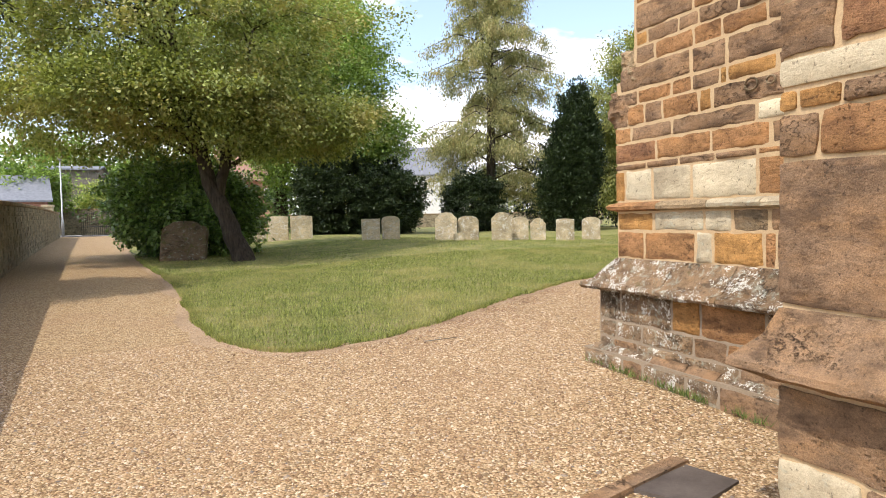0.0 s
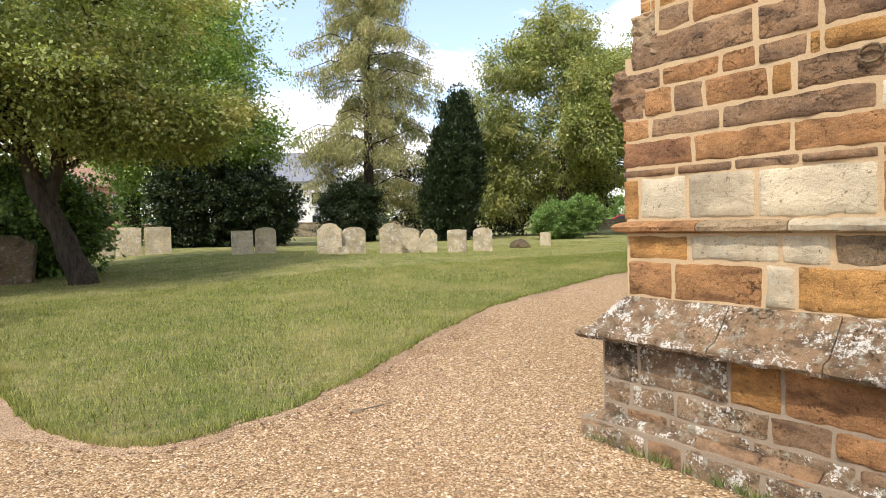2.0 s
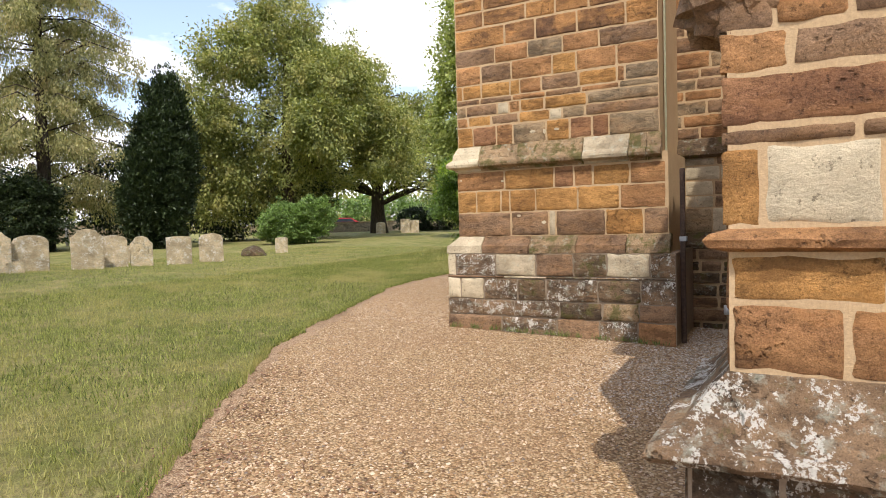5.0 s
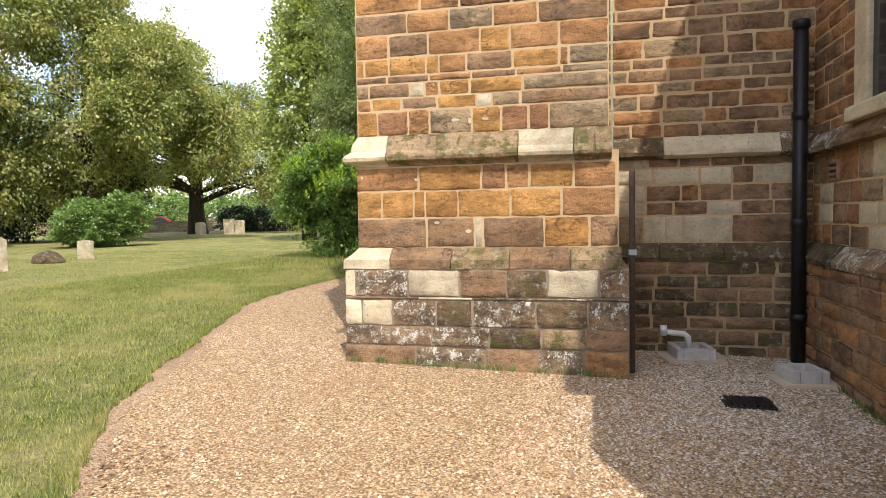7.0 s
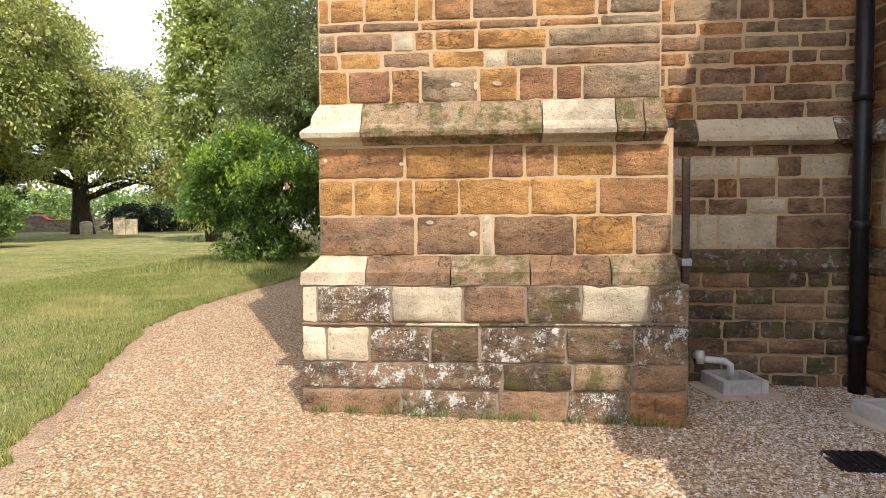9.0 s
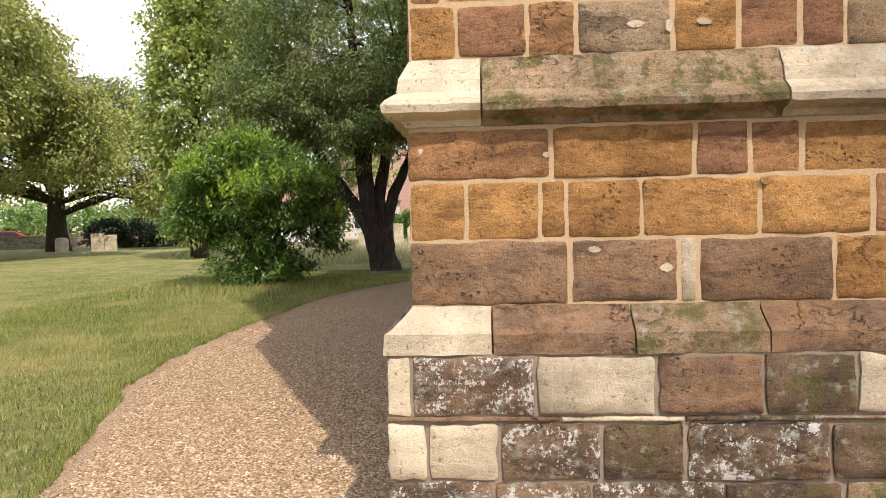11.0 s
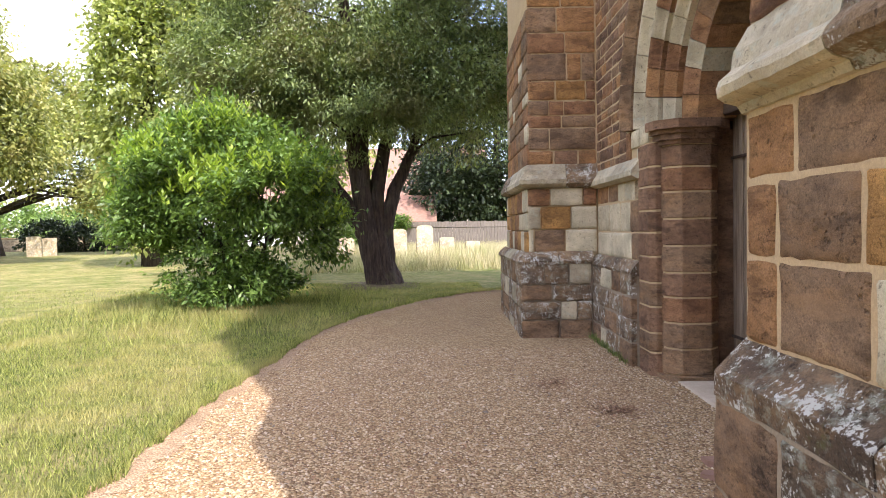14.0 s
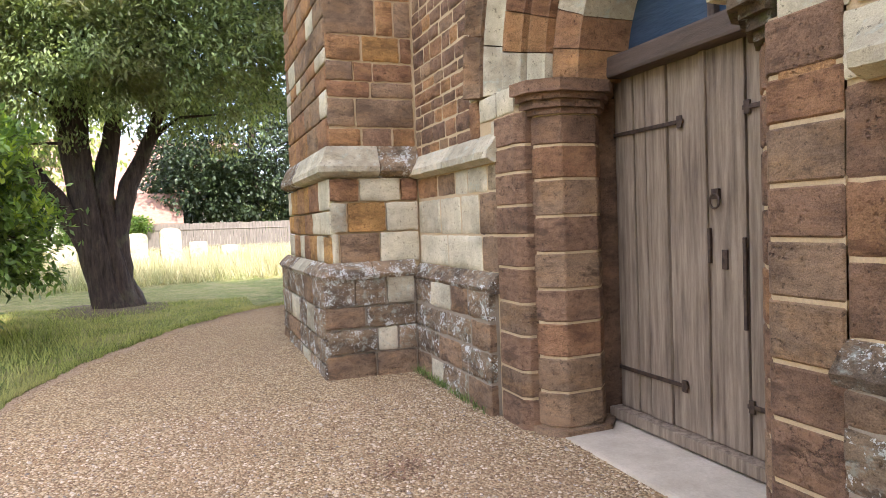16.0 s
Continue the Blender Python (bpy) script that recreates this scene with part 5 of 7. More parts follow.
lay(B1, west(3.6), [
    (1.615, 1.875, "4.49 o 4.36 c 4.03 c 3.62 c 3.05 b 2.6 d 1.9"),
    (1.875, 1.935, "4.49 d 4.1 d 3.75 d 3.4 d 3.05 b 2.6 d 1.9"),
    (1.935, 2.1, "4.49 r 3.99 b 3.44 b 2.95 d 2.5 b 1.9"),
    (2.1, 2.235, "4.49 b 4.28 d 3.82 d 3.05 c 2.74 d 2.4 d 1.9"),
    (2.235, 2.4, "4.49 d 4.32 b 4.12 d 3.92 b 3.55 o 3.43 d 2.75 d 2.3 b 1.9"),
    (2.4, 2.52, "4.49 d 4.2 b 3.82 b 3.62 d 3.36 o 3.3 o 2.9 d 2.4 b 1.9"),
    (2.52, 2.72, "4.42 d 3.63 d 3.3 d 2.85 o 2.4 b 1.9"),
    (2.72, 2.86, "4.22 d 4.0 b 3.6 b 3.34 b 2.98 d 2.5 d 1.9"),
    (2.86, 2.98, "4.22 o 4.08 d 3.75 d 3.55 d 3.2 d 2.8 b 2.3 b 1.9"),
    (2.98, 3.2, "4.22 d 3.6 b 3.4 d 2.9 b 2.3 d 1.9"),
    (3.2, 3.36, "4.22 b 3.7 d 3.1 b 2.5 d 1.9"),
], 61, rough=0.011)
lay(B1, west(3.6), [(1.375, 1.535, "4.46 o 4.02 k 3.5 k 3.25 g 2.95 d 2.5 b 1.9"), (1.14, 1.375, "4.46 b 4.13 b 3.58 k 3.42 o 3.0 b 2.9 d 2.4 b 1.9")], 62, rough=0.012)
lay(B1, west(3.5), [(0.62, 0.88, "4.58 l 4.3 l 3.72 o 3.44 b 2.9 l 2.4 d 1.9"), (0.47, 0.62, "4.58 l 4.36 l 4.05 l 3.5 d 3.2 b 2.7 l 1.9"), (0.36, 0.47, "4.58 l 4.4 d 4.1 l 3.6 l 3.1 d 2.5 l 1.9")], 63, rough=0.012)
lay(B1, west(3.42), [(-0.05, 0.345, "4.71 l 4.2 d 3.95 l 3.5 l 3.2 d 2.7 l 2.2 d 1.9")], 64, rough=0.014)
lay(B1, north(4.46), courses(1.14, 2.62, 3.6, 4.7, (0.15, 0.25), (0.3, 0.5), "bdo", 65), 65)
joined(B1, west(3.6), courses(3.36, 4.45, 1.9, 4.22, (0.15, 0.25), (0.3, 0.6), "bd", 47), 47)
lay(B1, north(4.24), courses(2.64, 4.45, 3.6, 4.7, (0.15, 0.25), (0.3, 0.5), "bdo", 66), 66)
lay(B1, north(4.58), courses(0.36, 0.88, 3.5, 4.78, (0.2, 0.28), (0.3, 0.5), "ll", 67), 67)
lay(B1, north(4.7), courses(-0.05, 0.345, 3.42, 4.85, (0.4, 0.5), (0.3, 0.5), "ld", 68), 68)
moulding(B1, [(3.6, 1.9), (3.6, 4.46), (4.7, 4.46)], [(-0.04, 1.612), (0.0, 1.61), (0.05, 1.595), (0.07, 1.575), (0.065, 1.55), (0.03, 1.54), (0.0, 1.535), (-0.04, 1.53)], [[0.2, 0.42, 0.6, 0.8], [0.5]], "dkkgbgk", 69, wear=0.012)
moulding(B1, [(3.56, 1.9), (3.56, 4.5), (4.7, 4.5)], [(-0.1, 1.15), (-0.03, 1.14), (0.05, 1.04), (0.12, 0.955), (0.19, 0.935), (0.2, 0.905), (0.18, 0.88), (0.1, 0.87), (0.03, 0.865), (-0.05, 0.86)], [[0.25, 0.5, 0.72], [0.5]], "wwwwlw", 70, wear=0.016)
moulding(B1, [(3.5, 1.9), (3.5, 4.58), (4.78, 4.58)], [(-0.05, 0.42), (0.0, 0.41), (0.06, 0.37), (0.085, 0.34), (-0.02, 0.33)], [[0.2, 0.5, 0.75], [0.5]], "wldw", 71, wear=0.014)
for at, size, code, k in (((3.75, 4.42, 2.4), (0.17, 0.19, 0.19), "d", 0.0), ((3.74, 4.3, 2.72), (0.15, 0.15, 0.17), "g", 4.0)):
    bm = bmesh.new()
    bmesh.ops.create_icosphere(bm, subdivisions=4, radius=1.0)
    for v in bm.verts:
        p = v.co + Vector((k, k, k))
        m = max(abs(c) for c in v.co)
        v.co = v.co.lerp(v.co / m, 0.35) * (1 + 0.2 * noise.noise(p * 2.3) + 0.16 * noise.noise(p * 5) + 0.08 * noise.noise(p * 12))
    bm.transform(Matrix.Translation(at) @ Matrix.Diagonal((*size, 1)))
    part("eroded_corner", bm, STONE[code], B1)
bm = bmesh.new()
for cy, rr in ((3.08, 0.05), (2.93, 0.032)):
    k = 12
    tube([(3.573, cy + rr * math.cos(2 * math.pi * i / k), 2.345 + rr * 0.8 * math.sin(2 * math.pi * i / k)) for i in range(k + 1)], [0.008] * (k + 1), 5, bm)
part("iron_rings", bm, STONE["g"], B1)

# ---- near pier ----
part("core", box(2.33, 3.7, -0.8, 1.85, -0.3, 6.0), MORTAR, near_pier)
lay(near_pier, west(2.32), [
    (1.12, 1.71, "1.87 d 0.9 b -0.2 b -0.8"), (1.71, 1.9, "1.87 d 1.69 b 1.2 d 0.6 b -0.8"), (1.9, 1.99, "1.87 o 1.78 o 1.6 d 1.1 b -0.8"), (1.99, 2.115, "1.87 c 0.9 b -0.8"),
    (2.115, 2.34, "1.87 d 1.62 r 1.1 b 0.5 d -0.8"), (2.34, 2.5, "1.87 k 1.5 b 1.0 d 0.2 b -0.8"), (2.5, 2.8, "1.87 b 1.4 d 0.8 b -0.8"), (2.8, 3.1, "1.87 d 1.3 b 0.5 d -0.8"),
    (0.5, 0.8, "1.87 d 1.3 b 0.6 d -0.8"), (0.0, 0.5, "1.87 k 1.5 d 0.9 b 0.1 l -0.8")], 72, rough=0.014)
joined(near_pier, west(2.32), courses(3.1, 6, -0.8, 1.87, (0.15, 0.25), (0.3, 0.6), "bd", 73), 73)
lay(near_pier, north(1.85), courses(0.0, 3.1, 2.33, 3.6, (0.2, 0.3), (0.3, 0.6), "bdo", 74), 74)
moulding(near_pier, [(2.32, -0.8), (2.32, 1.86), (3.5, 1.86)], [(-0.04, 1.12), (0.0, 1.11), (0.05, 1.0), (0.11, 0.93), (0.15, 0.89), (0.15, 0.86), (0.08, 0.83), (0.03, 0.81), (-0.04, 0.8)], [[0.3, 0.65], [0.5]], "dld", 75, wear=0.014)
slab = thing("paving_slab", "dark worn slate slab at the foot of the wall", "paving", at=(2.4, 2.4, 0.13))
part("slab", prism([(2.1, 2.5), (2.56, 2.62), (2.64, 2.34), (2.25, 2.22)], 0.1, 0.15), SLATE, slab)
part("kerb_stone", prism([(1.78, 2.5), (2.55, 2.72), (2.6, 2.64), (1.84, 2.42)], 0.08, 0.165), STONE["d"], slab)

# ---- recess: aisle west wall and nave north wall ----
lay(church_aisle, west(9.23), courses(2.5, 4.3, 3.56, 5.6, (0.11, 0.2), (0.2, 0.5), "ddgbgd", 76), 76, gap=0.011, rough=0.008)
joined(church_aisle, west(9.23), courses(4.3, 6.3, 3.56, 5.6, (0.12, 0.2), (0.2, 0.5), "ddg", 77), 77)
lay(church_aisle, west(9.23), [
    (2.2, 2.3, "5.6 c 5.1 d 4.8 d 4.5 d 4.2 d 3.56"), (2.03, 2.2, "5.6 c 5.05 k 4.6 c 4.3 d 4.1 k 3.75 d 3.56"), (1.86, 2.03, "5.6 c 5.12 d 4.78 b 4.6 d 4.3 d 3.95 d 3.56"),
    (1.72, 1.86, "5.6 k 5.12 d 4.85 d 4.52 c 4.22 d 3.92 d 3.56"), (1.44, 1.72, "5.6 g 5.14 c 4.92 k 4.76 k 4.3 d 3.72 d 3.56")], 78)
lay(church_aisle, west(9.14), courses(0.2, 1.26, 3.56, 5.6, (0.09, 0.16), (0.16, 0.4), "mmdmd", 79), 79, gap=0.013, rough=0.012)
part("core", box(9.16, 9.3, 3.57, 5.36, -0.3, 1.26), MORTAR, church_aisle)
moulding(church_aisle, [(9.23, 3.57), (9.23, 5.6)], [(-0.03, 2.5), (0.0, 2.51), (0.06, 2.42), (0.1, 2.36), (0.1, 2.32), (0.04, 2.29), (-0.03, 2.29)], [[0.15, 0.68]], "lcm", 80, wear=0.008)
moulding(church_aisle, [(9.23, 3.57), (9.23, 5.6)], [(-0.05, 1.45), (0.0, 1.44), (0.06, 1.37), (0.11, 1.3), (0.1, 1.255), (-0.05, 1.25)], [[0.4, 0.7]], "mmm", 81, wear=0.01)
lay(church_nave, north(3.57), courses(2.42, 4.3, 8.2, 9.22, (0.12, 0.22), (0.2, 0.4), "rbdrb", 82), 82)
lay(church_nave, north(3.57), courses(1.44, 2.28, 5.0, 9.22, (0.13, 0.24), (0.2, 0.42), "bdrgckb", 83), 83)
part("core", box(3.7, 9.22, 3.4, 3.66, -0.3, 1.26), MORTAR, church_nave)
lay(church_nave, north(3.68), courses(0.2, 1.26, 5.0, 9.14, (0.11, 0.2), (0.18, 0.42), "bdrbdq", 84), 84, gap=0.01, rough=0.014)
lay(church_nave, north(3.57), courses(2.42, 4.3, 5.0, 6.3, (0.12, 0.22), (0.2, 0.4), "rbdrb", 85), 85)
joined(church_nave, north(3.57), courses(4.3, 6.75, 4.7, 9.22, (0.14, 0.24), (0.25, 0.6), "bdo", 86), 86)
moulding(church_nave, [(4.7, 3.57), (9.22, 3.57)], [(-0.03, 2.46), (0.0, 2.47), (0.07, 2.38), (0.11, 2.32), (0.1, 2.28), (-0.03, 2.27)], [[0.2, 0.4, 0.6, 0.8]], "lmldl", 87)
moulding(church_nave, [(4.7, 3.6), (9.22, 3.6)], [(-0.05, 1.45), (0.0, 1.44), (0.06, 1.37), (0.11, 1.31), (0.1, 1.26), (-0.05, 1.25)], [[0.2, 0.4, 0.6, 0.8]], "mldlm", 88)
window = tagged(thing("window_1", "church window in a pale stone surround", "window", at=(7.2, 3.6, 2.5)), kind="structure")
bm = box(7.85, 8.1, 3.5, 3.63, 2.5, 4.6, 0.02)
part("jamb", bm, STONE["c"], window)
part("jamb", box(6.35, 6.6, 3.5, 3.63, 2.5, 4.6, 0.02), STONE["c"], window)
part("sill", box(6.3, 8.15, 3.5, 3.68, 2.44, 2.56, 0.02), STONE["c"], window)
part("head", box(6.3, 8.15, 3.5, 3.63, 4.6, 4.9, 0.02), STONE["c"], window)
part("pane", box(6.6, 7.85, 3.57, 3.585, 2.56, 4.6), GLASS_DARK, window)

# ---- door wall ----
DX, SPRING = 13.23, 2.78
AW = church_aisle
lay(AW, north(6.92), [(1.98, 2.3, "10.45 b 11.0 q 11.5 q 11.95"), (1.72, 1.98, "10.45 d 11.2 q 11.6 r 11.95"), (1.44, 1.72, "10.45 r 11.1 q 11.95")], 92)
lay(AW, north(6.92), [(2.1, 2.3, "14.5 g 14.7 k 15.05 c 15.3 d 15.7 b 16.2"), (1.78, 2.1, "14.5 d 14.85 c 15.2 c 15.65 k 16.2"), (1.5, 1.78, "14.5 d 14.82 c 15.5 c 16.2")], 93)
part("core", box(10.45, 11.88, 6.8, 7.0, -0.3, 1.3), MORTAR_OLD, AW)
part("core", box(14.58, 16.2, 6.8, 7.0, -0.3, 1.4), MORTAR_OLD, AW)
lay(AW, north(7.0), courses(0.2, 1.3, 10.5, 11.9, (0.2, 0.28), (0.3, 0.5), "ldld", 94), 94, gap=0.006, rough=0.013)
lay(AW, north(7.0), [(1.15, 1.38, "14.56 l 14.95 d 15.3 k 15.75 l 16.2"), (0.93, 1.15, "14.56 d 14.9 l 15.4 l 16.2"), (0.7, 0.93, "14.56 l 15.1 d 15.6 l 16.2"), (0.2, 0.7, "14.56 d 15.0 l 15.5 k 15.8 d 16.2")], 95, rough=0.012)
moulding(AW, [(14.5, 6.92), (16.2, 6.92)], [(-0.03, 2.5), (0.0, 2.51), (0.06, 2.43), (0.1, 2.38), (0.1, 2.33), (0.04, 2.3), (-0.03, 2.3)], [[0.5]], "kk", 96, wear=0.01)
moulding(AW, [(10.5, 6.92), (11.86, 6.92)], [(-0.03, 2.5), (0.0, 2.51), (0.06, 2.43), (0.1, 2.38), (0.1, 2.33), (0.04, 2.3), (-0.03, 2.3)], [[0.5]], "ck", 97, wear=0.01)
moulding(AW, [(14.53, 6.94), (16.2, 6.94)], [(-0.05, 1.52), (0.0, 1.5), (0.04, 1.46), (0.08, 1.4), (0.07, 1.37), (-0.03, 1.36)], [[0.4]], "ll", 98, wear=0.012)
moulding(AW, [(10.5, 6.94), (11.93, 6.94)], [(-0.05, 1.46), (0.0, 1.44), (0.04, 1.4), (0.08, 1.34), (0.07, 1.3), (-0.03, 1.29)], [[0.5]], "ll", 99, wear=0.012)


def jamb(side):
    """The moulded side of the doorway: a flat order, then a half-octagon shaft with a capital."""
    s = side
    X = lambda x: DX + s * x
    rg = random.Random(100 + s)
    zs = [0.42, 0.68, 0.86, 1.1, 1.32, 1.56, 1.78, 1.98, 2.2, 2.38, 2.6]
    part("core", prism([(X(0.95), 6.0), (X(0.95), 6.6), (X(1.05), 6.88), (X(1.35), 6.9), (X(1.35), 6.0)][::s], -0.3, 2.7), STONE["q"], AW)
    part("core", prism([(X(1.3), 6.932), (X(1.004), 6.932), (X(0.957), 6.885), (X(0.957), 6.8), (X(0.94), 6.83), (X(0.875), 6.812), (X(0.778), 6.715), (X(0.778), 6.465), (X(0.878), 6.365), (X(1.3), 6.3)][::-s], 0.3, 2.6), MORTAR, AW)
    for z0, z1 in zip(zs, zs[1:]):
        o = rg.uniform(0, 0.004)
        pts = [(X(1.3), 6.94 + o), (X(1.0), 6.94 + o), (X(0.95), 6.89), (X(0.95), 6.78), (X(1.3), 6.7)]
        bm = prism(pts[::-s], z0 + 0.01, z1 - 0.008)
        bmesh.ops.bevel(bm, geom=bm.edges[:], offset=0.008, segments=1, affect="EDGES")
        part("jamb_stone", bm, STONE[rg.choice("qqrqd")], AW)
    zs2 = [0.5, 0.74, 0.97, 1.2, 1.42, 1.66, 1.9, 2.14, 2.36, 2.56]
    for z0, z1 in zip(zs2, zs2[1:]):
        o = rg.uniform(0, 0.005)
        pts = [(X(0.97), 6.84 + o), (X(0.87), 6.82 + o), (X(0.77 - o), 6.72), (X(0.77 - o), 6.46), (X(0.87), 6.36), (X(1.0), 6.3)]
        bm = prism(pts[::-s], z0 + 0.009, z1 - 0.008)
        bmesh.ops.bevel(bm, geom=bm.edges[:], offset=0.008, segments=1, affect="EDGES")
        part("shaft_stone", bm, STONE[rg.choice("qqdrq")], AW)
    pts = [(X(1.1), 6.9), (X(0.86), 6.88), (X(0.72), 6.76), (X(0.72), 6.42), (X(0.85), 6.3), (X(1.1), 6.28)]
    bm = bmesh.new()
    prism(pts[::-s], 0.3, 0.505, bm)
    part("base_stone", bm, STONE["d"], AW)
    c = Vector((X(1.0), 6.58))
    bm = bmesh.new()
    for z0, z1, k in ((2.56, 2.6, 1.05), (2.6, 2.65, 1.15), (2.65, 2.69, 1.25), (2.69, 2.77, 1.4)):
        prism([tuple(c + (Vector(p) - c) * k) for p in [(X(0.99), 6.86), (X(0.87), 6.84), (X(0.77), 6.72), (X(0.77), 6.46), (X(0.87), 6.36), (X(1.0), 6.3)]][::-s], z0, z1 - 0.002, bm)
    part("capital", bm, STONE["q" if s > 0 else "m"], AW, "dark moulded stone capital")
    if s < 0:
        part("abacus", box(X(1.1) - 0.02, X(0.66), 6.3, 6.9, 2.772, 2.83, 0.012), STONE["c"], AW, "pale stone slab on the capital")


jamb(1)
jamb(-1)


def arch_z(x, a, rise=1.32):
    R = a * rise
    return SPRING + math.sqrt(max(0.0, R * R - (abs(x) + R - a) ** 2))


def arch_point(a, f, side, rise=1.32):
    """A point on one side of a pointed arch of half-width a: f from 0 at the springing to 1 at the crown."""
    R = a * rise
    top = math.acos((R - a) / R)
    th = f * top
    return DX + side * (R * math.cos(th) - (R - a)), SPRING + R * math.sin(th)


def order(a0, a1, y0, y1, n, palette, name, seed, roll=0.0):
    """One ring of the arch, in voussoirs, with a rounded or hollow edge."""
    rg = random.Random(seed)
    for side in (-1, 1):
        for i in range(n):
            f0, f1 = i / n + 0.002, (i + 1) / n - 0.002
            V, F = [], []
            m = 4
            wave = [(k / 10, 0.028 * math.sin(2 * math.pi * k / 10) + roll * 0.5 * math.sin(math.pi * k / 10)) for k in range(11)]
            prof = [(a1, y0)] + [(a1 + (a0 - a1) * t, y1 - 0.06 * t + d) for t, d in wave] + [(a0, y0)]
            for s in range(m + 1):
                f = f0 + (f1 - f0) * s / m
                for a, y in prof:
                    x, z = arch_point(a, f, side)
                    V.append((x, y, z))
            c = len(prof)
            F = [(s * c + j, s * c + (j + 1) % c, (s + 1) * c + (j + 1) % c, (s + 1) * c + j) for s in range(m) for j in range(c)]
            F += [tuple(range(c)), tuple(m * c + j for j in reversed(range(c)))]
            me = bpy.data.meshes.new(name)
            me.from_pydata(V, [], F)
            link_mesh(name, me, STONE[rg.choice(palette)], AW)


order(0.8, 1.02, 6.12, 6.62, 7, "bkdkr", "voussoir", 110, 0.0)
order(1.02, 1.14, 6.3, 6.74, 8, "cckbr", "voussoir", 111, 0.03)
order(1.14, 1.28, 6.3, 6.86, 8, "ckcrb", "voussoir", 112, 0.04)
order(1.28, 1.46, 6.3, 6.93, 7, "crckg", "voussoir", 113, 0.0)
order(1.46, 1.6, 6.7, 7.02, 6, "dgdr", "hood_stone", 114, 0.03)
bm = bmesh.new()
xs = np.linspace(-1.6, 1.6, 41)
for xa, xb in zip(xs, xs[1:]):
    za, zb = arch_z(xa, 1.5) if abs(xa) < 1.5 else SPRING, arch_z(xb, 1.5) if abs(xb) < 1.5 else SPRING
    q = [bm.verts.new((DX + x, y, z)) for y in (6.9, 6.2) for x, z in ((xa, za), (xb, zb), (xb, 6.3), (xa, 6.3))]
    for f in ((0, 1, 2, 3), (7, 6, 5, 4), (0, 4, 5, 1)):
        bm.faces.new([q[i] for i in f])
part("core", bm, MORTAR, AW)


def spandrel(side, z0, z1, far_x, heights, widths, palette, seed):
    """Courses beside the arch, cut back to its curve."""
    rows = []
    for a, b, row in courses(z0, z1, 0.0, 1.0, heights, (2, 3), palette, seed):
        mid = min(b, SPRING + 1.95)
        R = 1.53 * 1.32
        near = DX + side * (math.sqrt(max(0.0, R * R - max(0.0, mid - SPRING) ** 2)) - (R - 1.53))
        lo, hi = min(near, far_x), max(near, far_x)
        rows += [(a, b, courses(0, 1, lo, hi, (2, 3), widths, palette, seed + len(rows))[0][2])]
    return rows


lay(AW, north(6.92), spandrel(-1, 2.5, 4.6, 10.45, (0.11, 0.2), (0.2, 0.42), "qbdrq", 90), 90)
lay(AW, north(6.92), spandrel(1, 3.08, 4.6, 16.2, (0.09, 0.16), (0.16, 0.34), "qbqdrq", 91), 91)
lay(AW, north(6.92), courses(2.5, 3.08, 14.95, 16.2, (0.09, 0.16), (0.16, 0.34), "qbqdrq", 89), 89)
lay(AW, north(6.93), [(2.78, 3.08, "14.7 c 14.96"), (2.5, 2.78, "14.78 r 14.95")], 119)
lay(AW, north(6.93), [(2.3, 2.55, "11.7 c 11.95 b 12.2"), (2.55, 2.78, "11.6 c 11.9 k 12.2")], 116)
lay(AW, north(6.93), [(2.6, 2.78, "14.24 c 14.5 c 14.78"), (2.3, 2.6, "14.5 c 14.6")], 117)
lay(AW, north(6.92), courses(4.8, 5.8, 11.6, 14.9, (0.14, 0.22), (0.2, 0.4), "rbd", 118), 118)

# ---- east buttress ----
B3 = east_buttress
part("core", box(16.23, 18.5, 6.8, 7.74, 1.3, 6.0), MORTAR, B3)
part("core", box(16.15, 18.75, 6.8, 7.86, -0.3, 1.4), MORTAR_OLD, B3)
lay(B3, west(16.22), [
    (2.6, 2.78, "7.76 b 7.45 q 7.15 b 6.93"), (2.78, 3.05, "7.76 d 7.5 d 6.93"), (3.05, 3.2, "7.76 r 7.35 d 6.93"), (3.2, 3.38, "7.76 d 7.5 r 7.32 r 6.93"),
    (3.38, 3.62, "7.76 b 7.42 o 7.05 r 6.93"), (3.62, 3.95, "7.76 d 7.28 b 7.1 d 6.93"), (3.95, 4.2, "7.76 r 7.3 b 6.93"), (4.2, 4.5, "7.76 d 7.4 b 6.93")], 120)
joined(B3, west(16.22), courses(4.5, 6, 6.93, 7.76, (0.14, 0.24), (0.25, 0.5), "bd", 121), 121)
lay(B3, west(16.2), [(2.1, 2.32, "7.78 r 7.5 c 7.1 r 6.93"), (1.82, 2.1, "7.78 k 7.62 o 7.25 c 6.93"), (1.53, 1.82, "7.78 c 7.7 d 7.32 c 6.93")], 122)
lay(B3, west(16.12), [(1.15, 1.42, "7.88 l 7.6 l 7.3 k 7.02"), (0.95, 1.15, "7.88 d 7.5 l 7.02"), (0.72, 0.95, "7.88 l 7.4 k 7.2 l 7.02"), (0.15, 0.72, "7.88 d 7.42 d 7.02")], 123, rough=0.012)
lay(B3, north(7.76), courses(2.6, 4.5, 16.22, 18.5, (0.14, 0.28), (0.25, 0.5), "drbcd", 124), 124)
lay(B3, north(7.78), courses(1.53, 2.32, 16.2, 18.6, (0.2, 0.28), (0.22, 0.45), "rckbo", 125), 125)
lay(B3, north(7.88), courses(0.15, 1.42, 16.12, 18.75, (0.2, 0.28), (0.28, 0.5), "ldkl", 126), 126, gap=0.006, rough=0.013)
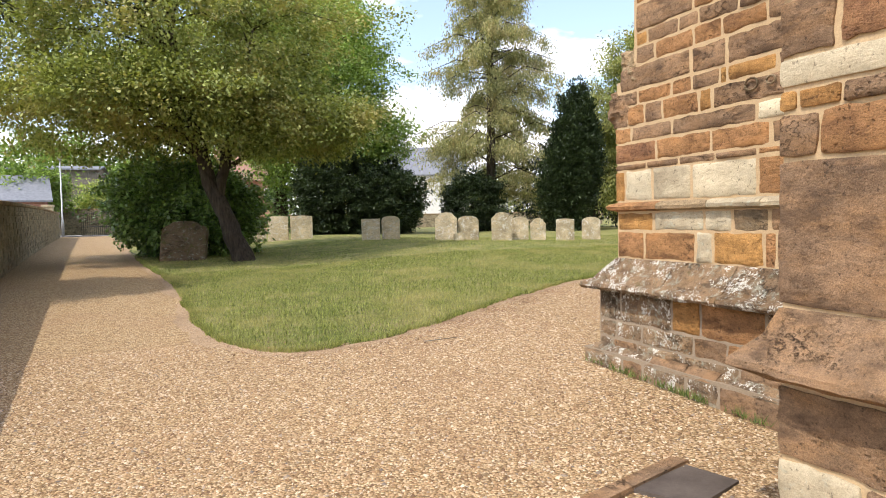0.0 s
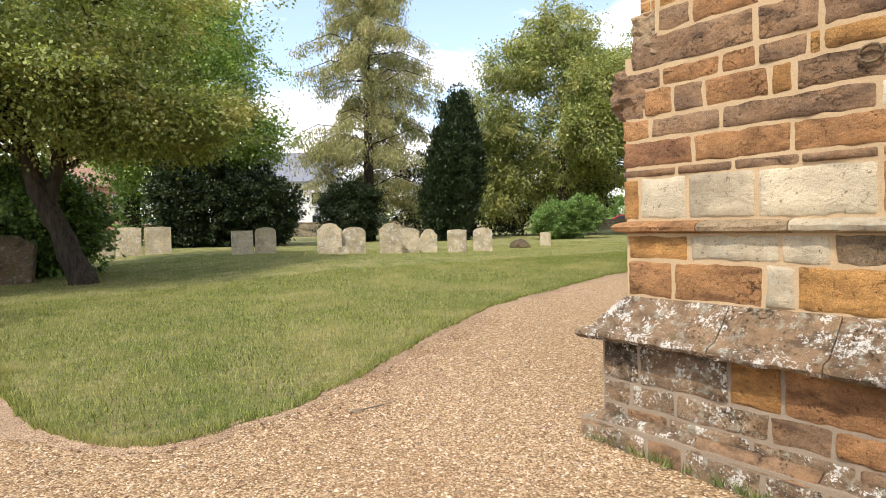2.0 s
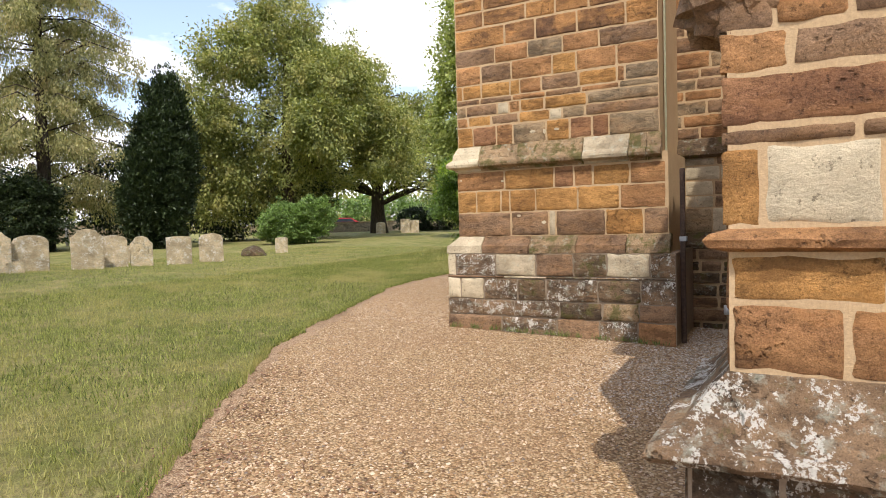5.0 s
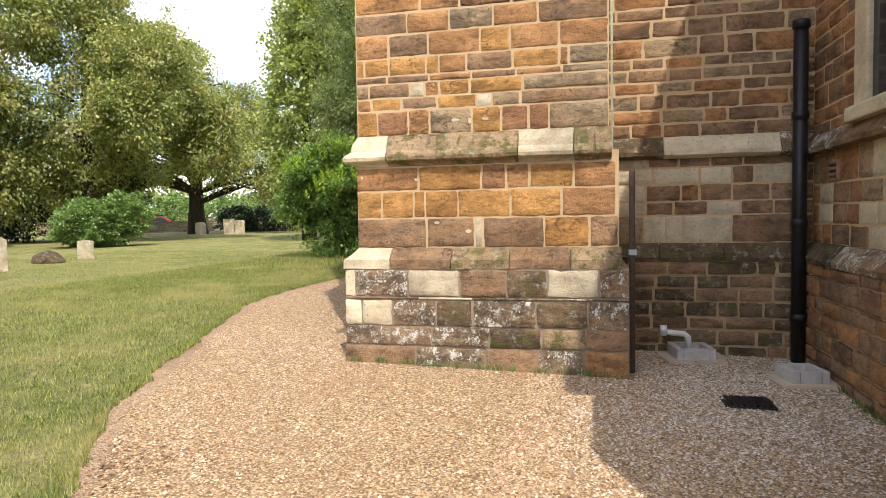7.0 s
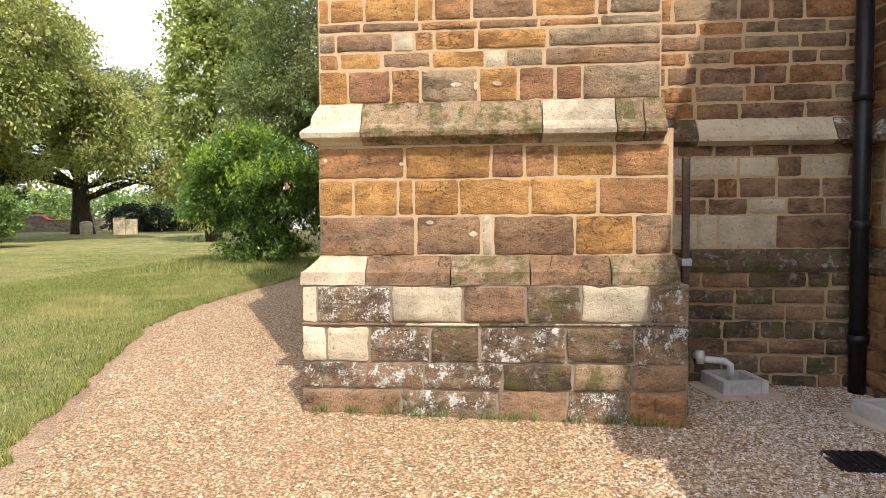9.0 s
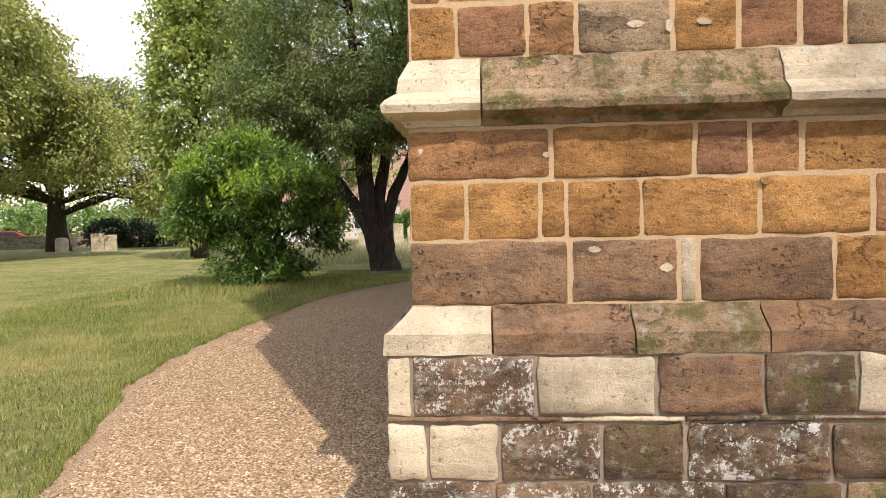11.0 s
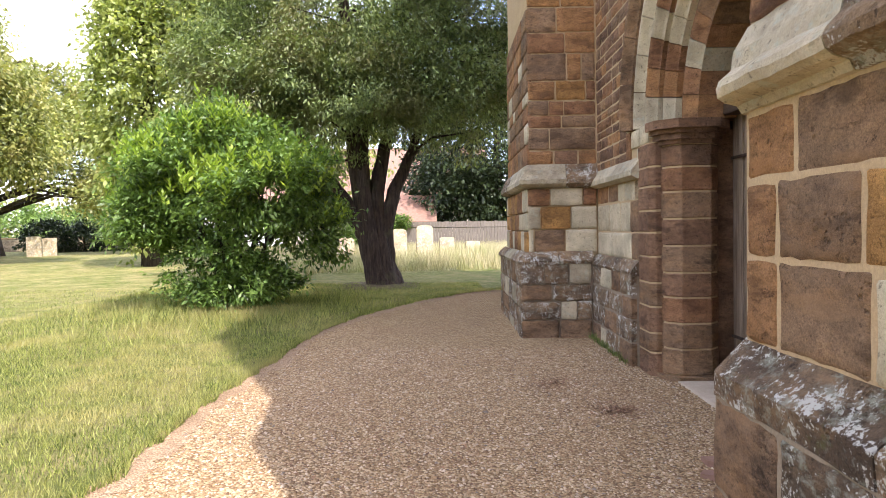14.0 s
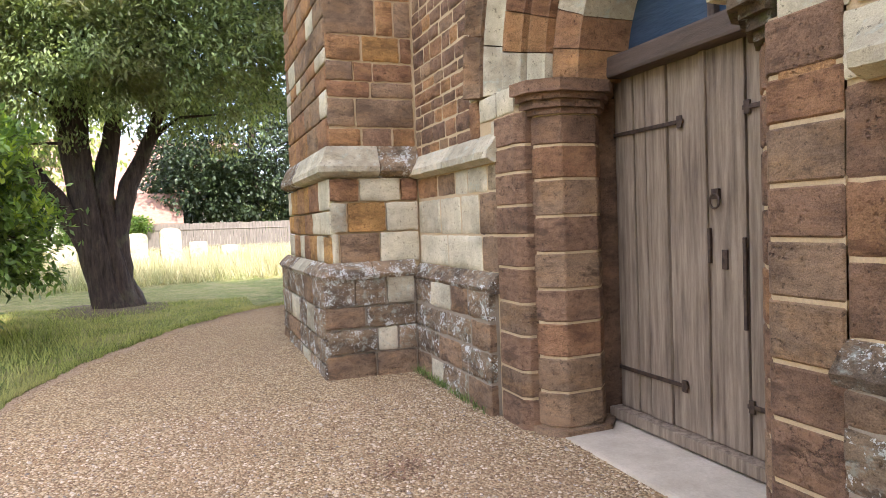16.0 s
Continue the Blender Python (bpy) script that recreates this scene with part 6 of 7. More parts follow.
moulding(B3, [(16.2, 6.93), (16.2, 7.78), (18.6, 7.78)], [(-0.03, 2.6), (0.0, 2.61), (0.04, 2.54), (0.06, 2.48), (0.1, 2.42), (0.1, 2.37), (0.06, 2.34), (-0.03, 2.32)], [[0.45], [0.3, 0.6]], "lkkkl", 127, wear=0.01)
moulding(B3, [(16.16, 7.0), (16.16, 7.84), (18.7, 7.84)], [(-0.03, 1.55), (0.0, 1.53), (0.05, 1.49), (0.085, 1.44), (0.07, 1.4), (-0.03, 1.39)], [[0.5], [0.3, 0.6]], "lllkl", 128, wear=0.012)

# ---- the church door ----
door = thing("door_1", "weathered grey-brown oak double door of vertical planks, shut", "door", kind="structure", at=(DX, 6.2, 0.55))
rg = random.Random(7)
LX0, LX1, RX1 = 14.12, 13.3, 12.34
for leaf, (xa, xb), widths in (("left", (LX0, LX1), (0.2, 0.12, 0.2, 0.3)), ("right", (LX1, RX1), (0.3, 0.22, 0.22, 0.22))):
    dl = thing("leaf", "plank door leaf", "door leaf", at=(xa, 6.2, 0.56))
    dl.parent = door
    dl.matrix_parent_inverse = Matrix.Translation(-Vector(door.location))
    del dl["category"]
    x, tot = xa, sum(widths)
    for w in widths:
        x2 = x - (xa - xb) * w / tot
        d = rg.uniform(-0.009, 0.006)
        part("plank", box(x2 + 0.008, x - 0.008, 6.17, 6.225 + d, 0.57, 2.8, 0.006), OAK, dl)
        x = x2
    hx = xa - 0.01 if leaf == "left" else xb + 0.01
    sg = -1 if leaf == "left" else 1
    for hz in (2.42, 0.83):
        bm = box(min(hx, hx + sg * 0.66), max(hx, hx + sg * 0.66), 6.225, 6.238, hz, hz + 0.026, 0.004)
        box(min(hx + sg * 0.61, hx + sg * 0.65), max(hx + sg * 0.61, hx + sg * 0.65), 6.225, 6.24, hz - 0.025, hz + 0.05, 0.006, bm)
        part("hinge_strap", bm, IRON, dl)
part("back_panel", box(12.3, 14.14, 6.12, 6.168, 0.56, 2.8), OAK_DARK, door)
bm = bmesh.new()
tube([(13.2 + 0.035 * math.sin(2 * math.pi * i / 16), 6.25, 1.95 + 0.04 * math.cos(2 * math.pi * i / 16)) for i in range(17)], [0.007] * 17, 6, bm)
box(13.175, 13.225, 6.225, 6.25, 1.96, 2.02, 0.005, bm)
part("ring_handle", bm, IRON, door)
bm = box(13.13, 13.17, 6.225, 6.236, 1.57, 1.68, 0.004)
part("keyhole_plate", bm, IRON, door)
part("pull_bar", box(13.0, 13.022, 6.225, 6.24, 1.25, 1.75, 0.005), IRON, door)
part("latch", box(13.245, 13.265, 6.225, 6.245, 1.6, 1.8, 0.005), IRON, door)
part("cover_strip", box(13.265, 13.31, 6.225, 6.245, 0.58, 2.8, 0.006), OAK, door)
part("threshold_beam", box(12.3, 14.15, 6.14, 6.3, 0.49, 0.565, 0.012), OAK, door)
part("transom", box(12.2, 14.2, 6.1, 6.34, 2.8, 2.94, 0.02), OAK_DARK, door)
part("sill", box(12.2, 14.3, 6.2, 6.78, 0.3, 0.475, 0.02), SILL, door, "worn pale stone doorstep")
fan = thing("window_2", "dark blue leaded fanlight over the church door", "window", kind="structure", at=(DX, 6.2, 2.95))
GLASS_BLUE, gnt, gb = mat("leaded_blue_glass", 0.22)
gv = coords(gnt, (1, 1, 6))
gnt.links.new(mixc(gnt, noise_tex(gnt, gv, 2.5, 4), (0.016, 0.03, 0.055), (0.05, 0.085, 0.13)), gb.inputs["Base Color"])
gb.inputs["Specular IOR Level"].default_value = 0.6
bump(gnt, gb, noise_tex(gnt, coords(gnt, (1, 1, 5)), 9, 3), 0.6, 0.02)
part("pane", box(12.3, 14.16, 6.16, 6.175, 2.9, 4.3), GLASS_BLUE, fan)
part("mullion", box(DX - 0.02, DX + 0.03, 6.17, 6.22, 2.94, 4.2, 0.008), OAK_DARK, fan)
for s in (-1, 1):
    bm = tube([(DX + 0.01 + s * 0.62 * (1 - math.cos(1.35 * i / 10)), 6.2, 2.94 + 0.8 * math.sin(1.35 * i / 10)) for i in range(11)], [0.022] * 11, 6)
    part("tracery_bar", bm, OAK_DARK, fan)
# added black sheet: paints the dark inside behind the fanlight
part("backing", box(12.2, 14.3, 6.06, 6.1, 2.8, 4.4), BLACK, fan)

# ---- pipes and drains in the recess ----
pipe = thing("downpipe", "black cast-iron rainwater downpipe in the corner", "downpipe", at=(8.98, 3.76, 0.3))
bm = tube([(9.02, 3.75, 0.26), (9.02, 3.75, 3.5)], [0.064, 0.064], 14)
part("pipe", bm, BLACK, pipe)
for z in (0.7, 1.6, 2.6, 3.44):
    part("collar", tube([(9.02, 3.75, z), (9.02, 3.75, z + 0.07)], [0.076, 0.076], 14), BLACK, pipe)
cond = thing("lightning_conductor", "pale metal conductor tape running down a black guard", "conductor", at=(8.3, 5.3, 0.3))
part("tape", box(8.3, 8.315, 5.462, 5.482, 2.0, 7.2), COPPER, cond)
part("guard", box(8.2, 8.24, 5.28, 5.33, 0.3, 2.12, 0.01), IRON, cond)
part("bracket", box(8.19, 8.27, 5.265, 5.337, 1.38, 1.43, 0.006), GALV, cond)
waste = thing("waste_pipe", "white plastic waste pipe with an elbow", "pipe", at=(9.1, 4.9, 0.5))
part("pipe", tube([(9.13, 4.96, 0.57), (9.0, 4.95, 0.57), (8.97, 4.9, 0.57), (8.97, 4.78, 0.56), (8.96, 4.74, 0.53), (8.96, 4.735, 0.42)], [0.028] * 6, 10), PVC, waste)
part("elbow", tube([(8.97, 4.97, 0.54), (8.97, 4.97, 0.64)], [0.034, 0.034], 10), PVC, waste)


def gully(x, y, w, l, turn, label):
    z = ground_z(x, y)
    t = thing("drain_gully", label, "drain", "drain surrounds", at=(x, y, z))
    m = pose(x, y, z, 0, 0, turn)
    for x0, x1, y0, y1 in ((-l / 2, l / 2, -w / 2, -w / 2 + 0.06), (-l / 2, l / 2, w / 2 - 0.06, w / 2), (-l / 2, -l / 2 + 0.06, -w / 2 + 0.061, w / 2 - 0.061), (l / 2 - 0.06, l / 2, -w / 2 + 0.061, w / 2 - 0.061)):
        bm = box(x0, x1, y0, y1, -0.05, 0.12, 0.008)
        bm.transform(m)
        part("kerb", bm, CONCRETE, t)
    bm = prism([(-l * 0.75, -w * 0.7), (l * 0.6, -w * 0.9), (l * 0.8, w * 0.5), (l * 0.2, w * 0.85), (-l * 0.7, w * 0.75)], -0.06, 0.02)
    bm.transform(m)
    part("footing", bm, SILL, t)


gully(8.95, 4.72, 0.36, 0.4, 8, "low concrete kerb round a drain under a white pipe")
gully(8.3, 3.92, 0.3, 0.34, 10, "low concrete kerb round a drain at the wall's foot")
grate = thing("drain_grate", "square black metal drain cover set in gravel", "drain", at=(7.53, 4.5, 0.31))
part("frame", box(7.38, 7.69, 4.33, 4.69, 0.2, ground_z(7.5, 4.5) + 0.012, 0.006), BLACK, grate)
for k in range(7):
    part("bar", box(7.4, 7.67, 4.36 + 0.045 * k, 4.385 + 0.045 * k, 0.3, ground_z(7.5, 4.5) + 0.022, 0.003), BLACK, grate)
vent = thing("wall_vent", "terracotta air brick with slots", "vent", at=(8.61, 3.62, 2.02))
part("frame", box(8.52, 8.72, 3.55, 3.6, 2.0, 2.18, 0.006), ROOF_TILE, vent)
for k in range(3):
    part("slot", box(8.545, 8.695, 3.59, 3.603, 2.025 + 0.05 * k, 2.05 + 0.05 * k), BLACK, vent)


# ---------------- walls, gate and houses round the churchyard ----------------
def rubble_wall(name, label, p, q, height, thick, seed, cope=True):
    """A boundary wall of rubble courses with a coping, along a plan line."""
    rg = random.Random(seed)
    a, b = Vector(p), Vector(q)
    L = (b - a).length
    d = (b - a).normalized()
    o = Vector((-d.y, d.x))
    t = thing(name, label, "wall", kind="structure")
    V, F = [], []
    def brick(u0, u1, z0, z1, s):
        off = thick / 2 * s
        i = len(V)
        e = rg.uniform(0.0, 0.018)
        for dd, k in ((off - 0.05 * s, 0), (off + e * s, 0.012)):
            for u, z in ((u0 + k, z0 + k), (u1 - k, z0 + k), (u1 - k, z1 - k), (u0 + k, z1 - k)):
                pt = a + d * u + o * dd
                V.append((pt.x, pt.y, ground_z(*(a + d * u)) + z))
        F.extend([(i + 4, i + 5, i + 6, i + 7), (i, i + 1, i + 5, i + 4), (i + 1, i + 2, i + 6, i + 5), (i + 2, i + 3, i + 7, i + 6), (i + 3, i, i + 4, i + 7)])
    for s in (-1, 1):
        z = -0.1
        while z < height - 0.02:
            h = min(rg.uniform(0.11, 0.19), height - z)
            u = 0.0
            while u < L:
                w = rg.uniform(0.18, 0.45)
                brick(u + 0.006, min(L, u + w) - 0.006, z + 0.005, z + h - 0.005, s)
                u += w
            z += h
    me = bpy.data.meshes.new("masonry")
    me.from_pydata(V, [], F)
    tagged(link_mesh("masonry", me, RUBBLE, t), kind="stuff")
    n = max(1, int(L / 3))
    bm = bmesh.new()
    for k in range(n):
        c0, c1 = a + d * (L * k / n), a + d * (L * (k + 1) / n)
        zz = (ground_z(*c0), ground_z(*c1))
        w = thick / 2 - 0.015
        q8 = [bm.verts.new((*(c + o * w * s), z + e)) for c, z in zip((c0, c1), zz) for s, e in ((-1, -0.3), (1, -0.3), (1, height), (-1, height))]
        for f in ((0, 1, 2, 3), (7, 6, 5, 4), (0, 4, 5, 1), (1, 5, 6, 2), (2, 6, 7, 3), (3, 7, 4, 0)):
            bm.faces.new([q8[i] for i in f])
    part("core", bm, RUBBLE, t)
    if cope:
        m = max(1, int(L / 0.6))
        for k in range(m):
            c = a + d * (L * (k + 0.5) / m)
            bm = box(-L / m / 2 + 0.006, L / m / 2 - 0.006, -thick / 2 - 0.04, thick / 2 + 0.04, 0, 0.1, 0.025)
            bm.transform(pose(c.x, c.y, ground_z(c.x, c.y) + height + 0.002, 0, 0, math.degrees(math.atan2(d.y, d.x))))
            part("coping_stone", bm, STONE["g"], t)
    return t


rubble_wall("wall_west", "old grey-brown rubble boundary wall with stone coping", (-2.15, 3.5), (-6.2, 49), 1.55, 0.35, 130)
rubble_wall("wall_north", "low rubble wall behind the graves", (9, 60), (40, 52), 1.2, 0.35, 131)
rubble_wall("wall_road", "low pale stone wall along the road", (44, 48), (62, 34), 0.9, 0.3, 132)
rubble_wall("wall_gate", "pale stone wall beyond the gate", (-7.5, 62), (6, 60), 2.1, 0.4, 133)

road = tagged(part("road", prism([(-60, 53), (9, 51.5), (9, 58), (-60, 58)], 0.74, 0.79), ASPHALT), "pale worn road beyond the gate", "road", kind="structure")


def iron_gate(p, q, h, label):
    a, b = Vector(p), Vector(q)
    z = ground_z(*a)
    t = thing("metal_gate", label, "gate", at=(a.x, a.y, z))
    for hz in (0.12, 0.7, h - 0.1):
        part("rail", tube([(*a, z + hz), (*b, z + hz)], [0.022, 0.022], 6), BLACK, t)
    n = int((b - a).length / 0.13)
    for k in range(n + 1):
        c = a.lerp(b, k / n)
        part("bar", tube([(*c, z + 0.04), (*c, z + h * (1.0 if k % 2 else 0.94)), (*c, z + h * (1.0 if k % 2 else 0.94) + 0.06)], [0.011, 0.011, 0.002], 5), BLACK, t)
    return t


iron_gate((-2.9, 51.2), (-4.9, 50.6), 1.75, "open black iron bar gate at the path's end")
iron_gate((-6.7, 50.9), (-6.5, 48.9), 1.75, "black iron gate leaf folded back")
for x, y in ((-6.9, 51.2), (-2.4, 51.6)):
    pier = thing("gate_pier", "square stone gate pier with a cap", "gate pier", "gate piers", at=(x, y, ground_z(x, y)))
    z = ground_z(x, y)
    part("shaft", box(x - 0.3, x + 0.3, y - 0.3, y + 0.3, z - 0.1, z + 2.1, 0.02), STONE["k"], pier)
    part("cap", box(x - 0.36, x + 0.36, y - 0.36, y + 0.36, z + 2.1, z + 2.25, 0.03), STONE["k"], pier)


def lamp_post(x, y, h):
    z = ground_z(x, y)
    t = thing("street_lamp", "slim grey steel street lamp", "street lamp", "street lamps", at=(x, y, z))
    part("pole", tube([(x, y, z - 0.1), (x, y, z + 1.2), (x, y, z + 1.25), (x, y, z + h)], [0.09, 0.09, 0.055, 0.045], 10), GALV, t)
    part("lantern", box(x - 0.14, x + 0.14, y - 0.35, y + 0.2, z + h, z + h + 0.14, 0.03), GALV, t)


lamp_post(-6.2, 52.2, 5.4)
lamp_post(24.0, 42.5, 6.2)


def house(name, label, x, y, w, d, eave, ridge, turn, wall, roof_m, windows, door_at=None, chimney=True):
    """A house with gables at its ends; windows: (along the front, sill, width, height)."""
    z = ground_z(x, y)
    t = thing(name, label, "house", at=(x, y, z))
    m = pose(x, y, z, 0, 0, turn)
    bm = bmesh.new()
    p = [(-w / 2, -d / 2), (w / 2, -d / 2), (w / 2, d / 2), (-w / 2, d / 2)]
    lo, hi = [bm.verts.new((*c, -0.5)) for c in p], [bm.verts.new((*c, eave)) for c in p]
    g = [bm.verts.new((-w / 2, 0, ridge)), bm.verts.new((w / 2, 0, ridge))]
    for f in ((lo[0], lo[1], hi[1], hi[0]), (lo[2], lo[3], hi[3], hi[2]), (lo[1], lo[2], hi[2], g[1], hi[1]), (lo[3], lo[0], hi[0], g[0], hi[3])):
        bm.faces.new(f)
    bm.transform(m)
    part("wall", bm, wall, t)
    bm = bmesh.new()
    e = 0.3
    k = (ridge - eave) / (d / 2)
    for s in (-1, 1):
        for lift in (0.0,):
            a = [bm.verts.new(c) for c in ((-w / 2 - e, s * (d / 2 + e), eave - e * k + 0.03), (w / 2 + e, s * (d / 2 + e), eave - e * k + 0.03), (w / 2 + e, 0, ridge + 0.03), (-w / 2 - e, 0, ridge + 0.03))]
            b = [bm.verts.new(v.co + Vector((0, 0, 0.14))) for v in a]
            bm.faces.new(a), bm.faces.new(b)
            for i in range(4):
                bm.faces.new((a[i], a[(i + 1) % 4], b[(i + 1) % 4], b[i]))
    bm.transform(m)
    roof_part = part("roof", bm, roof_m, t)
    if chimney:
        bm = box(w / 2 - 1.2, w / 2 - 0.5, -0.35, 0.35, ridge - 0.6, ridge + 1.1, 0.02)
        bm.transform(m)
        part("chimney", bm, BRICK, roof_part)
    for u, sill, ww, hh in windows:
        bm = box(u - ww / 2, u + ww / 2, -d / 2 - 0.05, -d / 2 + 0.08, sill, sill + hh, 0.01)
        bm.transform(m)
        wp = part("window", bm, RENDER_WHITE, t)
        nw = max(1, round(ww / 0.5))
        for i in range(nw):
            x0 = u - ww / 2 + 0.05 + i * (ww - 0.1) / nw
            bm = box(x0 + 0.02, x0 + (ww - 0.1) / nw - 0.02, -d / 2 - 0.062, -d / 2 - 0.052, sill + 0.06, sill + hh - 0.06)
            bm.transform(m)
            part("pane", bm, GLASS_DARK, wp)
    if door_at is not None:
        bm = box(door_at - 0.5, door_at + 0.5, -d / 2 - 0.06, -d / 2 + 0.05, 0, 1.9, 0.02)
        bm.transform(m)
        part("door", bm, OAK_DARK, t)
    return t


house("white_house", "white rendered house beyond the churchyard", 27.0, 67, 9, 7, 5.6, 8.6, -22, RENDER_WHITE, ROOF_SLATE, [(-2.5, 3.2, 1.0, 1.2), (2.4, 3.2, 1.0, 1.2), (2.4, 0.9, 1.0, 1.2)], -0.8)
house("brick_house", "pink brick house behind trees", 9.5, 74, 7, 7, 5.2, 8.5, -8, BRICK, ROOF_TILE, [(-1.8, 3.0, 1, 1.2), (1.8, 3.0, 1, 1.2), (0, 0.8, 1, 1.2)])
house("bungalow", "low building with a grey slate roof", -14, 58, 12, 7, 2.7, 4.6, 10, BRICK, ROOF_SLATE, [(-3, 0.9, 1.2, 1.1), (1.5, 0.9, 1.2, 1.1)], chimney=False)
house("cream_house", "cream rendered house with clay tiles and dormer windows", 66, 13, 16, 9, 3.6, 8.2, -92, CREAM, ROOF_TILE, [(-5, 1.0, 1.2, 1.3), (-1.5, 1.0, 1.2, 1.3), (4, 1.0, 1.2, 1.3)])
house("cream_house", "pale rendered house end with clay roof", 62, 27, 9, 8, 3.2, 6.4, -70, RENDER_WHITE, ROOF_TILE, [(-2, 1.0, 1.2, 1.2), (2, 1.0, 1.2, 1.2)])
house("garden_shed", "small building with a mossy tiled roof behind a fence", 49, 11.0, 3.2, 3.2, 1.7, 3.1, -90, FENCE, ROOF_TILE, [], chimney=False)
house("timber_building", "building clad in upright timber slats", -8.5, 72, 7, 5, 6.0, 6.4, -4, FENCE, ROOF_SLATE, [], chimney=False)


def board_fence(p, q, h, label):
    a, b = Vector(p), Vector(q)
    t = thing("wooden_fence", label, "fence", at=(a.x, a.y, ground_z(*a)))
    n = int((b - a).length / 0.16)
    ang = math.degrees(math.atan2((b - a).y, (b - a).x))
    me = None
    rg = random.Random(3)
    for k in range(n):
        c = a.lerp(b, (k + 0.5) / n)
        if me is None:
            ob = part("board", box(-0.075, 0.075, -0.012, 0.012, -0.05, h, 0.004), FENCE, t)
            me = ob.data
        else:
            ob = new("board", me)
            ob.parent = t
            ob.matrix_parent_inverse = Matrix.Translation(-Vector(t.location))
        ob.matrix_basis = pose(c.x, c.y, ground_z(*c) + rg.uniform(-0.02, 0.02), 0, 0, ang)
    for hz in (0.3, h - 0.3):
        part("rail", tube([(*a, ground_z(*a) + hz), (*b, ground_z(*b) + hz)], [0.04, 0.04], 4), FENCE, t)


board_fence((45, 12.2), (45.5, -4), 1.55, "weathered grey board fence beyond the long grass")
tree("ivy_bush", "ivy growing over the end of a fence", "ivy", (44.6, 13.0), [[(0, 0, 0, 0.05), (0, 0, 1, 0.03)]], [(0, 0, 1.0, 1.0, 1.6, 0.9, 2), (0, -1.4, 1.6, 0.6, 1.0, 0.5, 1)], LEAF_SHRUB, BARK, 260, 36, 0.2, 0.13, 0.3, 61, 0)


def car(x, y, turn, paint, label):
    """A parked family car: shaped body, glass, lamps and wheels."""
    z = ground_z(x, y)
    t = thing("parked_car", label, "car", "parked cars", at=(x, y, z))
    m = pose(x, y, z, 0, 0, turn)
    side = [(-2.0, 0.35), (-2.05, 0.75), (-1.9, 0.95), (-1.2, 1.0), (-0.55, 1.42), (0.75, 1.45), (1.65, 1.0), (2.0, 0.92), (2.05, 0.4)]
    bm = bmesh.new()
    a = [bm.verts.new((u, -0.82 + (0.14 if v > 1.1 else 0), v)) for u, v in side]
    b = [bm.verts.new((u, 0.82 - (0.14 if v > 1.1 else 0), v)) for u, v in side]
    bm.faces.new(a), bm.faces.new(b[::-1])
    for i in range(len(side)):
        j = (i + 1) % len(side)
        bm.faces.new((a[i], b[i], b[j], a[j]))
    bmesh.ops.bevel(bm, geom=bm.edges[:], offset=0.04, segments=2, affect="EDGES")
    bm.transform(m)
    part("body", bm, paint, t)
    for s in (-1, 1):
        bm = prism([(-0.95, s * 0.74), (1.3, s * 0.74), (1.3, s * 0.835), (-0.95, s * 0.835)], 1.03, 1.05)
        for v in bm.verts:
            if v.co.z > 1.04:
                v.co.z, v.co.y = 1.36, v.co.y - s * 0.1
                v.co.x = -0.5 if v.co.x < 0 else 0.75
        bm.transform(m)
        part("side_window", bm, GLASS_DARK, t)
        for u in (-1.25, 1.3):
            bm = tube([(u, s * 0.68, 0.32), (u, s * 0.86, 0.32)], [0.32, 0.32], 18)
            bm.transform(m)
            w = part("wheel", bm, RUBBER, t)
            bm = tube([(u, s * 0.855, 0.32), (u, s * 0.87, 0.32)], [0.19, 0.17], 14)
            bm.transform(m)
            part("rim", bm, GALV, w)
        for u, mt in ((-2.04, RENDER_WHITE), (2.03, CAR_RED)):
            bm = box(u - 0.03, u + 0.03, s * 0.6 - 0.15, s * 0.6 + 0.15, 0.68, 0.8, 0.01)
            bm.transform(m)
            part("lamp", bm, mt, t)


car(55.5, 46.0, 130, CAR_RED, "red hatchback parked on the road beyond the churchyard")
car(51.5, 48.5, 130, CAR_WHITE, "white car parked behind a low wall")
car(13.3, 62.5, -10, CAR_BLUE, "dark blue car parked beyond the graves")


# small things on the path
twig = tagged(part("twig", tube([(2.42, 6.02, ground_z(2.42, 6.02) + 0.02), (2.6, 5.98, ground_z(2.6, 5.98) + 0.03), (2.82, 6.02, ground_z(2.82, 6.02) + 0.02)], [0.006, 0.005, 0.002], 5), FENCE), "thin dry fallen twig on the gravel", "twig")


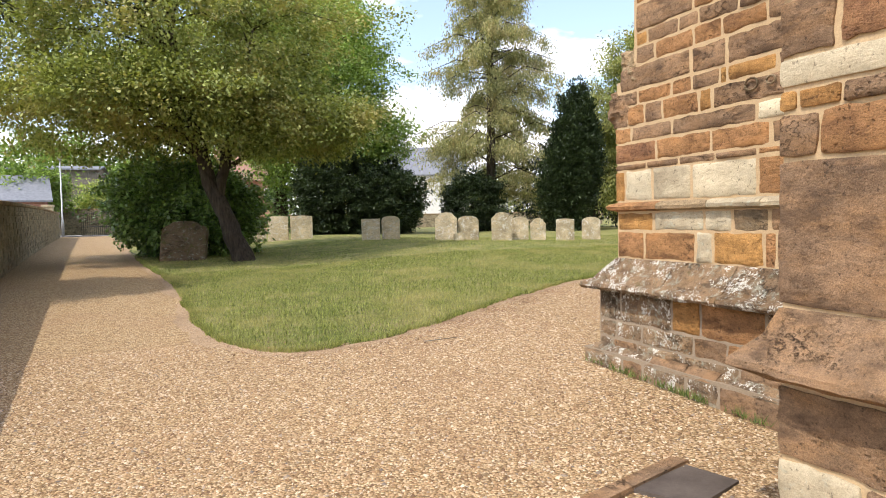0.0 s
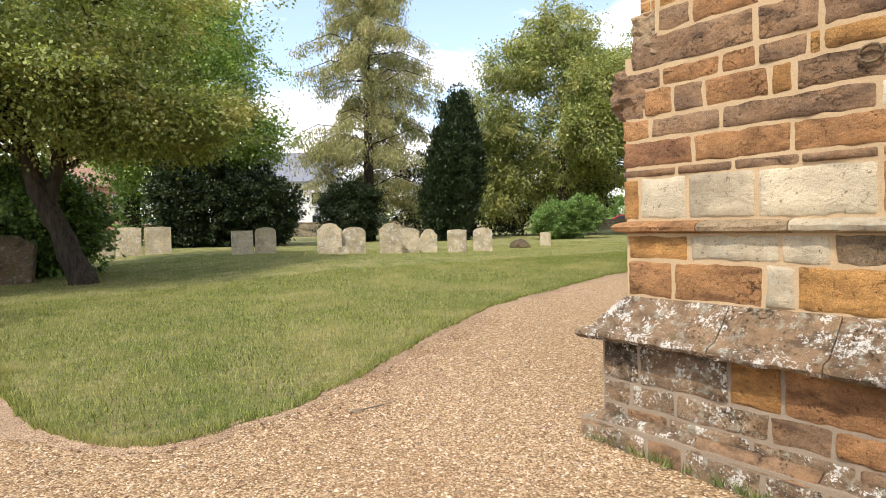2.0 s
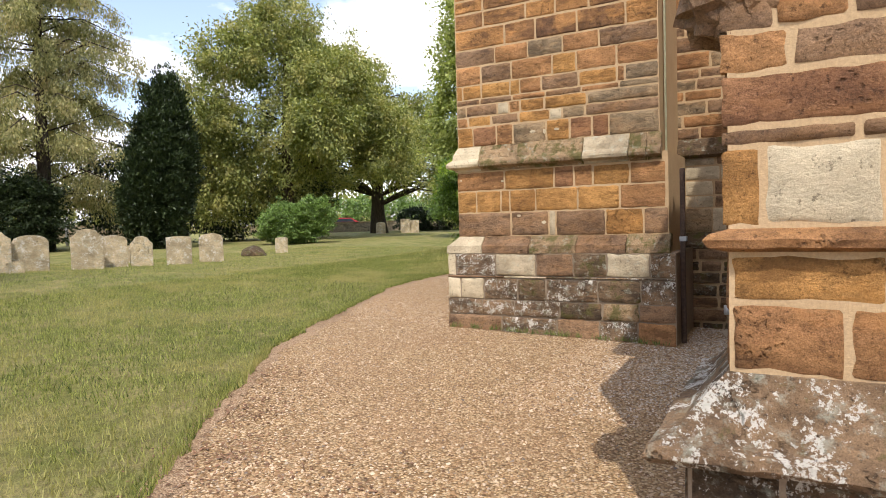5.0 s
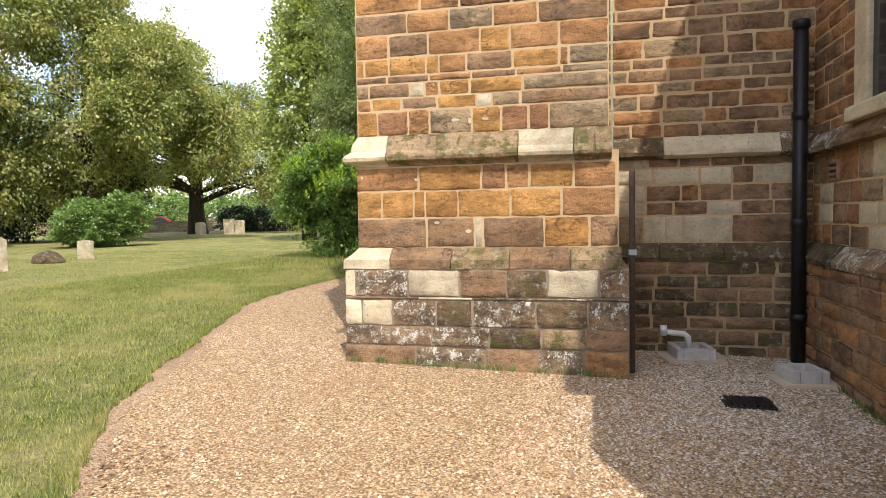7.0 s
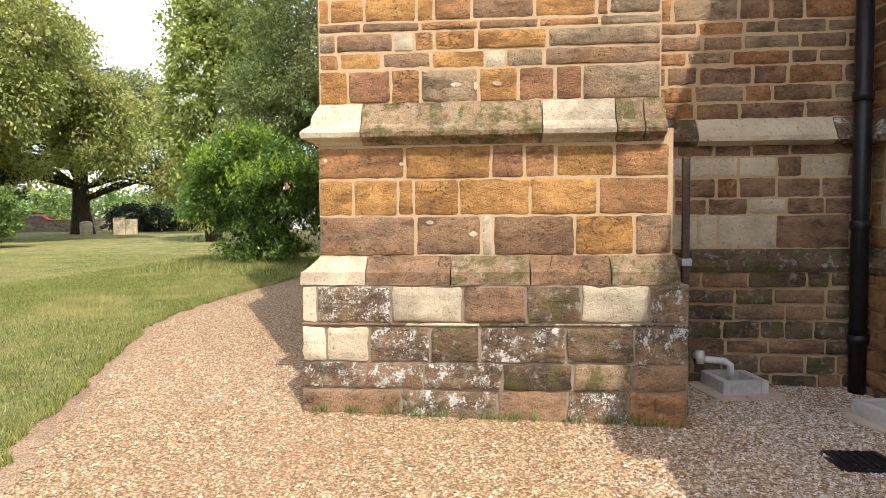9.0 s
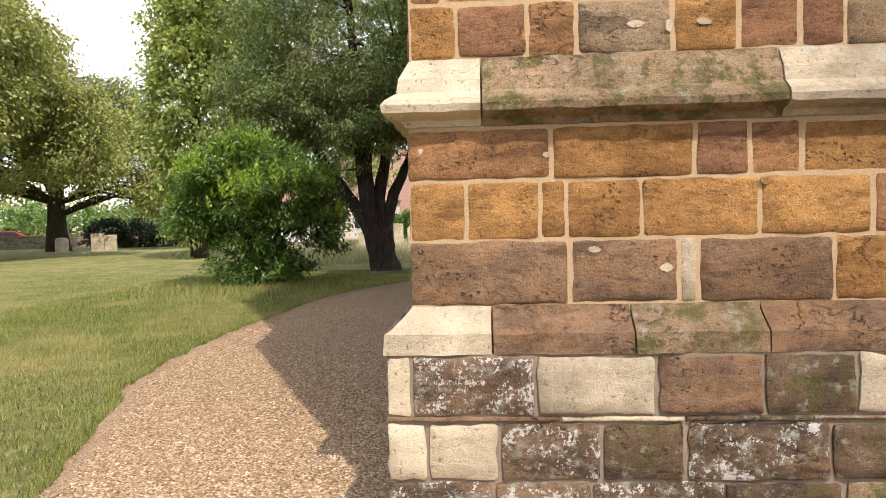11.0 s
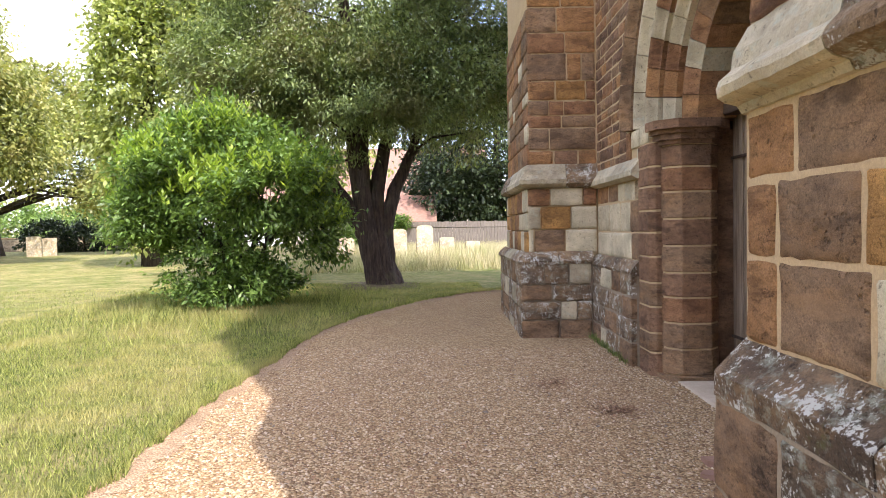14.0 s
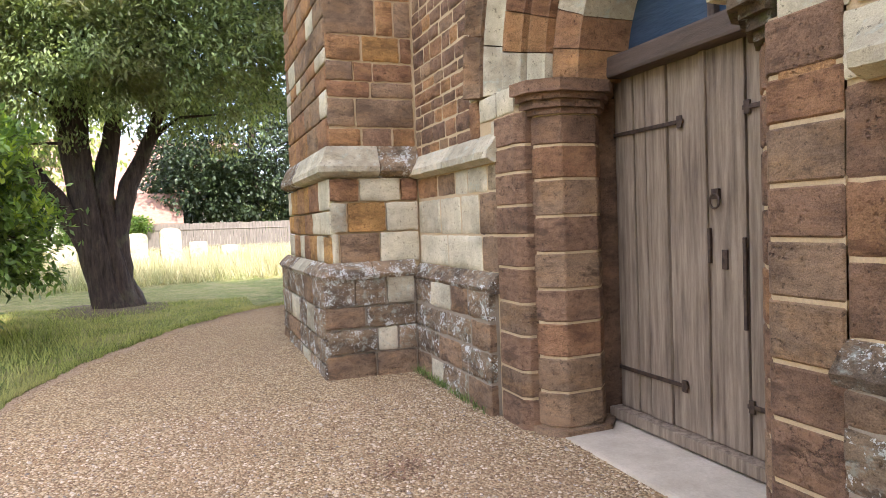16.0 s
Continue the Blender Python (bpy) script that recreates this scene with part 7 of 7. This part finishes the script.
def leaf_litter(spots, seed):
    """Dry weed heaps and dead leaves lying on the gravel."""
    r = np.random.default_rng(seed)
    for x, y, n, sp in spots:
        p = r.normal(0, sp, (n, 2)) + (x, y)
        z = zs_of(p[:, 0], p[:, 1]) + np.abs(r.normal(0, 0.012, n)) + 0.006
        b = np.stack([p[:, 0], p[:, 1], z], 1)
        d = r.normal(0, 1, (n, 3)) * (1, 1, 0.35)
        d *= (0.03 * r.uniform(0.5, 1.4, n) / np.linalg.norm(d, axis=1))[:, None]
        s = np.cross(d, (0, 0, 1.0)) * 0.3
        v = np.stack([b, b + d * 0.5 + s, b + d, b + d * 0.5 - s], 1).reshape(-1, 3)
        tagged(link_mesh("dry_weeds", mesh_np("dry_weeds", v, np.arange(4 * n).reshape(-1, 4)), LITTER), "small heap of dry pulled weeds on gravel", "weeds", kind="stuff")


LITTER = leaf_mat("dry_leaf", (0.13, 0.07, 0.04), (0.3, 0.17, 0.1), 0.1, 0.8)
leaf_litter([(13.1, 7.55, 220, 0.09), (13.9, 7.9, 160, 0.1), (7.7, 5.6, 120, 0.3), (8.9, 4.3, 160, 0.25), (3.0, 3.4, 90, 0.25), (2.2, 6.2, 260, 0.35), (1.0, 6.5, 260, 0.3), (3.9, 7.25, 300, 0.22), (3.2, 6.8, 300, 0.22), (4.6, 7.7, 260, 0.2), (5.4, 8.25, 220, 0.2), (3.9, 6.3, 160, 0.35), (10.6, 8.6, 160, 0.4), (12.2, 9.0, 200, 0.5), (21.6, 9.4, 300, 0.5)], 77)
for x, y, turn, label in ((12.05, 7.25, 25, "broken piece of orange clay tile on the gravel"), (11.86, 7.32, 70, "chipped orange clay tile fragment beside the wall")):
    bm = prism([(-0.09, -0.05), (0.08, -0.06), (0.1, 0.03), (0.01, 0.07), (-0.08, 0.04)], -0.01, 0.03)
    bm.transform(pose(x, y, ground_z(x, y), 6, 4, turn))
    tagged(part("tile_fragment", bm, ROOF_TILE), label, "tile fragment")


# darker weeds and moss at the wall's foot
WEED = leaf_mat("wall_weed", (0.06, 0.1, 0.02), (0.2, 0.24, 0.07), 0.2, 0.6)
wr2 = np.random.default_rng(90)
foot = np.concatenate([np.stack([np.full(60, 7.95) + wr2.normal(0, 0.02, 60), wr2.uniform(5.4, 7.9, 60)], 1), np.stack([wr2.uniform(14.6, 16.2, 40), np.full(40, 7.05)], 1), np.stack([np.full(50, 3.39), wr2.uniform(2.4, 4.6, 50)], 1), np.stack([wr2.uniform(5.5, 8.0, 40), np.full(40, 3.72)], 1)])
foot = np.repeat(foot, 9, 0) + wr2.normal(0, 0.02, (len(foot) * 9, 2))
blades("wall_weeds", foot, 0.06, 0.004, WEED, "small weeds growing along the wall's foot", 91)
